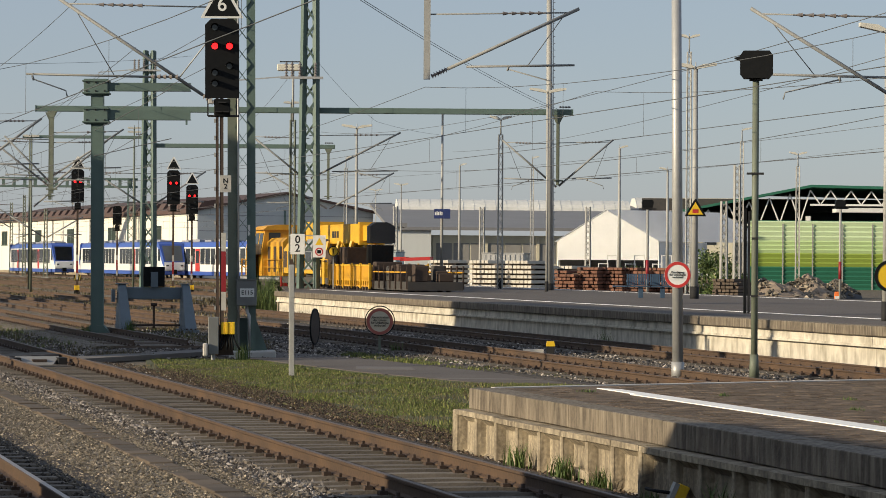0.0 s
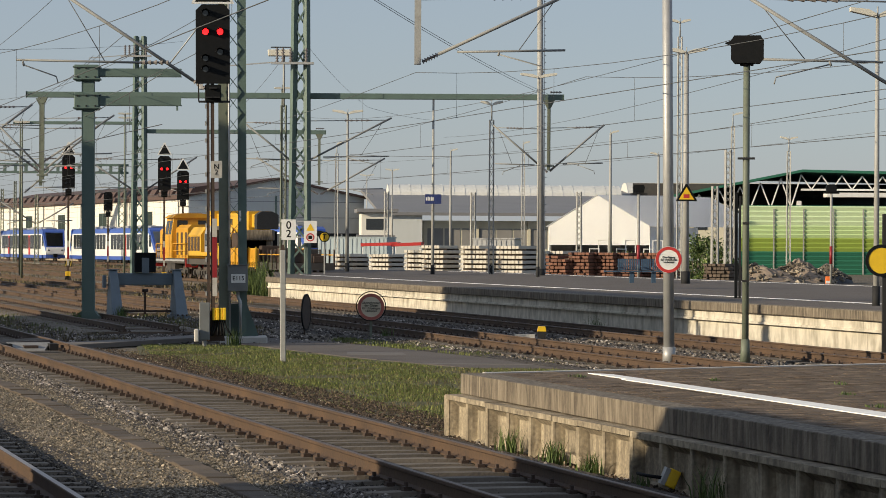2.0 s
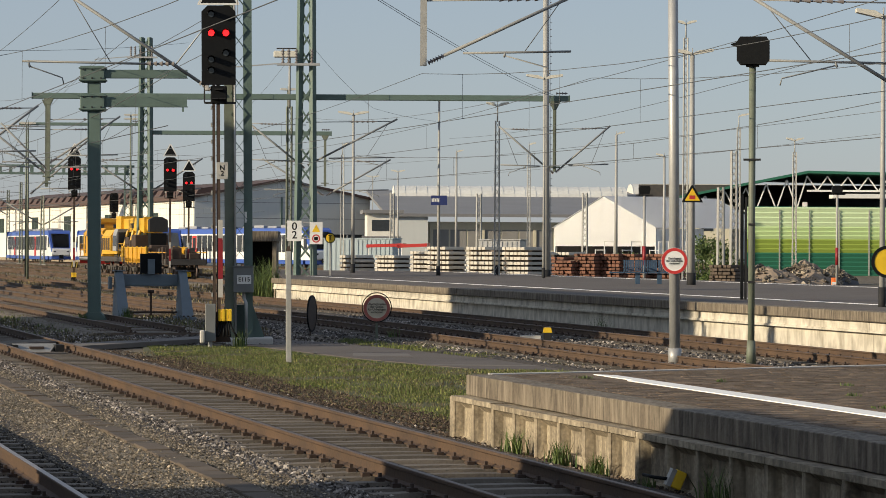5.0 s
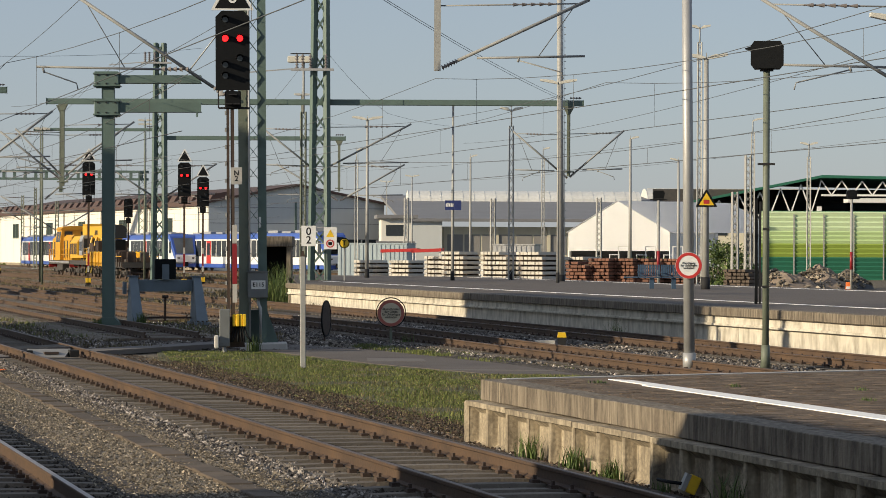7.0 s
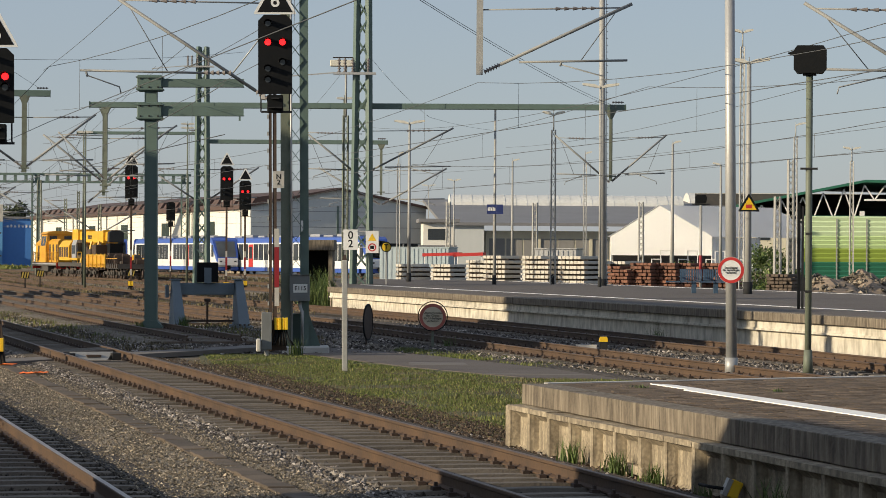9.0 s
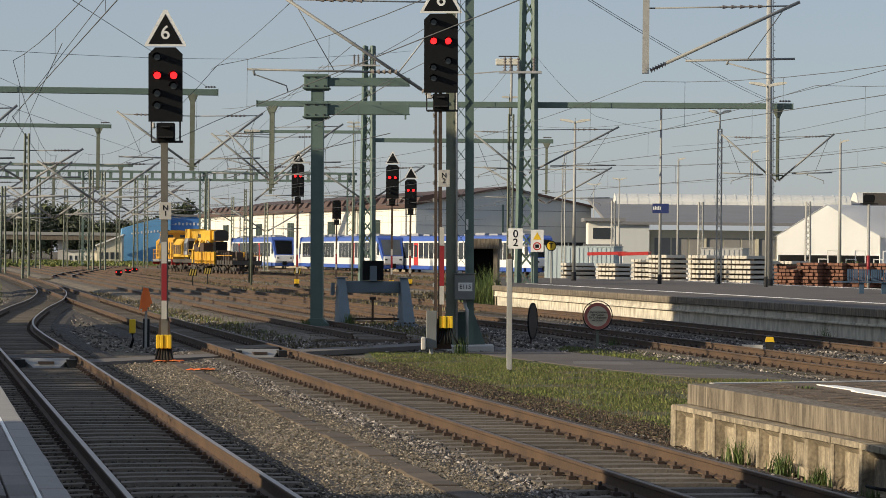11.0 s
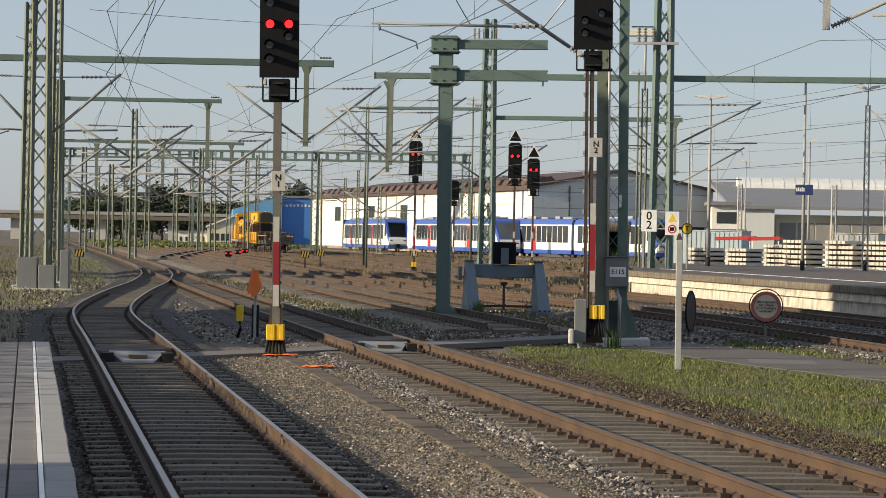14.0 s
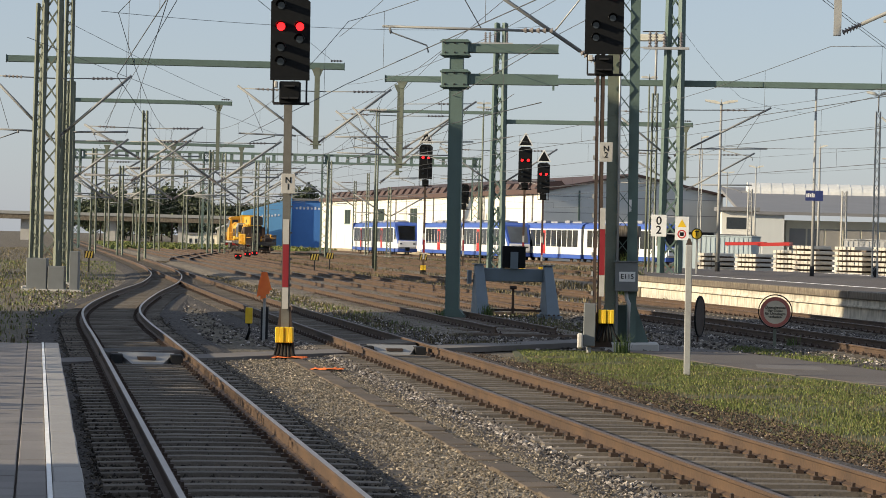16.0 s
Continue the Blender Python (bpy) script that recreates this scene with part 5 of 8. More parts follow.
def sign_pole():
    th = thing("sign_pole", (19.92, 50.65, -0.20), "thick galvanised pole carrying a round prohibition sign", "pole", head=21, lean=(0, -0.6))
    part("pole", tube(bmesh.new(), [(0, 0, 0), (0, 0, 9.5)], 0.115, 18, r2=0.10), GALV, th)
    part("foot_sleeve", tube(bmesh.new(), [(0, 0, 0), (0, 0, 0.35)], 0.135, 18), GALV, th)
    part("clamp", box(bmesh.new(), (-0.14, -0.145, 1.98), (0.14, 0.1, 2.03)), GALV, th)
    round_sign(th, 2.17, 0.275, "Durchgang\nfür Unbefugte\nverboten", 0.06)
    bx = thing("signal_pole", (21.44, 50.20, -0.18), "green pole with a black box signal on top", "pole", head=23, lean=(0, 0.0))
    part("pole", tube(bmesh.new(), [(0, 0, 0), (0, 0, 6.2)], 0.07, 14), GREEN_GREY, bx)
    part("pole_foot", tube(bmesh.new(), [(0, 0, 0), (0, 0, 0.5)], 0.11, 12, r2=0.085), GREEN_GREY, bx)
    bm = bmesh.new()
    prism(bm, [(-0.33, 6.35), (-0.25, 6.25), (0.27, 6.25), (0.35, 6.35), (0.35, 6.72), (0.28, 6.82), (-0.26, 6.82), (-0.33, 6.72)], -0.22, 0.2)
    part("signal_box", bm, BLACK, bx, "black eight-sided signal box")
    part("side_hood", prism(bmesh.new(), [(-0.33, 6.62), (-0.33, 6.71), (-0.45, 6.67)], -0.2, 0.1), BLACK, bx)
    for z, w in ((6.205, 0.14), (4.25, 0.18), (1.7, 0.08), (2.9, 0.07)):
        part("clamp", box(bmesh.new(), (-w, -0.09, z), (w, 0.09, z + 0.04)), DARK, bx)
    dp = thing("steel_post", (29.44, 69.54, 0.53), "dark square steel post on the platform", "post", head=H55)
    part("post", box(bmesh.new(), (-0.09, -0.06, 0), (-0.01, 0.06, 3.3)), BLACK, dp)
    part("post", box(bmesh.new(), (0.03, -0.05, 0), (0.09, 0.05, 3.2)), DARK, dp)
    o2 = thing("marker_post", (12.55, 54.46, -0.30), "grey pointed concrete marker post in the grass", "post", head=13, lean=(0, -0.4))
    bm = bmesh.new()
    box(bm, (-0.06, -0.05, 0), (0.06, 0.05, 2.42), bevel=0.012)
    part("post", bm, GREY_POLE, o2)
    part("tip", prism(bmesh.new(), [(-0.06, 2.42), (0.06, 2.42), (0.02, 2.54), (-0.02, 2.54)], -0.03, 0.03), RUST_DARK, o2)
    rs = thing("prohibition_sign", (17.88, 67.18, -0.20), "old round prohibition sign on a short post", "sign", head=15)
    part("post", box(bmesh.new(), (-0.035, -0.02, 0), (0.035, 0.02, 1.1)), GREEN_GREY, rs)
    round_sign(rs, 0.80, 0.36, "Überschreiten\nder Gleise\nfür Unbefugte\nverboten", 0.085, -0.05, True)
    r2 = thing("prohibition_sign", (16.53, 69.14, -0.25), "rusty round sign seen nearly edge-on", "sign", head=-62)
    part("post", box(bmesh.new(), (-0.03, -0.02, 0), (0.03, 0.02, 0.8)), RUST_DARK, r2)
    part("sign_disc", disc(bmesh.new(), 0.46, -0.05, -0.03, 0.66), RUST_DARK, r2)
    part("ring", disc(bmesh.new(), 0.5, -0.06, -0.02, 0.66, inner=0.46), BLACK, r2)


sign_pole()


def platform_signs():
    km = thing("kilometre_sign", (30.26, 130.24, 0.53), "white plates with black digits fixed between masts", "sign", head=H55)
    part("bar", box(bmesh.new(), (-0.45, -0.02, 2.66 - 0.53), (1.2, 0.02, 2.71 - 0.53)), GALV, km)
    part("bar", box(bmesh.new(), (-0.45, -0.02, 3.47 - 0.53), (1.2, 0.02, 3.53 - 0.53)), GALV, km)
    part("post", bar(bmesh.new(), (-0.28, 0.03, 0), (-0.28, 0.03, 3.4), 0.06), GREY_POLE, km)
    z0, z1 = 2.54 - 0.53, 3.59 - 0.53
    plate(km, 0.0, z0, z1, 0.74, "0\n2", 0.55, -0.03, bg=WHITE)
    w0, w1 = 2.39 - 0.53, 3.52 - 0.53
    pl = part("warning_plate", box(bmesh.new(), (0.78, -0.05, w0), (1.44, -0.03, w1)), WHITE, km, "white plate with a yellow triangle and a red ring")
    part("triangle", prism(bmesh.new(), [(0.9, w1 - 0.5), (1.32, w1 - 0.5), (1.11, w1 - 0.12)], -0.058, -0.0505), YELLOW_BOX, pl)
    part("ring", disc(bmesh.new(), 0.21, -0.058, -0.0505, w0 + 0.29, 1.11, inner=0.15), RED, pl)
    part("symbol", box(bmesh.new(), (1.01, -0.058, w0 + 0.2), (1.21, -0.0505, w0 + 0.38)), BLACK, pl)
    tp = thing("platform_sign", (32.14, 130.21, 0.53), "round yellow sign with a black letter on a post", "sign", head=H55)
    part("post", bar(bmesh.new(), (0, 0, 0), (0, 0, 2.2), 0.07), GREY_POLE, tp)
    zc = 2.71 - 0.53
    sg = part("sign_disc", disc(bmesh.new(), 0.27, -0.07, -0.05, zc), YELLOW_BOX, tp)
    part("rim", disc(bmesh.new(), 0.27, -0.078, -0.0705, zc, inner=0.225), BLACK, sg)
    text("T", 0.36, BLACK, sg, pose(0, -0.08, zc, 90))
    st = thing("station_sign", (38.21, 131.15, 0), "dark blue station name sign on a lamp post", "sign", head=H55)
    zs = 4.48
    navy = material("navy_enamel", (0.03, 0.045, 0.16), 0.4)
    part("panel", box(bmesh.new(), (-0.40, -0.14, zs), (0.08, 0.02, zs + 0.5)), navy, st, "navy sign front")
    part("side_panel", box(bmesh.new(), (0.085, -0.14, zs), (0.45, 0.25, zs + 0.5)), navy, st)
    for k in range(5):
        part("lettering_bar", box(bmesh.new(), (-0.36 + 0.085 * k, -0.146, zs + 0.17), (-0.30 + 0.085 * k, -0.1405, zs + 0.34 + 0.03 * (k % 2))), WHITE, st)
    wt = thing("warning_sign", (39.48, 98.69, 0), "yellow warning triangle with black border on a post", "sign", head=H55)
    zt = 4.13
    bd = part("border", prism(bmesh.new(), [(-0.42, zt), (0.42, zt), (0.42, zt + 0.04), (0.03, zt + 0.7), (-0.03, zt + 0.7), (-0.42, zt + 0.04)], -0.22, -0.2), BLACK, wt)
    part("face", prism(bmesh.new(), [(-0.31, zt + 0.07), (0.31, zt + 0.07), (0.0, zt + 0.58)], -0.226, -0.2205), YELLOW_BOX, bd)
    part("symbol", box(bmesh.new(), (-0.12, -0.232, zt + 0.13), (0.12, -0.2265, zt + 0.28)), RED, bd)
    yb = thing("yellow_sign", (25.69, 52.92, 0), "round yellow sign on a dark post by the platform", "sign", head=H55)
    part("post", bar(bmesh.new(), (0.25, 0, -0.3), (0.25, 0, 3.0), 0.12), DARK, yb)
    zy = 1.96
    sg = part("sign_disc", disc(bmesh.new(), 0.34, -0.1, -0.06, zy, 0.15), YELLOW_BOX, yb)
    part("rim", disc(bmesh.new(), 0.36, -0.11, -0.1005, zy, 0.15, inner=0.29), BLACK, sg)


platform_signs()


def buffer_stop():
    blue = material("blue_grey_steel", (0.155, 0.195, 0.225), 0.6, second=(0.11, 0.135, 0.15), scale=2)
    th = thing("buffer_stop", (15.37, 87.71, -0.23), "blue-grey steel buffer stop with a dark centre plate", "buffer stop", head=3)
    for s in (-1, 1):
        x = s * 1.08
        bm = bmesh.new()
        v = [[bm.verts.new((x + d * w, y, z)) for y, z, w in ((0.12, 1.6, 0.13), (-0.2, 1.6, 0.13), (-1.6, 0.09, 0.2), (0.12, 0.09, 0.2))] for d in (-1, 1)]
        bm.faces.new(v[0]), bm.faces.new(v[1][::-1])
        for k in range(4):
            bm.faces.new((v[0][k], v[0][(k + 1) % 4], v[1][(k + 1) % 4], v[1][k]))
        bmesh.ops.recalc_face_normals(bm, faces=bm.faces[:])
        bmesh.ops.bevel(bm, geom=bm.edges[:], offset=0.015, segments=1, affect="EDGES")
        part("upright", bm, blue, th, "raked plate upright")
        part("upright_cap", box(bmesh.new(), (x - 0.2, -0.25, 1.601), (x + 0.2, 0.15, 1.63)), blue, th)
        part("skid", box(bmesh.new(), (x - 0.26, -1.7, 0.0), (x + 0.26, 0.4, 0.088)), blue, th)
        bm = bmesh.new()
        for k in range(3):
            tube(bm, [(x - 0.15 + 0.15 * k, -1.62, 0.089), (x - 0.15 + 0.15 * k, -1.62, 0.14)], 0.035, 6)
        part("bolts", bm, RUST_DARK, th)
    part("tie_bar", bar(bmesh.new(), (-0.85, -0.5, 0.22), (0.85, -0.5, 0.22), 0.07), RUST_DARK, th)
    bm = bmesh.new()
    box(bm, (-0.94, -0.09, 1.1), (0.94, 0.09, 1.5), bevel=0.02)
    part("cross_beam", bm, blue, th)
    part("end_block", box(bmesh.new(), (-1.42, -0.16, 1.0), (-1.31, 0.16, 1.42)), blue, th)
    bm = bmesh.new()
    box(bm, (-0.36, -0.2, 1.52), (0.36, 0.0, 2.2), bevel=0.02)
    part("centre_plate", bm, BLACK, th, "black centre plate over the beam")
    part("plate_post", box(bmesh.new(), (-0.12, -0.26, 1.5), (0.12, -0.201, 2.02)), blue, th)
    part("hook_bar", bar(bmesh.new(), (0, -0.15, 0.1), (0, -0.15, 0.95), 0.07), RAIL_RUST, th, "rusty hanging bar")
    part("hook_ball", tube(bmesh.new(), [(0, -0.15, 0.86), (0, -0.15, 0.97)], 0.11, 10), RUST_DARK, th)


buffer_stop()


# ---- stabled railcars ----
# Grime on vehicles; the same dark colour also stands in for shade inside buildings.
UNDER = material("underframe_grime_and_shade", (0.05, 0.047, 0.045), 0.8, second=(0.09, 0.075, 0.06), scale=2)
WHEEL = material("wheel_steel", (0.16, 0.12, 0.10), 0.6, metal=0.4, second=(0.07, 0.05, 0.04))
GREY_ROOF = material("grey_vehicle_roof", (0.34, 0.35, 0.36), 0.5, second=(0.24, 0.24, 0.25), scale=1)


def bogie(parent, y, wheel=0.42, base=1.0):
    bm = bmesh.new()
    for s in (-1, 1):
        box(bm, (s * 0.98 - 0.07, y - base - 0.5, 0.34), (s * 0.98 + 0.07, y + base + 0.5, 0.62))
        for k in (-1, 1):
            box(bm, (s * 1.05 - 0.1, y + k * base - 0.17, 0.26), (s * 1.05 + 0.1, y + k * base + 0.17, 0.55))
    box(bm, (-0.9, y - 0.3, 0.4), (0.9, y + 0.3, 0.7))
    bg = part("bogie", bm, UNDER, parent)
    for k in (-1, 1):
        bm = bmesh.new()
        for s in (-1, 1):
            tube(bm, [(s * 0.75 - 0.065, y + k * base, wheel), (s * 0.75 + 0.065, y + k * base, wheel)], wheel, 18)
        tube(bm, [(-0.75, y + k * base, wheel), (0.75, y + k * base, wheel)], 0.08, 8)
        part("wheelset", bm, WHEEL, bg)


def side_shell(bm, y0, y1, half=1.37, z0=0.75, z1=3.45, mi=0):
    prism(bm, [(-half, z0), (half, z0), (half, z1), (-half, z1)], y0, y1, mi)


# Reflected sky is put into the grey of the windscreens.
SCREEN = material("windscreen_sky_grey", (0.22, 0.245, 0.26), 0.25, second=(0.09, 0.10, 0.105), scale=0.8, bump=0)


def railcar():
    """Two-body diesel railcar; its nose is at y = 0 and looks towards -y."""
    th = thing("railcar", (0, 0, 0), "white and blue diesel railcar with red doors, parked", "train", "stabled railcars")
    rng = random.Random(5)
    for y0, y1 in ((2.1, 20.3), (21.0, 39.2)):
        bd = part("car_body", prism(bmesh.new(), [(-1.37, 0.78), (1.37, 0.78), (1.40, 1.8), (1.37, 3.42), (-1.37, 3.42), (-1.40, 1.8)], y0, y1), TRAIN_WHITE, th, "white car body")
        part("roof_band", prism(bmesh.new(), [(-1.37, 3.424), (1.37, 3.424), (1.22, 3.86), (0.8, 4.02), (-0.8, 4.02), (-1.22, 3.86)], y0, y1), BLUE, bd, "blue roof edge")
        part("skirt", prism(bmesh.new(), [(-1.36, 0.36), (1.36, 0.36), (1.375, 0.776), (-1.375, 0.776)], y0 + 0.1, y1 - 0.1), BLUE, bd, "dark blue skirt")
        y = y0 + 0.9
        k = 0
        while y < y1 - 1.6:
            w = 1.25 if k % 4 else 1.35
            for s in (-1, 1):
                if k == 6:
                    part("door", box(bmesh.new(), (s * 1.405 - 0.02, y, 0.80), (s * 1.405 + 0.02, y + w, 3.25)), RED, bd, "red passenger door")
                    part("door_window", box(bmesh.new(), (s * 1.43 - 0.01, y + 0.2, 1.7), (s * 1.43 + 0.01, y + w - 0.2, 3.0)), GLASS_DARK, bd)
                else:
                    part("window", box(bmesh.new(), (s * 1.40 - 0.02, y, 1.55), (s * 1.40 + 0.02, y + w, 3.28)), GLASS_DARK, bd, "dark tinted window")
            y += w + 0.22
            k += 1
        for k in range(5):
            a = y0 + 1.5 + 3.4 * k
            bm = bmesh.new()
            box(bm, (-0.75, a, 4.0), (0.75, a + rng.uniform(1.2, 2.6), 4.2 + 0.1 * (k % 2)), bevel=0.05)
            part("roof_unit", bm, GREY_ROOF, bd, "grey roof equipment")
        bogie(th, y0 + 3.0), bogie(th, y1 - 2.2)
        bm = bmesh.new()
        for k in range(4):
            box(bm, (-1.2, y0 + 5.5 + 2.2 * k, 0.3), (1.2, y0 + 7.2 + 2.2 * k, 0.75))
        part("underfloor_unit", bm, UNDER, th)
    part("gangway", box(bmesh.new(), (-1.25, 20.3, 0.8), (1.25, 21.0, 3.7)), DARK, th, "dark bellows between the cars")
    for y, s in ((2.1, -1), (39.2, 1)):
        Y = lambda d: y + s * d
        bm = bmesh.new()
        prof = [(Y(0), 0.78), (Y(1.95), 0.78), (Y(2.1), 1.1), (Y(2.0), 1.75), (Y(0.55), 3.75), (Y(0.0), 4.0)]
        a = [bm.verts.new((-1.36 + (0.22 if abs(q - y) > 1.5 else 0.0), q, z)) for q, z in prof]
        b = [bm.verts.new((1.36 - (0.22 if abs(q - y) > 1.5 else 0.0), q, z)) for q, z in prof]
        fs = [bm.faces.new(a), bm.faces.new(b[::-1])] + [bm.faces.new((a[i], a[(i + 1) % 6], b[(i + 1) % 6], b[i])) for i in range(6)]
        bmesh.ops.recalc_face_normals(bm, faces=fs)
        for f in bm.faces:
            c = f.calc_center_median()
            f.material_index = 1 if abs(f.normal.x) < 0.6 and c.z > 2.2 else 0
        cab = part("cab", bm, [TRAIN_WHITE, BLUE], th, "sloping white and blue cab end")
        for q in (-1, 1):
            bm = bmesh.new()
            vs = [[bm.verts.new((q * (e + 1.36 - (0.22 if dd > 1.5 else 0.0)), Y(dd), z)) for dd, z in ((0.0, 3.3), (0.35, 3.2), (1.52, 1.3), (2.06, 1.3), (2.0, 1.8), (0.56, 3.76), (0.0, 4.0))] for e in (0.004, 0.03)]
            bm.faces.new(vs[0]), bm.faces.new(vs[1][::-1])
            for i in range(7):
                bm.faces.new((vs[0][i], vs[0][(i + 1) % 7], vs[1][(i + 1) % 7], vs[1][i]))
            bmesh.ops.recalc_face_normals(bm, faces=bm.faces[:])
            part("pillar", bm, BLUE, cab, "slanting blue front pillar")
        d = Vector((0, Y(0.55) - Y(2.0), 2.0)).normalized()
        n = Vector((0, s * abs(d.z), abs(d.y)))
        bm = bmesh.new()
        lo, hi = Vector((0, Y(1.93), 1.85)) + n * 0.012, Vector((0, Y(0.68), 3.58)) + n * 0.012
        bm.faces.new([bm.verts.new(p) for p in (lo + Vector((-0.98, 0, 0)), lo + Vector((0.98, 0, 0)), hi + Vector((1.1, 0, 0)), hi + Vector((-1.1, 0, 0)))])
        bmesh.ops.solidify(bm, geom=bm.faces[:], thickness=0.01)
        part("windscreen", bm, SCREEN, cab, "large windscreen with sky reflection put into its grey")
        part("nose_panel", box(bmesh.new(), (-1.0, min(Y(1.9), Y(2.16)), 0.95), (1.0, max(Y(1.9), Y(2.16)), 1.62)), TRAIN_WHITE, cab, "white nose panel")
        for q in (-0.82, 0.82):
            part("headlight", box(bmesh.new(), (q - 0.14, min(Y(2.1), Y(2.18)), 1.3), (q + 0.14, max(Y(2.1), Y(2.18)), 1.45)), GLASS_DARK, cab)
        for q in (-1, 1):
            bm = bmesh.new()
            prism(bm, [(q * 1.365, 1.9), (q * 1.38, 1.9), (q * 1.38, 3.2), (q * 1.365, 3.2)], min(Y(0.1), Y(0.75)), max(Y(0.1), Y(0.75)))
            part("cab_window", bm, GLASS_DARK, cab)
        bm = bmesh.new()
        box(bm, (-1.25, min(Y(0.2), Y(1.95)), 0.36), (1.25, max(Y(0.2), Y(1.95)), 0.775), bevel=0.05)
        part("valance", bm, BLUE, cab, "dark blue valance")
        part("coupler", box(bmesh.new(), (-0.25, min(Y(1.9), Y(2.3)), 0.5), (0.25, max(Y(1.9), Y(2.3)), 0.95)), BLACK, cab)
    return th


car = railcar()
car.matrix_basis = pose(45.7, 325, 0.2, 0, 0, 0.9)
for x, y, hd in ((51.9, 283.0, -4.7), (61.0, 249.5, -10.4)):
    copy_thing(car, pose(x, y, 0.2, 0, 0, -hd))


# ---- the crane train ----
LOCO_YELLOW = material("loco_yellow", (0.66, 0.34, 0.02), 0.5, second=(0.42, 0.20, 0.025), scale=1.3, fine=10)
STRIPE = material("black_yellow_dark", (0.03, 0.03, 0.03), 0.6)


def rail_fence(bm, x, y0, y1, z, h=0.95):
    n = max(2, int((y1 - y0) / 1.2))
    for k in range(n + 1):
        y = y0 + (y1 - y0) * k / n
        bar(bm, (x, y, z), (x, y, z + h), 0.04)
    for zz in (0.5, h):
        bar(bm, (x, y0, z + zz), (x, y1, z + zz), 0.04)
    return bm


def locomotive():
    th = thing("diesel_locomotive", (0, 0, 0), "yellow diesel shunting locomotive with dusty dark underframe", "locomotive")
    fr = part("frame", box(bmesh.new(), (-1.4, -6.0, 0.95), (1.4, 6.0, 1.28)), UNDER, th, "dark dirty frame")
    for s in (-1, 1):
        part("frame_stripe", box(bmesh.new(), (s * 1.41 - 0.012, -5.9, 1.08), (s * 1.41 + 0.012, 5.9, 1.2)), GREY_ROOF, fr)
    for y0, y1, h in ((1.9, 5.6, 3.35), (-5.5, -0.9, 3.45)):
        bm = bmesh.new()
        prism(bm, [(-1.12, 1.28), (1.12, 1.28), (1.12, h - 0.25), (0.85, h), (-0.85, h), (-1.12, h - 0.25)], y0, y1)
        hood = part("hood", bm, LOCO_YELLOW, th, "yellow engine hood")
        k = 0
        y = y0 + 0.25
        while y < y1 - 0.8:
            for s in (-1, 1):
                part("louvre", box(bmesh.new(), (s * 1.125 - 0.01, y, 1.5), (s * 1.125 + 0.01, y + 0.7, h - 0.5)), YELLOW if k % 2 else RUST_DARK, hood)
            y += 0.85
            k += 1
    bm = bmesh.new()
    prism(bm, [(-1.42, 1.28), (1.42, 1.28), (1.42, 2.75), (1.25, 3.9), (-1.25, 3.9), (-1.42, 2.75)], -0.9, 1.9)
    cab = part("cab", bm, LOCO_YELLOW, th, "yellow driver's cab")
    part("cab_roof", prism(bmesh.new(), [(-1.42, 3.9), (1.42, 3.9), (1.15, 4.12), (0.5, 4.22), (-0.5, 4.22), (-1.15, 4.12)], -1.05, 2.05), LOCO_YELLOW, cab)
    for s in (-1, 1):
        for y in (-0.6, 0.65):
            ob = part("window", box(bmesh.new(), (-0.012, y, -0.45), (0.012, y + 0.95, 0.45)), GLASS_DARK, cab)
            ob.matrix_basis = pose(s * 1.355, 0, 3.28, 0, -s * 8.4, 0)
    for y in (-0.912, 1.912):
        for x in (-0.7, 0.7):
            part("window", box(bmesh.new(), (x - 0.35, y - 0.012, 3.15), (x + 0.35, y + 0.012, 3.75)), GLASS_DARK, cab)
    for s in (-1, 1):
        for y0, y1 in ((-5.9, -1.1), (2.1, 5.9)):
            part("side_railing", rail_fence(bmesh.new(), s * 1.36, y0, y1, 1.28), LOCO_YELLOW, th)
    for y in (-5.95, 5.95):
        bm = bmesh.new()
        for k in range(5):
            bar(bm, (-1.3 + 0.65 * k, y, 1.28), (-1.3 + 0.65 * k, y, 2.23), 0.04)
        bar(bm, (-1.36, y, 2.23), (1.36, y, 2.23), 0.04)
        part("end_railing", bm, LOCO_YELLOW, th)
    for y in (-3.5, 3.5):
        bogie(th, y, 0.47, 1.1)
    part("tank", box(bmesh.new(), (-1.3, -1.6, 0.45), (1.3, 1.6, 0.948)), UNDER, th)
    for y, s in ((-6.0, -1), (6.0, 1)):
        part("buffer_beam", box(bmesh.new(), (-1.35, min(y, y + s * 0.12), 0.7), (1.35, max(y, y + s * 0.12), 1.27)), RED, th, "red buffer beam")
        for x in (-0.87, 0.87):
            bm = bmesh.new()
            tube(bm, [(x, y + s * 0.12, 1.0), (x, y + s * 0.4, 1.0)], 0.1), tube(bm, [(x, y + s * 0.4, 1.0), (x, y + s * 0.46, 1.0)], 0.24, 16)
            part("buffer", bm, UNDER, th)
    return th


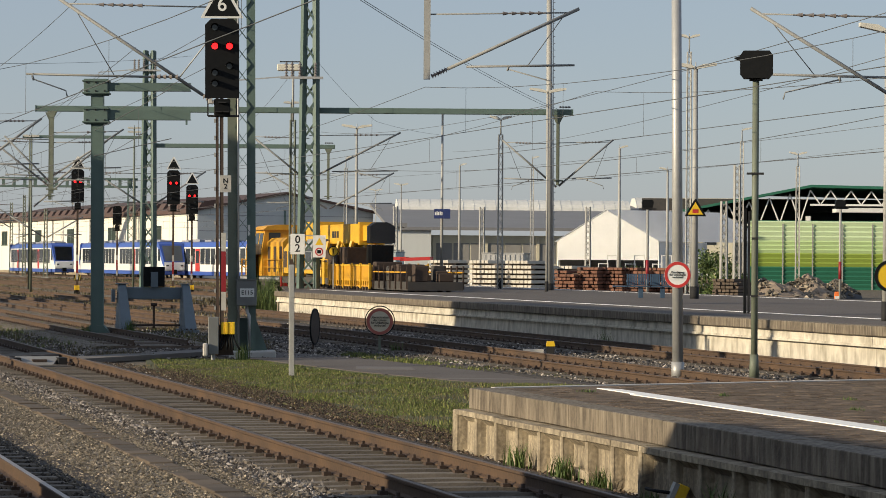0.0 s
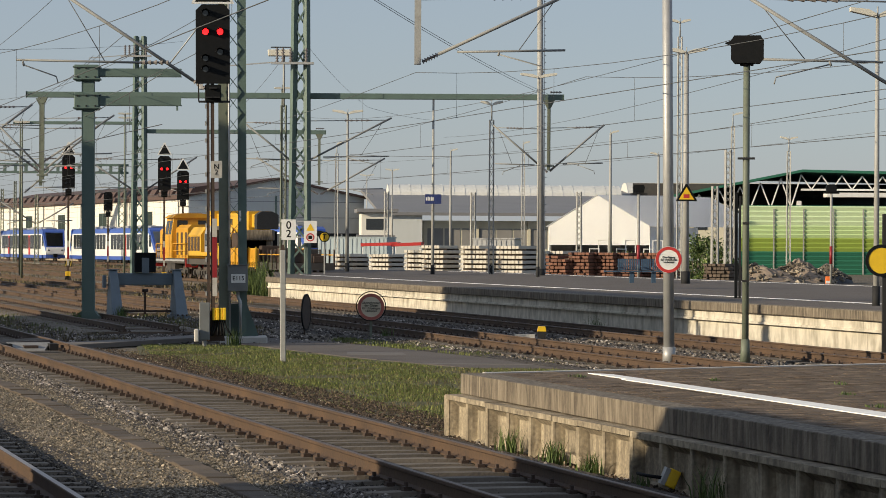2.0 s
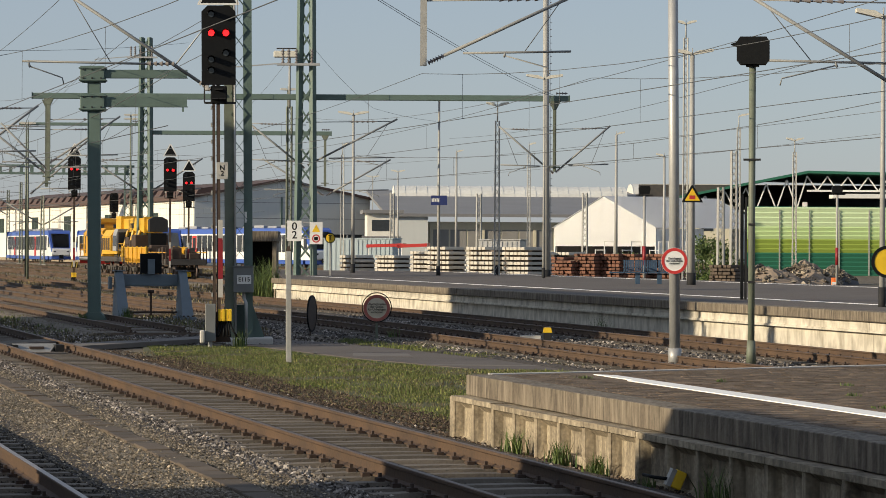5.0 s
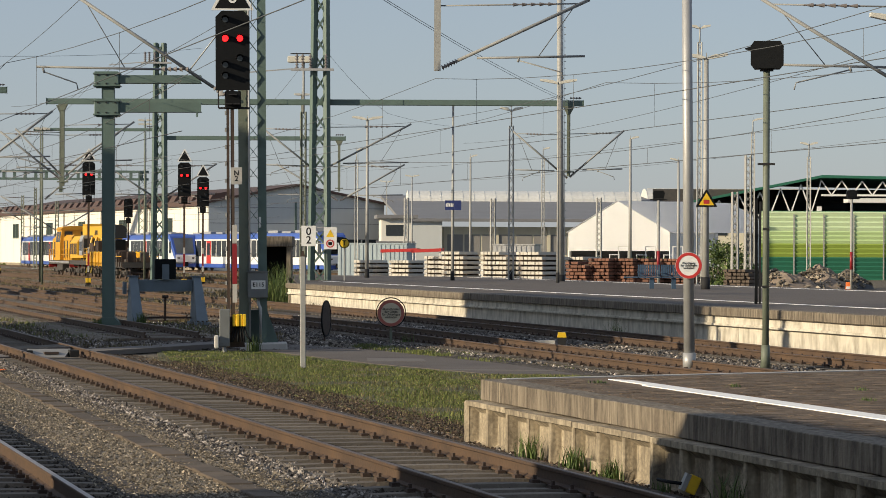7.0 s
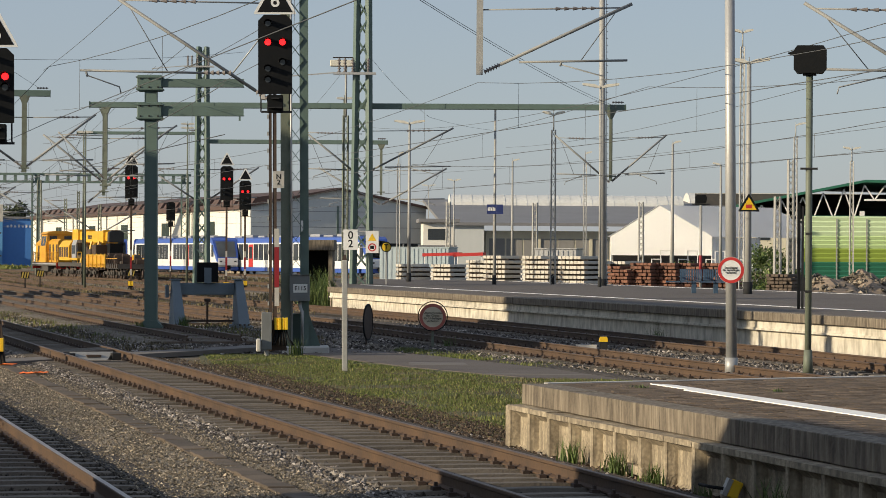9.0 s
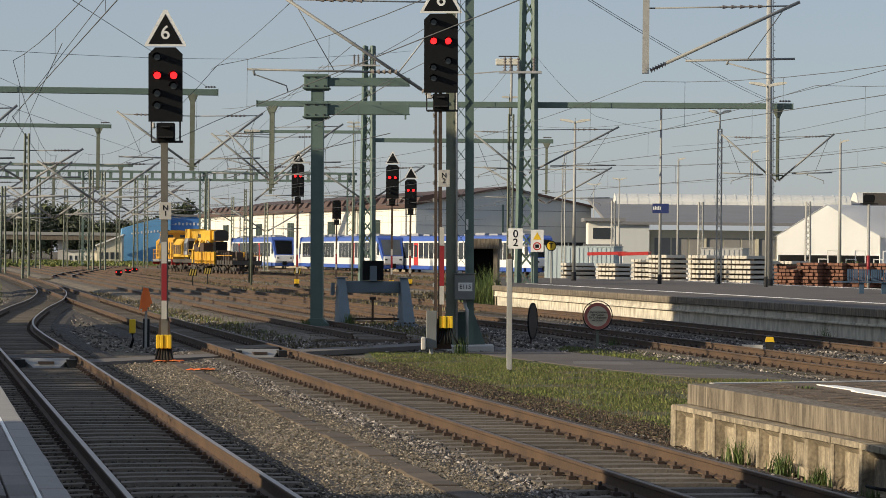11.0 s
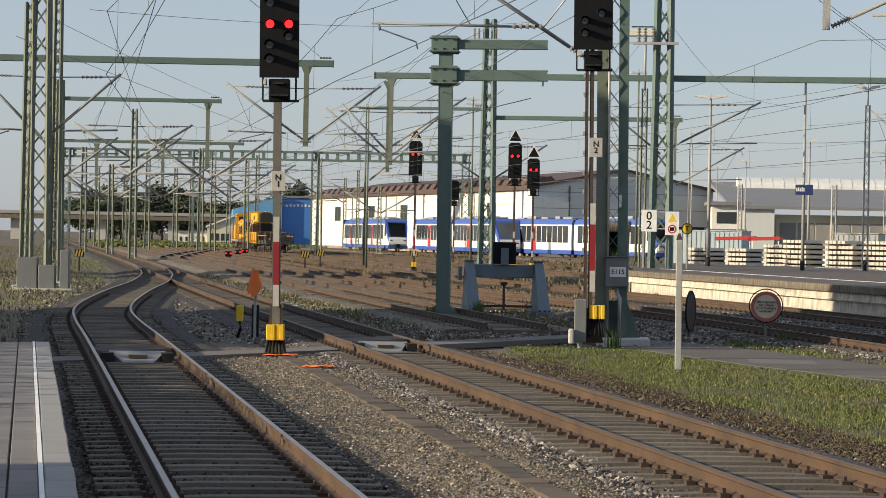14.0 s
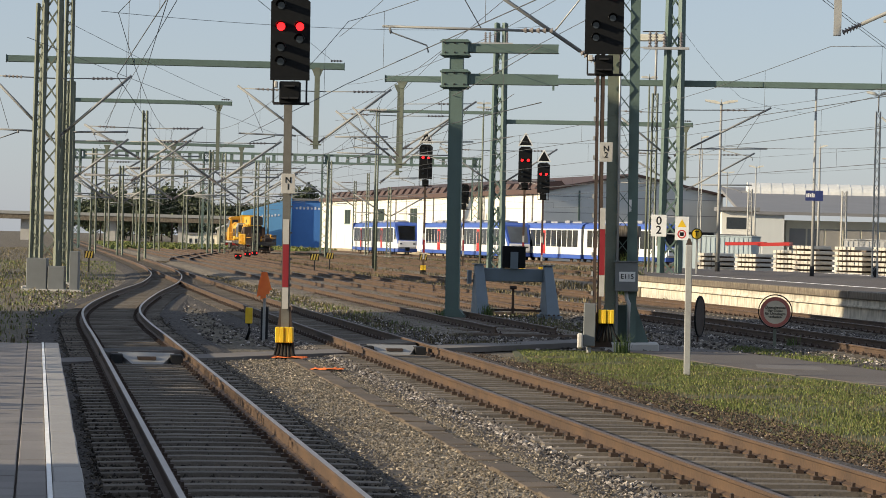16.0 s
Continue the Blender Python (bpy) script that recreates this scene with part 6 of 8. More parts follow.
def rail_crane():
    th = thing("rail_crane", (0, 0, 0), "yellow railway crane with a folded telescopic boom", "railway crane")
    part("frame", box(bmesh.new(), (-1.4, -10.2, 0.95), (1.4, 6.3, 1.3)), UNDER, th, "dark dirty frame")
    for y in (-4.1, 4.1):
        bogie(th, y, 0.47, 1.0), bogie(th, y * 0.45, 0.47, 0.5)
    up = part("upper_carriage", prism(bmesh.new(), [(-1.4, 1.5), (1.4, 1.5), (1.4, 2.8), (1.05, 3.3), (-1.05, 3.3), (-1.4, 2.8)], 1.2, 5.85), YELLOW, th, "yellow slewing engine house")
    for k in range(4):
        for s in (-1, 1):
            part("louvre", box(bmesh.new(), (s * 1.405 - 0.012, 1.6 + 1.1 * k, 1.8), (s * 1.405 + 0.012, 2.4 + 1.1 * k, 2.7)), RUST_DARK, up)
    part("slew_ring", tube(bmesh.new(), [(0, 0.5, 1.3), (0, 0.5, 1.52)], 1.2, 20), UNDER, th)
    part("platform", box(bmesh.new(), (-1.4, -2.6, 1.5), (1.4, 1.2, 1.72)), YELLOW, th)
    cb = part("operator_cab", prism(bmesh.new(), [(-1.45, 1.72), (-0.35, 1.72), (-0.35, 3.35), (-1.3, 3.35), (-1.45, 2.9)], -2.3, -0.4), GREY_ROOF, th, "grey operator's cab with large panes")
    part("window", box(bmesh.new(), (-1.47, -2.1, 2.1), (-1.451, -0.6, 2.85)), GLASS_DARK, cb)
    part("window", box(bmesh.new(), (-1.3, -2.315, 2.0), (-0.5, -2.301, 3.1)), GLASS_DARK, cb)
    bm = bmesh.new()
    prism(bm, [(-0.55, 3.1), (0.65, 3.1), (0.65, 4.1), (-0.55, 4.1)], -10.4, 2.6)
    boom = part("boom", bm, YELLOW, th, "yellow box-section boom")
    part("inner_boom", box(bmesh.new(), (-0.42, -12.2, 3.22), (0.52, -10.4, 4.0)), YELLOW, boom)
    part("boom_collar", box(bmesh.new(), (-0.62, -10.5, 3.02), (0.72, -10.1, 4.18)), YELLOW, boom)
    part("boom_root", prism(bmesh.new(), [(-0.75, 2.6), (0.85, 2.6), (0.85, 4.3), (-0.75, 4.3)], 0.2, 2.8), YELLOW, boom)
    for k, x in enumerate((-5.0, -4.4, -3.8)):
        part("marking", box(bmesh.new(), (-0.566, x, 3.4), (-0.551, x + 0.45, 3.75)), STRIPE, boom)
    part("boom_head", prism(bmesh.new(), [(-0.6, 3.1), (0.7, 3.1), (0.7, 3.95), (0.3, 4.15), (-0.3, 4.15), (-0.6, 3.95)], -13.0, -12.2), STRIPE, boom, "dark-striped boom head")
    part("winch", box(bmesh.new(), (-0.55, -13.1, 1.95), (0.6, -11.9, 3.0)), BLACK, boom, "black hanging hook block")
    for x in (-0.35, 0.45):
        part("lift_ram", tube(bmesh.new(), [(x, -1.2, 1.7), (x, -6.5, 3.25)], 0.19, 12), YELLOW, th, "yellow hydraulic ram")
    for s in (-1, 1):
        part("side_railing", rail_fence(bmesh.new(), s * 1.36, -6.1, -2.8, 1.3), YELLOW, th)
    for y0, y1, z1, w in ((-10.0, -8.2, 2.9, 1.2), (-8.1, -6.8, 2.5, 1.3), (-6.7, -5.0, 2.2, 1.25), (-4.9, -2.7, 2.75, 0.95)):
        part("hydraulic_pack", box(bmesh.new(), (-w, y0, 1.3), (w, y1, z1), bevel=0.06), RUST_DARK, th, "dark oily hydraulic machinery")
    for y in (-9.4, -6.2, -3.4):
        for s in (-1, 1):
            part("cradle_post", bar(bmesh.new(), (s * 1.2, y, 1.3), (s * 0.7, y + 0.3, 3.2), 0.16), YELLOW, th, "yellow boom cradle post")
    for s in (-1, 1):
        part("side_locker", box(bmesh.new(), (s * 1.33 - 0.07, -9.6, 1.3), (s * 1.33 + 0.07, -7.0, 1.95)), LOCO_YELLOW, th, "yellow tool locker")
        part("outrigger", box(bmesh.new(), (s * 1.32 - 0.12, -5.6, 0.95), (s * 1.32 + 0.12, -5.0, 2.1)), YELLOW, th)
    part("counterweight", box(bmesh.new(), (-1.35, 5.86, 1.5), (1.35, 6.3, 2.9)), STRIPE, th)
    return th


def side_wagon():
    th = thing("flat_wagon", (0, 0, 0), "yellow low-sided works wagon with rusty stains", "wagon", "works wagons")
    part("frame", box(bmesh.new(), (-1.35, -5.4, 0.85), (1.35, 5.4, 1.2)), UNDER, th)
    part("floor", box(bmesh.new(), (-1.4, -5.4, 1.2), (1.4, 5.4, 1.28)), RUST_DARK, th)
    for s in (-1, 1):
        for k in range(5):
            y = -5.35 + 2.15 * k
            board = part("side_board", box(bmesh.new(), (s * 1.42 - 0.05, y, 1.22), (s * 1.42 + 0.05, y + 2.06, 1.95)), LOCO_YELLOW, th, "yellow drop side")
            part("top_rail", box(bmesh.new(), (s * 1.44 - 0.07, y, 1.952), (s * 1.44 + 0.07, y + 2.06, 2.03)), YELLOW, board)
            part("bottom_rail", box(bmesh.new(), (s * 1.42 - 0.05, y, 0.92), (s * 1.42 + 0.05, y + 2.06, 1.0)), LOCO_YELLOW, board)
            for j in range(4):
                part("strut", box(bmesh.new(), (s * 1.42 - 0.05, y + 0.1 + 0.55 * j, 1.0), (s * 1.42 + 0.05, y + 0.32 + 0.55 * j, 1.219)), LOCO_YELLOW, board)
            part("stanchion", box(bmesh.new(), (s * 1.5 - 0.04, y - 0.06, 0.85), (s * 1.5 + 0.04, y + 0.06, 2.1)), YELLOW, th)
        for k in range(16):
            part("rope_hook", box(bmesh.new(), (s * 1.44 - 0.06, -5.2 + 0.68 * k, 0.72), (s * 1.44 + 0.06, -4.95 + 0.68 * k, 0.95)), RUST_DARK, th)
    rng = random.Random(8)
    for k in range(9):
        y = -5.0 + 1.1 * k
        bm = bmesh.new()
        box(bm, (-1.1, y, 1.28), (rng.uniform(0, 1.1), y + 0.8, rng.uniform(1.5, 2.2)), bevel=0.04)
        part("load", bm, LOCO_YELLOW if k % 3 else RUST_DARK, th, "yellow and rusty lifting gear")
    for y in (-3.6, 3.6):
        bogie(th, y, 0.46, 0.9)
    return th


def gear_wagon():
    th = thing("flat_wagon", (0, 0, 0), "dark flat wagon loaded with rusty lifting gear", "wagon", "works wagons")
    part("frame", box(bmesh.new(), (-1.35, -3.9, 0.85), (1.35, 3.9, 1.25)), UNDER, th)
    rng = random.Random(9)
    for k in range(20):
        y, x = -3.7 + 0.72 * (k // 2), -0.62 + 1.24 * (k % 2) + rng.uniform(-0.12, 0.12)
        w, l, h = rng.uniform(0.2, 0.55), rng.uniform(0.3, 0.66), rng.uniform(0.18, 0.85)
        bm = bmesh.new()
        box(bm, (x - w, y, 1.25), (x + w, y + l, 1.25 + h), bevel=0.04)
        part("load", bm, (RUST_DARK, LOCO_YELLOW, UNDER, RUST_DARK)[rng.randrange(4)], th, "rusty lifting gear")
    for s in (-1, 1):
        for k in range(7):
            part("stanchion", box(bmesh.new(), (s * 1.38 - 0.04, -3.85 + 1.27 * k, 0.9), (s * 1.38 + 0.04, -3.77 + 1.27 * k, 2.0)), RUST_DARK, th)
        part("rail", bar(bmesh.new(), (s * 1.38, -3.85, 1.7), (s * 1.38, 3.85, 1.7), 0.06), LOCO_YELLOW, th)
    for y in (-2.5, 2.5):
        bogie(th, y, 0.46, 0.9)
    return th


LOCO, CRANE, WAGON_A, WAGON_B = locomotive(), rail_crane(), side_wagon(), gear_wagon()


def shorten(vehicles, k):
    """Brings the vehicles to their true length."""
    done = set()

    def visit(ob):
        if ob.data and ob.data.name not in done:
            done.add(ob.data.name)
            for v in ob.data.vertices:
                v.co.y *= k
        for ch in ob.children:
            ch.location.y *= k
            visit(ch)

    for th in vehicles:
        visit(th)


shorten((LOCO, CRANE, WAGON_A, WAGON_B), 0.78)


# ---- buildings ----
def gable_hall(name, at, head, length, width, eave, ridge, wall, gable, roof, label, over=0.4):
    """Its ridge runs along local y; the near gable stands at y = 0."""
    th = thing(name, at, label, "building", head=head)
    for x in (0.0, width - 0.3):
        part("wall", box(bmesh.new(), (x, 0.3, 0), (x + 0.3, length - 0.3, eave)), wall, th)
    for y in (0.0, length - 0.3):
        part("gable_wall", prism(bmesh.new(), [(0, 0), (width, 0), (width, eave), (width / 2, ridge), (0, eave)], y, y + 0.3), gable, th)
    for a, b in (((-over, eave - 0.1), (width / 2, ridge + 0.02)), ((width / 2, ridge + 0.02), (width + over, eave - 0.1))):
        bm = bmesh.new()
        prism(bm, [a, b, (b[0], b[1] + 0.3), (a[0], a[1] + 0.3)], -over, length + over)
        part("roof", bm, roof, th)
    return th


def white_hall():
    th = gable_hall("white_hall", (62.3, 324, -0.1), -6.3, 126, 23.7, 8.6, 10.8, WALL_WHITE, WALL_GREY, ROOF_BROWN, "long white industrial hall with grey gable and brown roof edge")
    for y in (16, 38.5, 61.5, 81.5, 104.5):
        w = part("window", box(bmesh.new(), (-0.04, y, 4.6), (-0.002, y + 4.0, 6.8)), WINDOW_DARK, th, "dark square window")
        part("window_frame", box(bmesh.new(), (-0.06, y - 0.12, 4.45), (-0.042, y + 4.12, 4.6)), GREEN, w)
        part("mullion", box(bmesh.new(), (-0.06, y + 1.95, 4.6), (-0.042, y + 2.05, 6.8)), GREEN, w)
    for y in (4, 28, 52, 74, 96, 118):
        part("downpipe", tube(bmesh.new(), [(-0.12, y, 0), (-0.12, y, 8.5)], 0.09, 6), ROOF_GREY, th)
    for k in range(21):
        part("panel_joint", box(bmesh.new(), (-0.012, 6 * k + 0.3, 0.5), (-0.003, 6 * k + 0.36, 8.5)), WALL_CREAM, th)
    part("plinth", box(bmesh.new(), (-0.06, 0.3, 0), (-0.013, 125.7, 0.5)), CONCRETE, th)
    part("eave_trim", box(bmesh.new(), (-0.46, -0.3, 8.25), (-0.401, 126.3, 8.85)), ROOF_BROWN, th, "brown eave trim")
    for k in range(31):
        bm = bmesh.new()
        prism(bm, [(0.3, 8.85), (3.2, 9.4), (2.6, 10.0), (0.9, 9.75)], 4.0 * k + 0.8, 4.0 * k + 3.2)
        part("roof_dome", bm, ROOF_BROWN, th, "brown roof light along the eave")
    for z in (2.0, 4.0, 6.0, 8.0):
        part("cladding_joint", box(bmesh.new(), (0.2, -0.012, z), (23.5, -0.003, z + 0.06)), ROOF_GREY, th)
    for x in (4.6, 11.5):
        part("downpipe", box(bmesh.new(), (x, -0.12, 0), (x + 0.22, -0.013, 8.8)), GREEN, th)
    part("loading_door", box(bmesh.new(), (16.5, -0.03, 0.4), (22.6, -0.013, 4.0)), GLASS_DARK, th, "dark loading doors")
    for x in (18.5, 20.5):
        part("door_post", box(bmesh.new(), (x, -0.05, 0.4), (x + 0.2, -0.031, 4.0)), WALL_GREY, th)


white_hall()


def long_hall():
    th = thing("factory_hall", (78.91, 289.49, -0.1), "long grey factory hall with window band and arched skylights", "building", head=12)
    part("wall", box(bmesh.new(), (4, 0, 0), (150, 0.4, 5.4)), WALL_CREAM, th, "cream wall")
    part("wall_grey", box(bmesh.new(), (0, -1.5, 0), (3.9, 0.4, 6.2)), WALL_GREY, th)
    for k in range(36):
        part("window", box(bmesh.new(), (4.6 + 2.0 * k, -0.05, 2.2), (6.4 + 2.0 * k, -0.003, 4.5)), DUSTY, th, "grey factory window")
    for k in range(13):
        part("pier", box(bmesh.new(), (4.2 + 6.0 * k, -0.2, 0), (4.55 + 6.0 * k, -0.051, 5.4)), WALL_CREAM, th)
    bm = bmesh.new()
    v = [bm.verts.new(p) for p in ((-1, -2, 6.3), (150, -2, 6.3), (150, 46, 10.0), (-1, 46, 10.0), (-1, -2, 5.95), (150, -2, 5.95), (150, 46, 9.6), (-1, 46, 9.6))]
    for f in ((0, 1, 2, 3), (4, 7, 6, 5), (0, 4, 5, 1), (1, 5, 6, 2), (2, 6, 7, 3), (3, 7, 4, 0)):
        bm.faces.new([v[i] for i in f])
    bmesh.ops.recalc_face_normals(bm, faces=bm.faces[:])
    part("roof", bm, ROOF_GREY, th, "pale grey sheet roof")
    skl = material("skylight_sheet", (0.74, 0.73, 0.68), 0.5, second=(0.45, 0.45, 0.42), scale=0.3, fine=3)
    for x0, x1, y, z in ((2, 32, 36, 8.9), (34, 62, 44, 9.5)):
        bm = bmesh.new()
        pts = [(math.cos(math.pi * k / 10) * 3.2, math.sin(math.pi * k / 10) * 1.5) for k in range(11)]
        a = [bm.verts.new((x0, y + p, z + q)) for p, q in pts]
        b = [bm.verts.new((x1, y + p, z + q)) for p, q in pts]
        bm.faces.new(a), bm.faces.new(b[::-1])
        for i in range(10):
            bm.faces.new((a[i], b[i], b[i + 1], a[i + 1]))
        bmesh.ops.recalc_face_normals(bm, faces=bm.faces[:])
        part("skylight", bm, skl, th, "arched pale skylight")
        bm = bmesh.new()
        n = int((x1 - x0) / 1.4)
        for k in range(n + 1):
            x = x0 + 1.4 * k
            for (p, q), (p2, q2) in zip(pts, pts[1:]):
                bar(bm, (x, y + p * 1.01, z + q * 1.02), (x, y + p2 * 1.01, z + q2 * 1.02), 0.025)
        tagged(part("skylight_rib", bm, WALL_GREY, th), kind="stuff")
    ho = thing("gate_house", (72.23, 275.81, -0.1), "small cream house with a flat dark roof", "building", head=12)
    part("wall", box(bmesh.new(), (0, 0, 0), (3.4, 6, 6.1)), WALL_WHITE, ho)
    part("roof", box(bmesh.new(), (-0.5, -0.6, 6.1), (4.0, 6.5, 6.5)), ROOF_GREY, ho)
    for z in (0.9, 4.2):
        part("window", box(bmesh.new(), (0.5, -0.06, z), (2.6, -0.003, z + 1.2)), GLASS_DARK, ho)
    part("canopy", box(bmesh.new(), (-0.6, -1.4, 3.3), (3.6, -0.065, 3.6)), ROOF_GREY, ho)


long_hall()


def tent():
    th = thing("storage_tent", (86.0, 252.7, -0.2), "white pitched storage tent with open ends", "tent", head=-25)
    canvas = material("white_canvas", (0.90, 0.90, 0.89), 0.6, second=(0.84, 0.84, 0.84), scale=0.4, fine=4, bump=0.1)
    nt = canvas.node_tree
    tr, mx = nt.nodes.new("ShaderNodeBsdfTranslucent"), nt.nodes.new("ShaderNodeMixShader")
    tr.inputs[0].default_value, mx.inputs[0].default_value = (0.95, 0.95, 0.95, 1), 0.3
    nt.links.new(nt.nodes["Principled BSDF"].outputs[0], mx.inputs[1]), nt.links.new(tr.outputs[0], mx.inputs[2])
    nt.links.new(mx.outputs[0], nt.nodes["Material Output"].inputs[0])
    w, ln, e, r = 14.3, 16.4, 4.72, 7.77
    # ridge along local x; gable at x = 0
    for s in (0, 1):
        bm = bmesh.new()
        x = s * ln
        v = [bm.verts.new(p) for p in ((x, 0, e - 2.0 * (1 - s)), (x, -w, e - 2.0 * (1 - s)), (x, -w, e), (x, -w / 2, r), (x, 0, e))]
        bm.faces.new(v)
        bmesh.ops.solidify(bm, geom=bm.faces[:], thickness=0.06)
        part("gable", bm, canvas, th)
    for y0, y1, z0, z1 in ((-w - 0.3, -w / 2, e - 0.15, r), (-w / 2, 0.3, r, e - 0.15)):
        bm = bmesh.new()
        bm.faces.new([bm.verts.new(p) for p in ((-0.2, y0, z0), (ln + 0.2, y0, z0), (ln + 0.2, y1, z1), (-0.2, y1, z1))])
        bmesh.ops.solidify(bm, geom=bm.faces[:], thickness=0.06)
        part("roof", bm, canvas, th)
    part("side_wall", box(bmesh.new(), (0.1, -w + 0.05, 1.2), (7, -w + 0.12, e - 0.2)), canvas, th)
    for k in range(6):
        part("post", box(bmesh.new(), (3.2 * k, -w - 0.05, 0), (3.2 * k + 0.15, -w + 0.045, e - 0.1)), WHITE, th)
        part("post", box(bmesh.new(), (3.2 * k, -0.1, 0), (3.2 * k + 0.15, 0.05, e - 0.1)), WHITE, th)
    # Dark sheet added for the shade under the open tent.
    part("back_sheet", box(bmesh.new(), (0.2, -0.2, 0), (ln, -0.12, 3.9)), UNDER, th)


tent()


def green_works():
    """Striped green wall with the open steel hall behind it."""
    th = thing("noise_wall", (94.41, 222.46, -0.35), "corrugated wall striped in light, olive and dark green", "wall", head=H55)
    bands = ((4.75, 6.55, (0.58, 0.71, 0.43)), (3.6, 4.75, (0.50, 0.65, 0.31)), (2.35, 3.6, (0.27, 0.36, 0.06)), (0.0, 2.35, (0.025, 0.15, 0.09)))
    mats = [material("green_band", c, 0.55, second=tuple(v * 0.85 for v in c), scale=0.3, fine=3) for _, _, c in bands]
    for (z0, z1, _), m in zip(bands, mats):
        n = max(1, round((z1 - z0) / 0.42))
        for k in range(n):
            a, b = z0 + (z1 - z0) * k / n, z0 + (z1 - z0) * (k + 1) / n
            bm = bmesh.new()
            v = [bm.verts.new(p) for p in ((0, 0, a), (32, 0, a), (32, -0.1, a + (b - a) * 0.75), (0, -0.1, a + (b - a) * 0.75), (32, 0, b), (0, 0, b), (0, 0.3, a), (0, 0.3, b))]
            bm.faces.new((v[0], v[1], v[2], v[3])), bm.faces.new((v[3], v[2], v[4], v[5])), bm.faces.new((v[0], v[3], v[5], v[7], v[6]))
            part("panel", bm, m, th)
    part("backing", box(bmesh.new(), (0.01, 0.02, 0), (32, 0.28, 6.6)), mats[3], th)
    for k in range(12):
        part("post", box(bmesh.new(), (0.2 + 2.75 * k, -0.16, 0), (0.32 + 2.75 * k, -0.102, 6.3)), GREY_POLE, th)
    hl = thing("open_hall", (108.87, 280.74, -0.2), "open steel hall with green roof edge and white trusses", "building", head=H55)
    fascia = material("green_fascia", (0.03, 0.16, 0.10), 0.5)
    for (xa, za), (xb, zb) in (((0, 8.3), (16.5, 11.6)), ((16.5, 11.6), (40, 11.2))):
        bm = bmesh.new()
        prism(bm, [(xa, za - 0.3), (xb, zb - 0.3), (xb, zb), (xa, za)], -0.5, 40)
        part("roof", bm, fascia, hl, "dark green roof with deep fascia")
        bm = bmesh.new()
        n = max(2, int((xb - xa) / 2.2))
        low = lambda x: (za if xa else za) * 0 + min(za, zb) - 1.9 + (0.06 * (x - xa) if zb > za else 0)
        for k in range(n):
            x0, x1 = xa + (xb - xa) * k / n, xa + (xb - xa) * (k + 1) / n
            t0, t1 = za + (zb - za) * k / n - 0.6, za + (zb - za) * (k + 1) / n - 0.6
            bar(bm, (x0, 0.5, t0), ((x0 + x1) / 2, 0.5, low(x0)), 0.14), bar(bm, ((x0 + x1) / 2, 0.5, low(x0)), (x1, 0.5, t1), 0.14)
        bar(bm, (xa, 0.5, low(xa)), (xb, 0.5, low(xb)), 0.22)
        part("truss", bm, WHITE, hl, "white steel truss")
    for x in (0.5, 16, 30, 39):
        part("column", box(bmesh.new(), (x, 0.2, 0), (x + 0.5, 0.7, 8)), WHITE, hl)
    # Near-black wall: the shade inside the open hall is put into its colour.
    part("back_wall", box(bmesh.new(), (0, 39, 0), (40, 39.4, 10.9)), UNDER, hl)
    part("cream_wall", box(bmesh.new(), (-0.2, -0.2, 0), (7.5, 0.15, 7.6)), WALL_CREAM, hl, "cream end wall")
    part("window", box(bmesh.new(), (4.2, -0.26, 4.6), (5.6, -0.205, 7.0)), GLASS_DARK, hl)
    part("side_roof", box(bmesh.new(), (19, -3, 8.4), (40, 0.1, 8.9)), WHITE, hl)
    bx = thing("factory_hall", (133.14, 357.00, -0.2), "distant grey hall with a pale arched roof light", "building", head=H55)
    part("wall", box(bmesh.new(), (0, 0, 0), (60, 20, 9.6)), WALL_GREY, bx)
    bm = bmesh.new()
    pts = [(math.cos(math.pi * k / 10) * 5, math.sin(math.pi * k / 10) * 2.6) for k in range(11)]
    a = [bm.verts.new((1, 8 + p, 9.6 + q)) for p, q in pts]
    b = [bm.verts.new((26, 8 + p, 9.6 + q)) for p, q in pts]
    bm.faces.new(a), bm.faces.new(b[::-1])
    for i in range(10):
        bm.faces.new((a[i], b[i], b[i + 1], a[i + 1]))
    bmesh.ops.recalc_face_normals(bm, faces=bm.faces[:])
    part("skylight", bm, WALL_CREAM, bx, "arched pale skylight")


green_works()


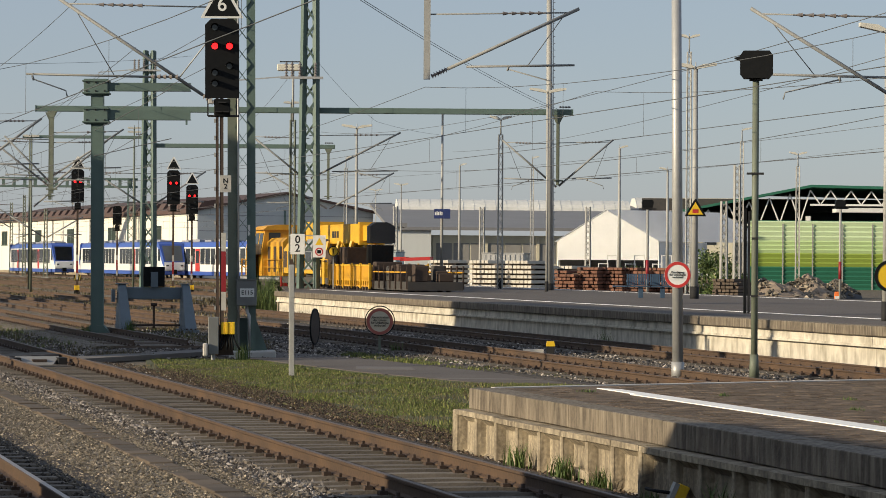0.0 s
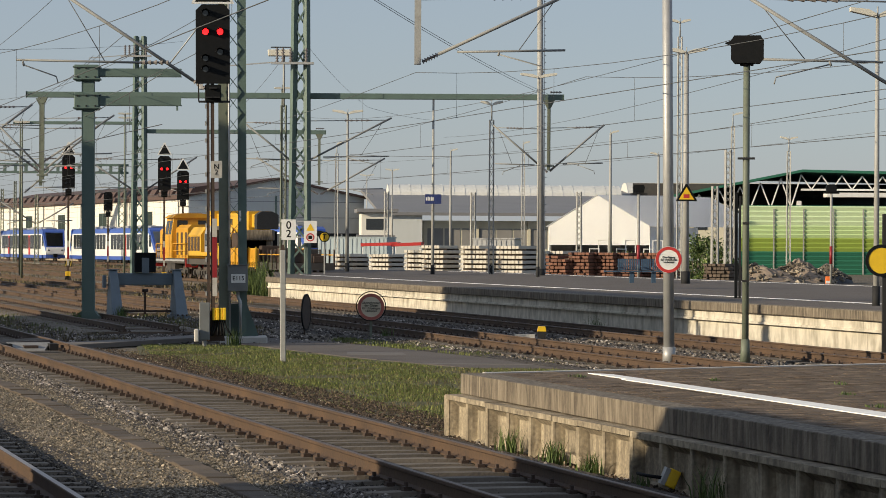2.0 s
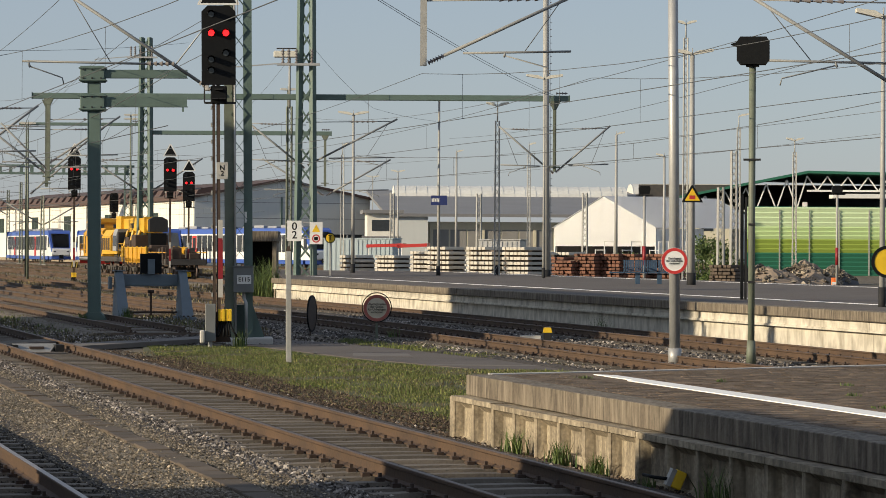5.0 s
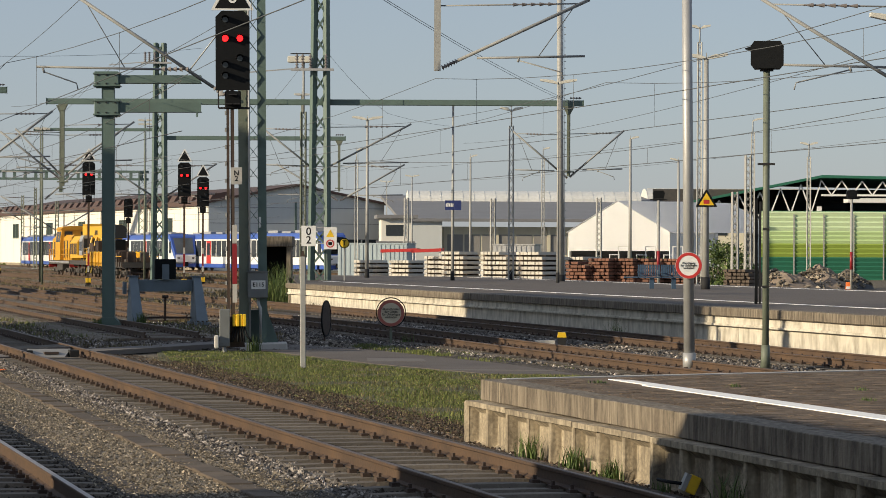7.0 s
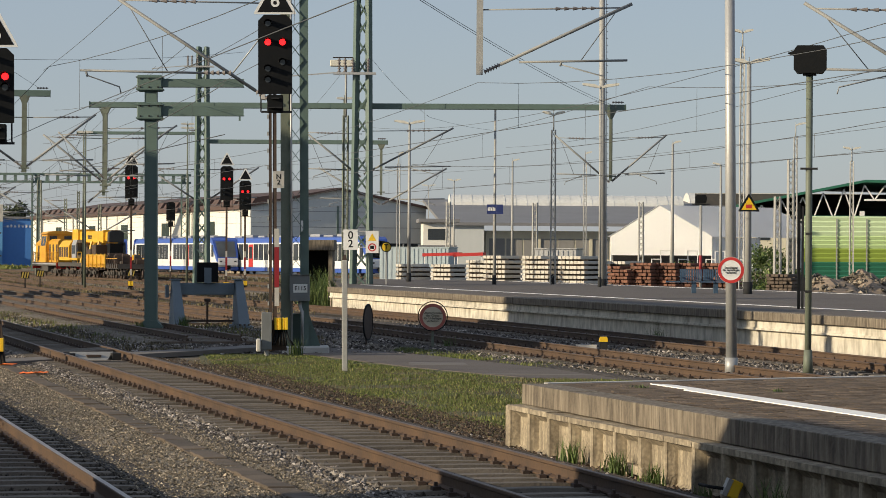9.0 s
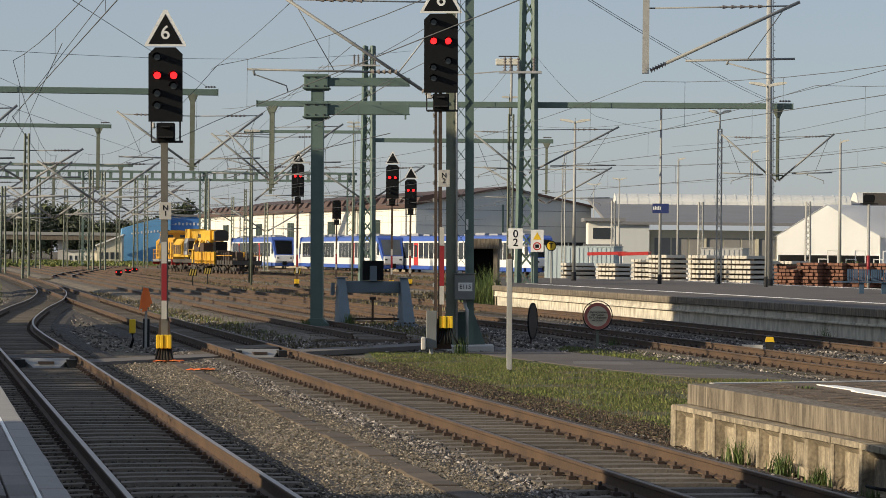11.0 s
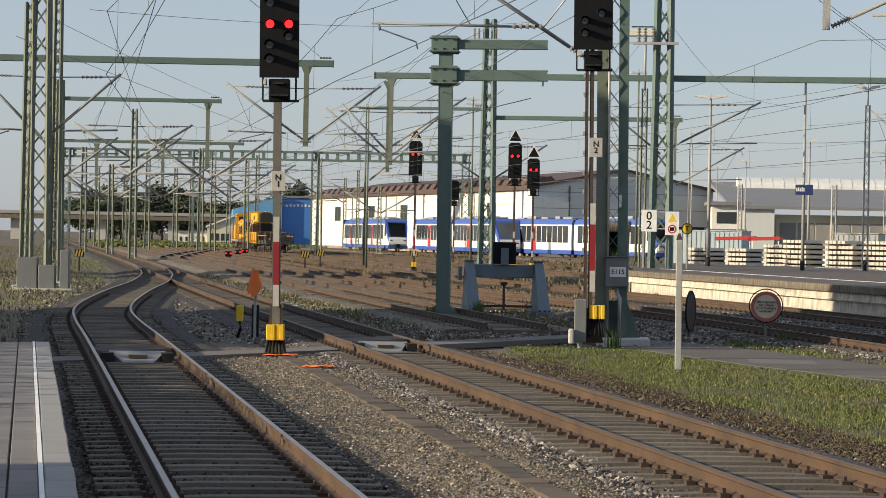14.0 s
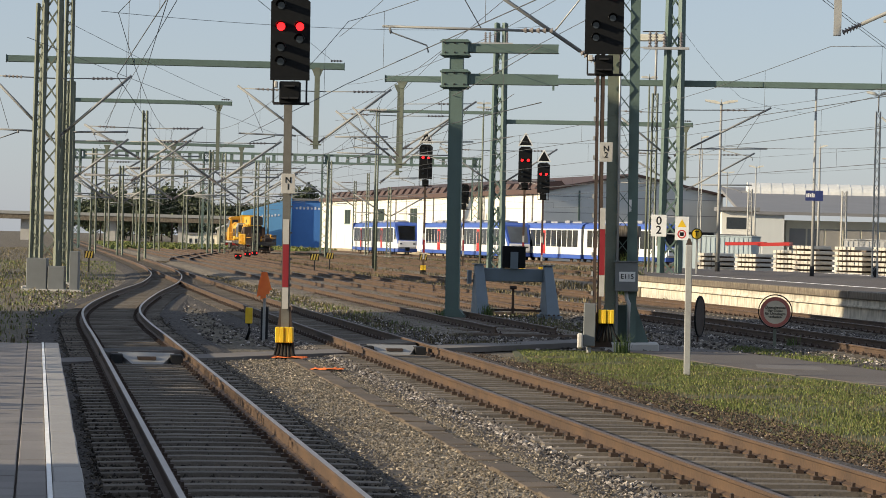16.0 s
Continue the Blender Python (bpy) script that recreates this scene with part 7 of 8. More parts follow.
def far_left_buildings():
    # Light is put into the colour: lighter blue on the sunlit front, darker elsewhere.
    sunlit_blue = material("blue_cladding_sunlit", (0.14, 0.36, 0.62), 0.5, second=(0.12, 0.31, 0.55), scale=0.2, fine=2, bump=0.05)
    th = thing("blue_hall", (48.92, 507.55, -0.2), "blue industrial hall with white lettering high on its wall", "building", head=4)
    part("wall", box(bmesh.new(), (0, 0, 0), (13, 30, 9.3)), BLUE_WALL, th, "blue cladding, darker tone for the side out of the sun")
    part("roof", box(bmesh.new(), (-0.2, -0.3, 9.3), (13.4, 30.3, 9.7)), ROOF_GREY, th)
    part("front_wall", prism(bmesh.new(), [(-9.4, 0), (-0.01, 0), (-0.01, 9.66), (-9.4, 6.9)], -1.0, 28), sunlit_blue, th, "blue front wall, sunlight put into its lighter tone")
    for k in range(9):
        part("lettering_block", box(bmesh.new(), (-7.6 + 0.62 * k, -1.06, 5.7 + 0.06 * k), (-7.3 + 0.62 * k, -1.005, 6.05 + 0.06 * k + 0.15 * (k % 2))), WHITE, th)
    for k in range(10):
        part("lettering_block", box(bmesh.new(), (0.8 + 0.72 * k, -0.06, 7.6), (1.15 + 0.72 * k, -0.005, 8.0 + 0.15 * (k % 2))), WHITE, th)
    ho = thing("yard_house", (33.76, 493.75, -0.2), "cream yard house with a long sloping roof", "building", head=6)
    part("wall", prism(bmesh.new(), [(0, 0), (4.7, 0), (4.7, 5.3), (0, 3.4)], 0, 12), WALL_CREAM, ho)
    part("roof", prism(bmesh.new(), [(-0.3, 3.3), (5.0, 5.42), (5.0, 5.7), (-0.3, 3.58)], -0.5, 12.5), WHITE, ho)
    for k in range(4):
        part("window", box(bmesh.new(), (0.45 + 1.05 * k, -0.06, 0.9), (1.1 + 1.05 * k, -0.005, 2.2)), GLASS_DARK, ho)
    sh = thing("yard_shed", (28.34, 496.1, -0.2), "low white shed with a dark flat roof", "building", head=6)
    part("wall", box(bmesh.new(), (0, 0, 0), (5.6, 8, 2.3)), WALL_WHITE, sh)
    part("roof", box(bmesh.new(), (-0.3, -0.3, 2.3), (5.9, 8.3, 2.6)), ROOF_GREY, sh)
    for k in range(5):
        part("window", box(bmesh.new(), (0.45 + 1.05 * k, -0.05, 0.7), (0.9 + 1.05 * k, -0.005, 1.5)), GLASS_DARK, sh)
    br = thing("road_bridge", (8.6, 610.3, -0.2), "distant concrete road bridge over the tracks", "bridge", head=6)
    part("deck", box(bmesh.new(), (-40, 0, 4.9), (44, 10, 6.0)), CONCRETE_DARK, br)
    part("parapet", box(bmesh.new(), (-40, -0.2, 6.0), (44, 0, 6.7)), GREY_POLE, br)
    for x in (7.5, 24, -12):
        part("pier", box(bmesh.new(), (x, 2, 0), (x + 2.2, 8, 4.9)), CONCRETE_NEW, br)


far_left_buildings()


# ---- stacks of sleepers and yard clutter behind the platform ----
def sleeper_stack(at, head, wide, layers, mat, label, length=2.6, gap=0.12, h=0.21, w=0.26, uneven=0.04, seed=0):
    th = thing("sleeper_stack", at, label, "stack", "stacks of sleepers", head=head)
    rng = random.Random(seed)
    bm = bmesh.new()
    box(bm, (-w / 2, 0, 0), (w / 2, length, h), bevel=0.02)
    me = mesh_of("sleeper", bm, mat)
    bm = bmesh.new()
    box(bm, (0, 0, 0), (wide * (w + 0.03), 0.1, gap - 0.004))
    lath = mesh_of("spacer", bm, WOOD)
    for k in range(layers):
        z = k * (h + gap)
        n = wide if k < layers - 1 else wide - rng.randint(0, 2)
        pieces(th, "sleeper", me, [pose((i + 0.5) * (w + 0.03), rng.uniform(-uneven, uneven), z + gap) for i in range(n)])
        pieces(th, "spacer", lath, [pose(0, y, z) for y in (0.4, length - 0.5)])
    return th


def stacks():
    PALE_BLUE = material("pale_blue_grey_sheet", (0.36, 0.43, 0.46), 0.6, second=(0.30, 0.36, 0.39), scale=1)
    pale = material("new_sleeper_concrete", (0.62, 0.58, 0.50), 0.85, second=(0.48, 0.44, 0.38), scale=3, random_shade=0.12)
    brown = material("old_timber", (0.21, 0.095, 0.06), 0.85, second=(0.12, 0.06, 0.04), scale=4, random_shade=0.3)
    hd = 46
    for i, (x, y, wide, layers) in enumerate(((47.6, 190, 6, 5), (49.8, 188, 6, 5), (50.6, 181, 6, 6), (49.3, 172, 6, 7), (51.2, 169, 7, 7), (53.1, 167, 7, 7), (56.0, 170, 6, 6), (58.0, 170.5, 6, 6))):
        sleeper_stack((x, y, 0.02), hd, wide, layers, pale, "stack of pale concrete sleepers on timber laths", seed=i)
    for i, (x, y, wide, layers) in enumerate(((52.9, 156, 5, 8), (54.2, 155.4, 5, 9), (55.7, 155, 5, 9), (57.1, 154.4, 5, 9), (58.5, 154.2, 6, 9), (62.0, 152, 6, 6))):
        sleeper_stack((x, y, -0.05), hd, wide, layers, brown if i < 5 else WOOD, "stack of old red-brown wooden sleepers", 2.5, 0.05, 0.17, uneven=0.12, seed=20 + i)
    for i, (x, y, w, h, ln, mat, lab) in enumerate(((59.75, 196.12, 3.6, 1.3, 2.0, WHITE, "white storage crate behind the sleepers"), (62.88, 198.33, 3.4, 2.9, 2.4, GALV, "grey ribbed steel container"),
                                                     (62.34, 190.15, 2.4, 1.2, 1.5, WHITE, "white storage crate behind the sleepers"), (56.27, 217.96, 6.2, 3.0, 3.0, PALE_BLUE, "plain pale blue-grey site container"))):
        th = thing("site_container", (x, y, 0.0), lab, "container", head=30)
        part("body", box(bmesh.new(), (-w / 2, 0, 0), (w / 2, ln, h), bevel=0.03), mat, th)
        for k in range(int(w / 0.4)):
            part("rib", box(bmesh.new(), (-w / 2 + 0.15 + 0.4 * k, -0.05, 0.1), (-w / 2 + 0.3 + 0.4 * k, -0.004, h - 0.1)), mat, th)
        part("lid", box(bmesh.new(), (-w / 2 - 0.05, -0.08, h), (w / 2 + 0.05, ln + 0.05, h + 0.08)), mat, th)
    for x, y, w in ((54.71, 202.79, 3.0), (55.46, 197.37, 2.4)):
        th = thing("market_awning", (x, y, 0.0), "small stand with a red awning", "awning", head=25)
        part("awning", prism(bmesh.new(), [(-w / 2, 2.25), (w / 2, 2.35), (w / 2, 2.6), (-w / 2, 2.5)], -0.8, 0.8), RED, th)
        for s in (-1, 1):
            part("post", bar(bmesh.new(), (s * w * 0.45, -0.6, 0), (s * w * 0.45, -0.6, 2.3), 0.08), WHITE, th)
        part("counter", box(bmesh.new(), (-w * 0.4, -0.5, 0), (w * 0.4, 0.5, 1.0)), WHITE, th)
    for k in range(16):
        th = thing("scaffold_frame", (79.0 + 1.15 * k * 0.6 - 6, 205 - 0.3 * k, -0.1), "white steel frame of stacked scaffold parts", "scaffold", "scaffold frames", head=20)
        bm = bmesh.new()
        h = 1.6 + 0.7 * ((k * 7) % 3)
        bar(bm, (-0.4, 0, 0), (-0.4, 0, h), 0.09), bar(bm, (0.4, 0, 0), (0.4, 0, h), 0.09), bar(bm, (-0.4, 0, h * 0.5), (0.4, 0, h * 0.5), 0.07), bar(bm, (-0.4, 0, h - 0.05), (0.4, 0, h - 0.05), 0.07)
        part("frame", bm, WHITE if k % 3 else GALV, th)


stacks()


def bench():
    blue = material("blue_bench_paint", (0.045, 0.085, 0.14), 0.5, second=(0.03, 0.055, 0.09))
    th = thing("platform_bench", (38.52, 101.26, 0.78), "blue steel platform bench with slatted back", "bench", head=H55)
    for k in range(4):
        x = -0.95 + 0.48 * k
        part("seat", box(bmesh.new(), (x, -0.5, 0.44), (x + 0.45, 0.0, 0.5)), blue, th)
        bm = bmesh.new()
        for j in range(5):
            box(bm, (x + 0.09 * j, 0.02, 0.52), (x + 0.09 * j + 0.07, 0.06, 1.0))
        ob = part("backrest", bm, blue, th)
        ob.matrix_basis = pose(0, 0, 0, -8)
        part("armrest", bar(bmesh.new(), (x, -0.4, 0.68), (x, 0.05, 0.68), 0.05), blue, th)
    for x in (-0.4, 0.5):
        part("leg", box(bmesh.new(), (x - 0.09, -0.4, 0), (x + 0.09, -0.1, 0.44)), blue, th)
    part("side_table", box(bmesh.new(), (-1.55, -0.5, 0.44), (-0.97, 0.0, 0.5)), blue, th)


bench()


def mound(at, rx, ry, h, mat, label, seed):
    th = thing("rubble_mound", at, label, "mound", "rubble mounds", head=H55)
    rng = np.random.default_rng(seed)
    bm = bmesh.new()
    n, rings = 40, 14
    rows = []
    for r in range(rings + 1):
        f = r / rings
        row = []
        for k in range(n):
            a = 6.28319 * k / n
            p = Vector((math.cos(a) * rx * f, math.sin(a) * ry * f, 0))
            z = h * (1 - f) ** 0.85 * (0.75 + 0.5 * noise.noise(p * 0.7 + Vector((seed, 0, 0)))) + 0.22 * noise.noise(p * 2.5)
            row.append(bm.verts.new(p + Vector((0, 0, max(-0.1, z) if r < rings else -0.15))))
        rows.append(row)
    for a, b in zip(rows, rows[1:]):
        for k in range(n):
            bm.faces.new((a[k], b[k], b[(k + 1) % n], a[(k + 1) % n]))
    part("earth", bm, mat, th)
    m = 500
    x, y = rng.normal(0, rx * 0.5, m), rng.normal(0, ry * 0.5, m)
    f = np.sqrt((x / rx) ** 2 + (y / ry) ** 2)
    ok = f < 1
    z = h * (1 - f[ok]) ** 0.85 * 0.8
    ob = scatter_mesh("rubble", np.stack([x[ok], y[ok], z], 1), rng.uniform(0.06, 0.24, ok.sum()), PEBBLES, rng)
    ob.parent = th
    tagged(ob, kind="stuff")


RUBBLE = material("rubble_earth", (0.30, 0.235, 0.175), 0.95, second=(0.17, 0.13, 0.10), scale=1.2, fine=8, bump=0.8)
mound((70.12, 162.88, -0.1), 3.4, 3.0, 1.6, RUBBLE, "heap of broken brown earth and rubble", 2)
mound((74.53, 165.76, -0.1), 2.8, 3.0, 1.9, RUBBLE, "heap of broken brown earth and rubble", 5)
mound((78.23, 168.85, -0.1), 1.9, 2.5, 1.5, material("dark_gravel", (0.09, 0.09, 0.095), 0.95, fine=10, bump=0.8), "heap of dark grey gravel", 7)
mound((66.73, 159.70, -0.1), 1.6, 2.0, 0.9, RUBBLE, "low heap of pale rubble", 9)


# ---- trees and bushes ----
def foliage(name, centre, radii, n, leaf, mat, seed, parent=None, gaps=0.25):
    """A crown of many small leaf faces gathered in uneven clumps."""
    rng = np.random.default_rng(seed)
    clumps = rng.normal(0, 0.5, (max(8, n // 260), 3))
    clumps /= np.maximum(1, np.linalg.norm(clumps, axis=1, keepdims=True) / 0.95)
    pick = rng.integers(0, len(clumps), n)
    p = clumps[pick] + rng.normal(0, 0.17, (n, 3))
    c = np.asarray(centre) + p * np.asarray(radii)
    a, b = rng.normal(0, 1, (n, 3)), rng.normal(0, 1, (n, 3))
    a /= np.linalg.norm(a, axis=1, keepdims=True)
    b = np.cross(a, b)
    b /= np.linalg.norm(b, axis=1, keepdims=True)
    s = (leaf * rng.uniform(0.6, 1.4, n))[:, None]
    v = np.stack([c - a * s, c + b * s * 0.55, c + a * s, c - b * s * 0.55], 1)
    me = bpy.data.meshes.new(name)
    me.from_pydata(v.reshape(-1, 3).tolist(), [], (np.arange(n)[:, None] * 4 + np.arange(4)).tolist())
    me.materials.append(mat)
    ob = new(name, me)
    ob.parent = parent
    return ob


LEAVES = island_tint(material("tree_leaves", (0.06, 0.09, 0.03), 0.7, bump=0), (0.025, 0.042, 0.012), (0.085, 0.12, 0.035))
# Haze of distance is put into the paler leaf colour of far trees.
LEAVES_HAZED = island_tint(material("hazy_tree_leaves", (0.1, 0.13, 0.07), 0.8, bump=0), (0.055, 0.075, 0.038), (0.15, 0.18, 0.09))
BARK = material("bark", (0.10, 0.08, 0.06), 0.9, second=(0.05, 0.04, 0.03))


def tree(at, h, r, n, leaf, seed, label="leafy green tree beyond the yard", far=False):
    th = thing("tree", at, label, "tree", "trees")
    rng = random.Random(seed)
    bm = bmesh.new()
    tube(bm, [(0, 0, -0.2), (0.1, 0, h * 0.3), (0.0, 0.1, h * 0.62)], h * 0.026, 8, r2=h * 0.01)
    for k in range(6):
        a, z = rng.uniform(0, 6.28), h * rng.uniform(0.28, 0.55)
        tube(bm, [(0, 0, z), (math.cos(a) * r * 0.4, math.sin(a) * r * 0.4, z + h * 0.12), (math.cos(a) * r * 0.7, math.sin(a) * r * 0.7, z + h * 0.28)], h * 0.009, 6, r2=h * 0.003)
    part("trunk", bm, BARK, th)
    foliage("crown", (0, 0, h * 0.6), (r, r, h * 0.42), n, leaf, LEAVES_HAZED if far else LEAVES, seed, th)
    return th


def greenery():
    rng = random.Random(12)
    # the belt beyond the bridge
    k = 0
    for az_x in range(85, 600, 21):
        t = (az_x - 784) / 5406
        hd = math.radians(8.54) + math.atan(t)
        d = rng.uniform(690, 840)
        tree((d * math.sin(hd), d * math.cos(hd), -0.3), rng.uniform(9.5, 14) * (1.15 if 85 < az_x < 170 or 500 < az_x else 1.0), rng.uniform(4.5, 7.5), 2600, 0.55, 100 + k, far=True)
        k += 1
    # trees beside the line, left of the tracks
    for i, (x, y, h, r) in enumerate(((-5.2, 138, 11.5, 2.6), (-7.4, 147, 12, 3.5))):
        tree((x, y, -0.3), h, r, 9000, 0.26, 200 + i, "dense dark green tree beside the tracks")
    # Unseen hedge, added and sized for the shadow it throws on platform and track.
    th = thing("hedge", (-6, 47, -0.3), "tall dark uneven hedge added out of view to shade the track", "hedge")
    foliage("hedge_leaves", (0, 0, 1.75), (1.1, 25, 1.25), 16000, 0.12, LEAVES, 77, th)
    part("hedge_core", box(bmesh.new(), (-0.6, -24, 0), (0.6, 24, 2.55), bevel=0.2), LEAVES, th)
    for i, (x, y, w, h) in enumerate(((65.97, 178.67, 2.6, 1.4), (66.33, 174.40, 2.2, 1.2), (67.95, 167.68, 2.2, 1.7), (67.94, 165.60, 1.8, 1.5), (69.74, 177.57, 2.6, 1.3))):
        th = thing("bush", (x, y, -0.2), "green leafy bush behind the platform", "bush", "bushes")
        foliage("leaves", (0, 0, h * 0.8), (w, 1.6, h), 3000, 0.10, WEED, 300 + i, th)
        bm = bmesh.new()
        for k in range(5):
            tube(bm, [(0.15 * k - 0.3, 0, 0), (0.4 * k - 0.8, 0, h * 0.9)], 0.03, 5)
        part("stem", bm, BARK, th)


greenery()


def station_building():
    """Unseen house added by the near platform; closes the place, shades the nearest ground."""
    th = thing("station_building", (0, 0, 0), "plain rendered house added out of view beside the platform for its shadow", "building", kind="structure")
    part("wall", box(bmesh.new(), (-16, -60, -0.3), (-3.2, 22.7, 4.2)), WALL_CREAM, th)
    part("roof", prism(bmesh.new(), [(-16.5, 4.2), (-2.7, 4.2), (-2.7, 4.55), (-9.6, 5.6), (-16.5, 4.55)], -60.5, 23.0), ROOF_BROWN, th)


def goods_house():
    """Tall unseen block added beside the line; it shades the middle tracks."""
    th = thing("goods_house", (0, 0, 0), "plain rendered block added out of view beside the tracks for its shadow", "building", kind="structure")
    part("wall", box(bmesh.new(), (-26, 59.6, -0.3), (-14, 82.0, 13.2)), WALL_CREAM, th)
    part("roof", box(bmesh.new(), (-26.3, 59.3, 13.2), (-13.7, 82.3, 13.5)), ROOF_BROWN, th)


station_building()
goods_house()


# ---- overhead wires ----
def overhead(name, supports, z0=5.55, zm=6.95, r=0.011, shift=0.25):
    """Contact wire, sagging messenger and droppers over a track, between supports at the given y."""
    line = track_line(name, 1.0)

    def spot(y):
        for a, b in zip(line, line[1:]):
            if a.y <= y <= b.y:
                return a.lerp(b, (y - a.y) / max(1e-6, b.y - a.y))
        return line[0] if y < line[0].y else line[-1]

    th = thing("overhead_line", (0, 0, 0), "thin dark contact wire and messenger over a track", "overhead wire", "overhead lines")
    con, mes, drop = [], [], bmesh.new()
    for i, (ya, yb) in enumerate(zip(supports, supports[1:])):
        pa, pb = spot(ya) + Vector((shift * (-1) ** i, 0, 0)), spot(yb) + Vector((-shift * (-1) ** i, 0, 0))
        n = 12
        for k in range(n + (1 if yb == supports[-1] else 0)):
            f = k / n
            p = pa.lerp(pb, f)
            sag = 0.85 * 4 * f * (1 - f)
            con.append(p + Vector((0, 0, z0)))
            mes.append(p + Vector((0, 0, zm - sag)))
            if 0 < k < n and k % 2:
                tube(drop, [con[-1], mes[-1]], r * 0.5, 4, cap=False)
    part("contact_wire", tube(bmesh.new(), con, r, 5), WIRE, th)
    part("messenger_wire", tube(bmesh.new(), mes, r * 0.85, 5), WIRE, th)
    tagged(part("dropper", drop, WIRE, th), kind="stuff")


for nm, sup in (("platform", (-4, 66, 130, 174)), ("main", (-4, 66, 128, 190, 265, 330, 420, 560)), ("stub", (66, 132, 188, 265, 330, 420)), ("buffer", (92, 132, 188, 265, 330, 420)), ("third", (22, 68, 132, 188, 265, 330, 419)),
                ("fourth", (22, 68, 132, 188, 265, 330, 419)), ("crane", (62, 130, 188, 265, 330, 420, 560)), ("yard_a", (152, 188, 265, 330, 420)), ("yard_b", (172, 230, 300, 420)), ("siding_b", (252, 300, 380))):
    overhead(nm, sup, r=0.009 if nm in ("platform", "main", "third", "fourth") else 0.013)


def loose_wire(a, b, sag=0.3, r=0.009):
    a, b = Vector(a), Vector(b)
    pts = [a.lerp(b, k / 14) - Vector((0, 0, sag * 4 * (k / 14) * (1 - k / 14))) for k in range(15)]
    th = thing("feeder_wire", (0, 0, 0), "long thin feeder wire between masts", "wire", "feeder wires")
    part("wire", tube(bmesh.new(), pts, r, 5), WIRE, th)


for a, b, sag in (((17.36, 67.85, 9.29), (43.66, 127.89, 9.98), 0.2), ((17.45, 67.83, 9.29), (43.83, 127.84, 10.03), 0.2), ((31.31, 130.45, 12.45), (40.88, 154.74, 10.80), 0.2), ((40.88, 154.74, 10.80), (50.13, 172.88, 11.00), 0.1),
                  ((30.75, 134.78, 11.92), (31.28, 147.13, 10.17), 0.1), ((21.34, 191.70, 7.83), (18.51, 119.60, 10.95), 0.1), ((11.25, 100.89, 9.30), (10.22, 69.94, 9.29), 0.1), ((16.33, 141.08, 10.00), (13.22, 64.89, 8.29), 0.6),
                  ((17.98, 161.43, 9.03), (12.94, 64.98, 7.22), 0.5), ((22.34, 45.56, 7.11), (42.04, 175.24, 11.15), 0.9), ((26.81, 54.68, 7.07), (51.06, 172.61, 9.82), 0.5), ((40.20, 82.02, 7.08), (58.37, 243.39, 10.01), 0.4),
                  ((49.13, 100.25, 7.21), (65.05, 251.86, 9.06), 0.4), ((2.65, 95.56, 9.45), (27.94, 147.39, 13.92), 0.4), ((3.02, 56.99, 7.83), (15.39, 141.07, 11.24), 0.0), ((3.42, 47.29, 6.90), (4.25, 152.96, 8.08), 0.0),
                  ((1.35, 95.01, 9.10), (13.47, 183.76, 11.16), 0.1), ((0.29, 85.64, 7.77), (19.55, 182.86, 8.00), 0.1), ((3.08, 56.63, 6.68), (6.43, 184.82, 8.55), 0.0), ((16.05, 140.49, 8.50), (12.40, 73.98, 8.28), 0.3), ((16.87, 183.26, 6.61), (19.84, 148.70, 10.46), 0.2)):
    loose_wire(a, b, sag)


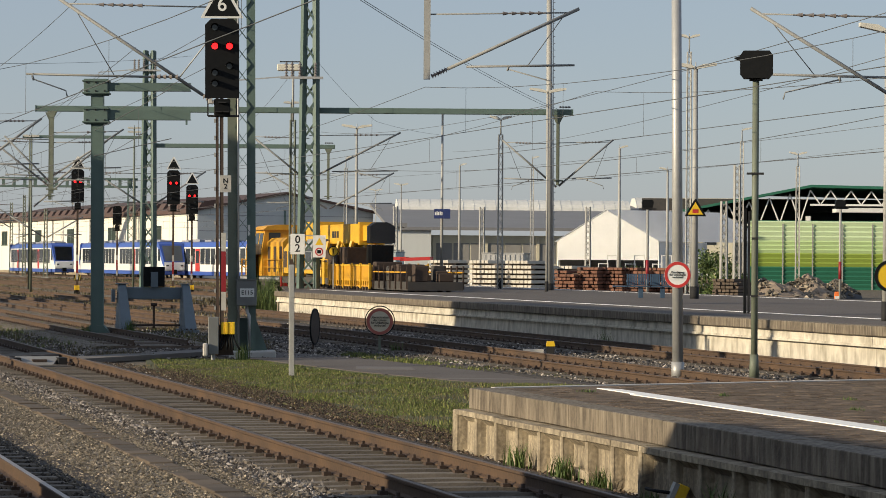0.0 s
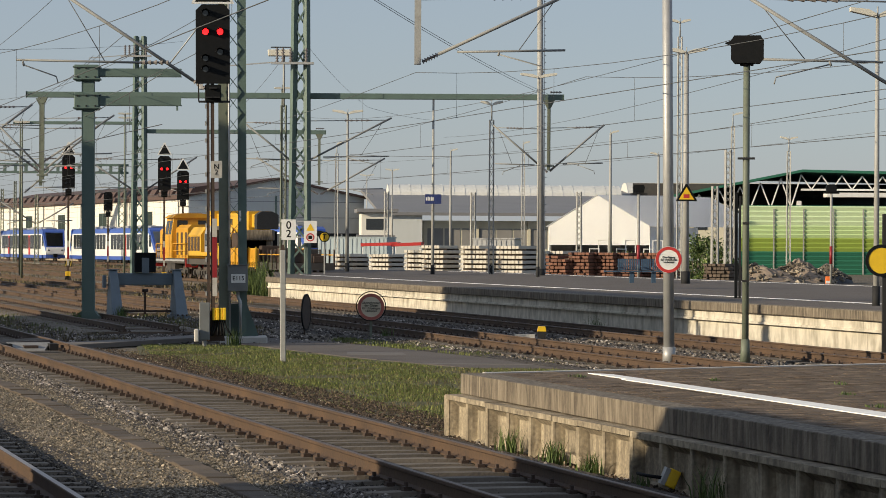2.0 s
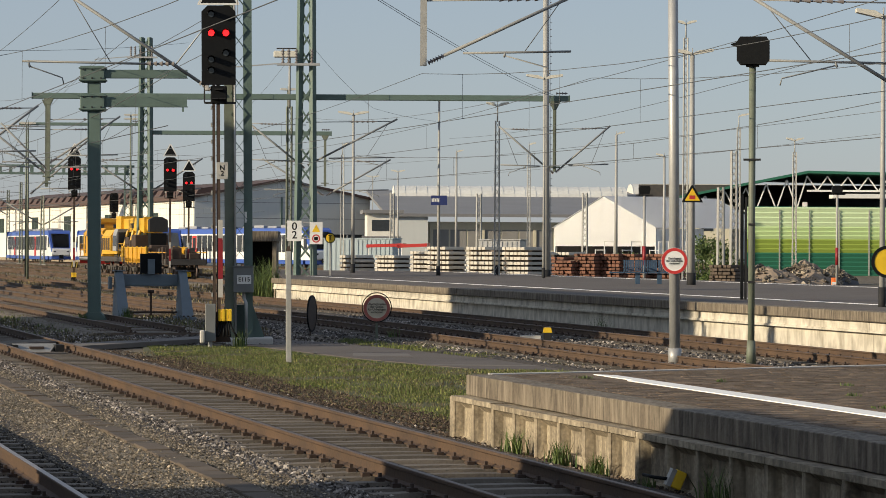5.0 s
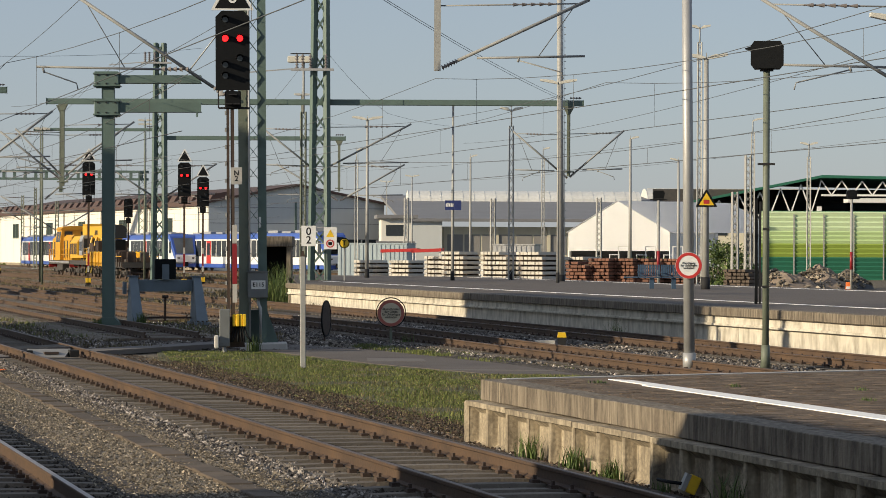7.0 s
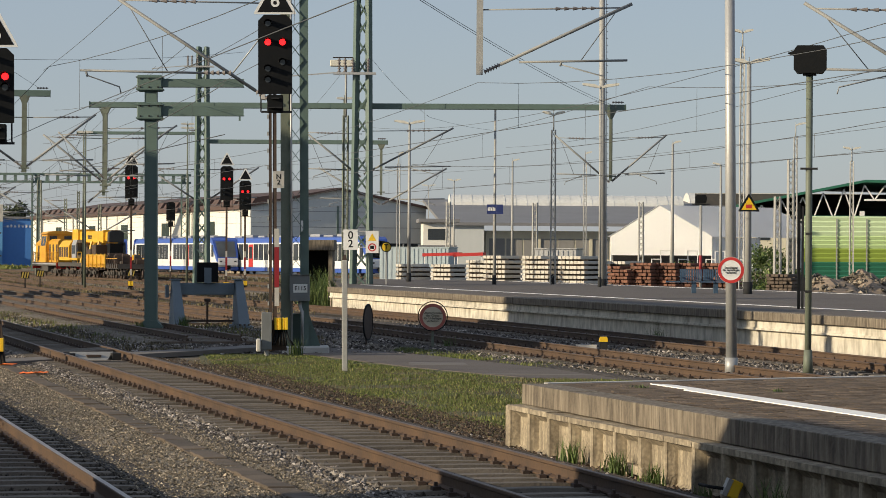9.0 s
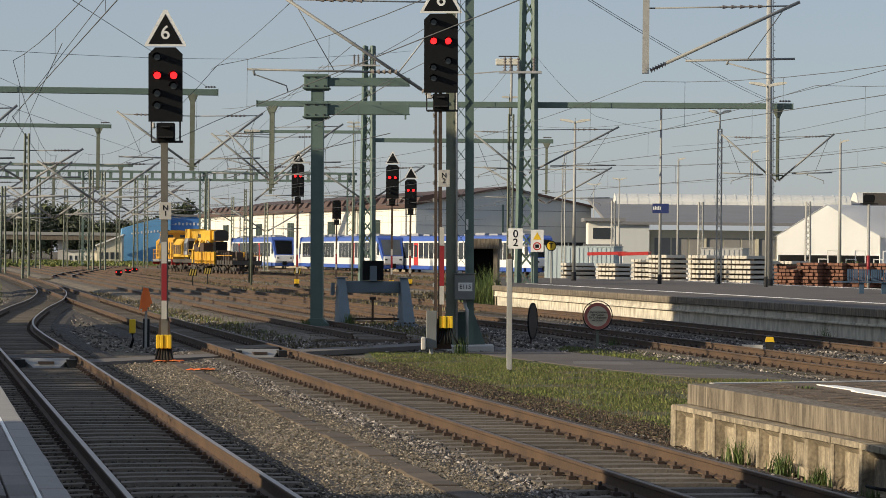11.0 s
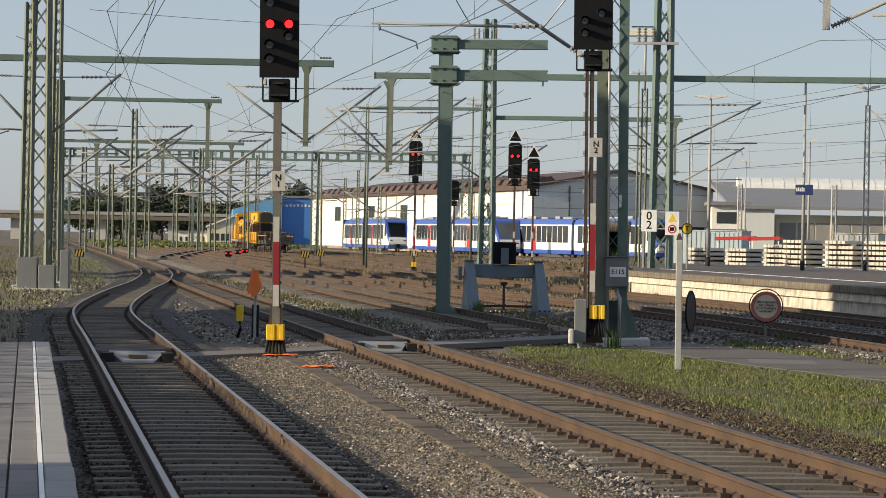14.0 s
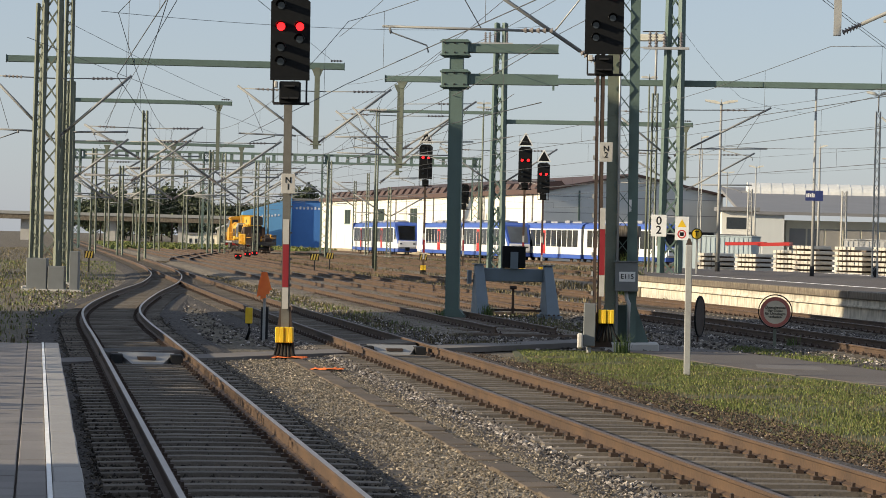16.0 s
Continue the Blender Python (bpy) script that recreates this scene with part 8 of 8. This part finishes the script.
# ---- small trackside things ----
def trackside():
    vest = material("orange_fabric", (1.0, 0.24, 0.05), 0.7, second=(0.9, 0.15, 0.03), scale=6)
    th = thing("orange_bag", (5.80, 66.41, -0.26), "orange cloth hung on a short post", "cloth", head=9)
    part("post", bar(bmesh.new(), (0, 0, 0), (0, 0, 1.45), 0.06), GREY_POLE, th)
    for k, (x0, x1, zl) in enumerate(((-0.17, -0.05, 0.98), (-0.09, 0.04, 0.92), (0.0, 0.12, 1.02), (0.07, 0.17, 1.1))):
        bm = bmesh.new()
        prism(bm, [(x0, zl), (x1, zl + 0.05), (x1 * 0.7, 1.3), (x1 * 0.4, 1.52), (x0 * 0.4, 1.55), (x0 * 0.8, 1.28)], -0.1 - 0.015 * k, -0.06 - 0.015 * k)
        part("cloth_strip", bm, vest, th)
    part("dark_post", bar(bmesh.new(), (0.0, 0.2, 0), (0.0, 0.2, 0.75), 0.16), DARK, th)
    for x, y, z, w in ((5.5, 57.08, -0.41, 0.3), (5.76, 53.03, -0.47, 0.26)):
        rg = thing("orange_rag", (x, y, -0.235), "crumpled orange cloth lying on the gravel", "cloth", "orange rags", head=20)
        bm = bmesh.new()
        n = 9
        g = [[bm.verts.new((w * (i / n - 0.5) * 2, 0.5 * (j / n - 0.5), 0.03 + 0.06 * abs(noise.noise(Vector((i * 0.9, j * 0.9, w * 9)))))) for i in range(n + 1)] for j in range(n + 1)]
        for r0, r1 in zip(g, g[1:]):
            for i in range(n):
                bm.faces.new((r0[i], r0[i + 1], r1[i + 1], r1[i]))
        part("cloth", bm, vest, rg)
    ye = thing("marker_box", (5.45, 66.31, -0.2), "yellow marker box on a thin dark stem", "marker", head=9)
    part("box", box(bmesh.new(), (-0.08, -0.06, 0.32), (0.08, 0.06, 0.68), bevel=0.015), YELLOW_BOX, ye)
    part("stem", tube(bmesh.new(), [(0, 0, 0.32), (0.02, 0, 0.15), (-0.05, 0, -0.05)], 0.035, 8), BLACK, ye)
    for i, (x, y, z) in enumerate(((26.70, 183.28, -0.1), (17.25, 164.14, -0.1), (19.72, 178.06, -0.1), (3.64, 156.63, -0.2))):
        th = thing("stop_marker", (x, y, z), "black and yellow striped stop marker near the ground", "marker", "stop markers", head=9)
        part("post", bar(bmesh.new(), (0, 0, 0), (0, 0, 1.0), 0.08), DARK, th)
        bm = bmesh.new()
        box(bm, (-0.26, -0.05, 0.8), (0.26, 0.05, 1.22))
        bd = part("board", bm, BLACK, th)
        for k in range(3):
            part("stripe", prism(bmesh.new(), [(-0.24 + 0.16 * k, 0.82), (-0.15 + 0.16 * k, 0.82), (-0.07 + 0.16 * k, 1.2), (-0.16 + 0.16 * k, 1.2)], -0.06, -0.051), MARKER_YELLOW, bd)
    for x, y, z in ((17.09, 222.51, -0.05), (19.59, 244.13, -0.05), (21.54, 260.08, -0.05)):
        th = thing("dwarf_signal", (x, y, z), "low shunting signal with two red lamps", "railway signal", "dwarf signals", head=6)
        part("housing", box(bmesh.new(), (-0.3, -0.1, 0.25), (0.3, 0.25, 0.65), bevel=0.05), BLACK, th)
        part("stand", box(bmesh.new(), (-0.2, -0.05, 0), (0.2, 0.2, 0.25)), DARK, th)
        for s in (-0.2, 0.2):
            part("red_lamp", disc(bmesh.new(), 0.055, -0.125, -0.102, 0.47, s), LAMP_RED, th)
    for x, y, z in ((21.78, 64.48, -0.02), (27.20, 62.90, -0.14)):
        th = thing("track_magnet", (x, y, z), "yellow cable box beside the rails", "cable box", "track cable boxes", head=16)
        part("cap", prism(bmesh.new(), [(-0.12, 0.04), (0.12, 0.04), (0.09, 0.17), (-0.09, 0.17)], -0.11, 0.11), YELLOW_BOX, th)
        part("base", box(bmesh.new(), (-0.1, -0.1, -0.2), (0.1, 0.1, 0.04)), DARK, th)
        part("slab", box(bmesh.new(), (-0.7, -0.12, -0.2), (-0.18, 0.12, -0.04)), CONCRETE_NEW, th)
    yb = thing("cable_box", (9.70, 24.67, -0.22), "tilted yellow cable box against the platform wall", "cable box", head=10, lean=(0, 24))
    bm = bmesh.new()
    box(bm, (-0.04, -0.07, 0), (0.07, 0.07, 0.19), bevel=0.012)
    part("lid", bm, YELLOW_BOX, yb)
    part("body", box(bmesh.new(), (-0.09, -0.07, 0.0), (-0.042, 0.07, 0.18)), GREY_POLE, yb)
    part("hose", tube(bmesh.new(), [(-0.09, 0, 0.06), (-0.2, 0.12, 0.02), (-0.26, 0.35, 0.0)], 0.018, 8), BLACK, yb)
    ds = thing("cable_duct", (9.98, 28.10, -0.24), "low grey cable duct lid beside the wall", "cable duct", head=4)
    part("lid", box(bmesh.new(), (-0.2, -0.7, 0), (0.2, 0.7, 0.1), bevel=0.01), CONCRETE, ds)
    hp = thing("hand_pipe", (26.25, 53.2, -0.2), "thin bent steel pipe on the platform wall", "pipe")
    part("pipe", tube(bmesh.new(), [(0, 0, 0), (0, 0, 0.62), (0.03, -0.2, 0.7), (0.1, -0.25, 0.7)], 0.03, 8), RUST_DARK, hp)
    sh = thing("concrete_shed", (32.19, 146.86, 0.0), "small concrete shelter with a dark open doorway", "shelter", head=H55)
    part("roof", box(bmesh.new(), (-1.0, -0.2, 2.55), (0.95, 2.2, 3.15), bevel=0.03), CONCRETE_DARK, sh)
    part("wall", box(bmesh.new(), (0.6, 0, 0), (0.85, 2, 2.55)), CONCRETE_DARK, sh)
    part("wall", box(bmesh.new(), (-0.9, 0, 0), (-0.65, 2, 2.55)), CONCRETE_DARK, sh)
    # Shade inside the doorway is put into the black of this wall.
    part("back_wall", box(bmesh.new(), (-0.65, 1.8, 0), (0.6, 2, 2.55)), BLACK, sh)
    cab = thing("relay_cabinet", (1.31, 112.18, -0.3), "grey relay cabinet at the foot of the masts", "cabinet", head=H16)
    for x0, x1, h in ((-1.0, -0.2, 1.3), (-0.15, 0.5, 1.0), (0.7, 1.05, 1.6)):
        part("cabinet_body", box(bmesh.new(), (x0, 0, 0), (x1, 0.6, h), bevel=0.02), CABINET, cab)
    part("base", box(bmesh.new(), (-1.2, -0.2, -0.1), (1.2, 0.8, 0.08)), CONCRETE_NEW, cab)
    th = thing("barrier_block", (63.83, 137.63, -0.1), "orange and white warning bollard behind the platform", "bollard", head=H55)
    part("body", prism(bmesh.new(), [(-0.16, 0), (0.16, 0), (0.1, 0.75), (-0.1, 0.75)], -0.1, 0.1), vest, th)
    part("band", box(bmesh.new(), (-0.12, -0.11, 0.35), (0.12, -0.101, 0.5)), WHITE, th)


trackside()


def floodlight(at, h):
    th = thing("floodlight", at, "black box floodlight on a slim red-banded post", "floodlight", "yard floodlights", head=H55)
    part("post", tube(bmesh.new(), [(0, 0, 0), (0, 0, h)], 0.08, 8), GREY_POLE, th)
    part("band", tube(bmesh.new(), [(0, 0, 1.5), (0, 0, 2.6)], 0.1, 8), BAND_RED, th, "red band")
    bm = bmesh.new()
    prism(bm, [(-0.28, h + 0.1), (0.28, h + 0.1), (0.34, h + 0.42), (0.26, h + 0.56), (-0.26, h + 0.56), (-0.34, h + 0.42)], -0.22, 0.22)
    part("housing", bm, BLACK, th)
    part("yoke", box(bmesh.new(), (-0.5, -0.05, h), (0.5, 0.05, h + 0.07)), DARK, th)


floodlight((53.2, 140.3, -0.2), 5.5)
floodlight((69.6, 149.6, -0.2), 5.9)


# ---- sleepers, last and in number ----
sleepers("platform", 18, 100, far_to=174)
sleepers("main", 15, 120, far_to=420)
sleepers("third", 44, 100, far_to=200)
sleepers("fourth", 44, 100, far_to=200)
sleepers("stub", 62, 112, True, far_to=260)
sleepers("buffer", 90, 110, True, far_to=260)


def platform_paving():
    """Small brown pavers on the platform end, joined."""
    rng = np.random.default_rng(41)
    gx, gy = np.meshgrid(np.arange(10.32, 19.0, 0.202), np.arange(15.0, 34.6, 0.102), indexing="ij")
    gx = gx + 0.101 * (np.arange(gx.shape[1])[None] % 2)
    end = np.where(gx < 17, 32.72 + (gx - 10.3) * 0.246, 34.37 + (gx - 17) * 0.094)
    ok = (gy + 0.11 < end) & ((gx + 0.2 < 11.5) | (gx > 11.86))
    x, y = gx[ok], gy[ok]
    n = len(x)
    z = 0.5365 + rng.uniform(-0.0012, 0.003, n) + 0.0015 * np.sin(x * 1.3) * np.cos(y * 0.9)
    tilt = rng.normal(0, 0.0016, (n, 2))
    v = np.zeros((n, 8, 3))
    for k, (a, b, t) in enumerate(((0, 0, 1), (1, 0, 1), (1, 1, 1), (0, 1, 1), (0, 0, 0), (1, 0, 0), (1, 1, 0), (0, 1, 0))):
        v[:, k, 0], v[:, k, 1] = x + 0.003 + 0.194 * a, y + 0.003 + 0.094 * b
        v[:, k, 2] = z + tilt[:, 0] * (a - 0.5) + tilt[:, 1] * (b - 0.5) if t else 0.52
    f = np.array(((0, 1, 2, 3), (4, 5, 1, 0), (5, 6, 2, 1), (6, 7, 3, 2), (7, 4, 0, 3)))
    me = bpy.data.meshes.new("pavers")
    me.from_pydata(v.reshape(-1, 3).tolist(), [], (f[None] + np.arange(n)[:, None, None] * 8).reshape(-1, 4).tolist())
    me.materials.append(island_tint(material("brown_paver", (0.17, 0.12, 0.075), 0.92, bump=0.4, fine=90), (0.12, 0.083, 0.052), (0.26, 0.185, 0.118)))
    tagged(new("pavers", me), "small brown pavers of the platform end", "paving", kind="stuff")
    for i, (px, py) in enumerate(((12.6, 30.4), (12.9, 27.2), (11.2, 31.6), (13.8, 29.3), (12.2, 25.0))):
        blades("grass", "small green weeds between the pavers", [(px + rng.normal(0, 0.05), py + rng.normal(0, 0.08), 0.537) for _ in range(40)], rng.uniform(0.015, 0.05, 40), WEED, 500 + i, 0.005)


platform_paving()


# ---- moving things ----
CRANE_LINE = track_line("crane", 1.0)


def along(y):
    """The place and heading on the crane train's track where it reaches y."""
    for a, b in zip(CRANE_LINE, CRANE_LINE[1:]):
        if a.y <= y <= b.y:
            t = (y - a.y) / (b.y - a.y)
            return a.lerp(b, t), math.degrees(math.atan2(b.x - a.x, b.y - a.y))
    return CRANE_LINE[-1], 0.0


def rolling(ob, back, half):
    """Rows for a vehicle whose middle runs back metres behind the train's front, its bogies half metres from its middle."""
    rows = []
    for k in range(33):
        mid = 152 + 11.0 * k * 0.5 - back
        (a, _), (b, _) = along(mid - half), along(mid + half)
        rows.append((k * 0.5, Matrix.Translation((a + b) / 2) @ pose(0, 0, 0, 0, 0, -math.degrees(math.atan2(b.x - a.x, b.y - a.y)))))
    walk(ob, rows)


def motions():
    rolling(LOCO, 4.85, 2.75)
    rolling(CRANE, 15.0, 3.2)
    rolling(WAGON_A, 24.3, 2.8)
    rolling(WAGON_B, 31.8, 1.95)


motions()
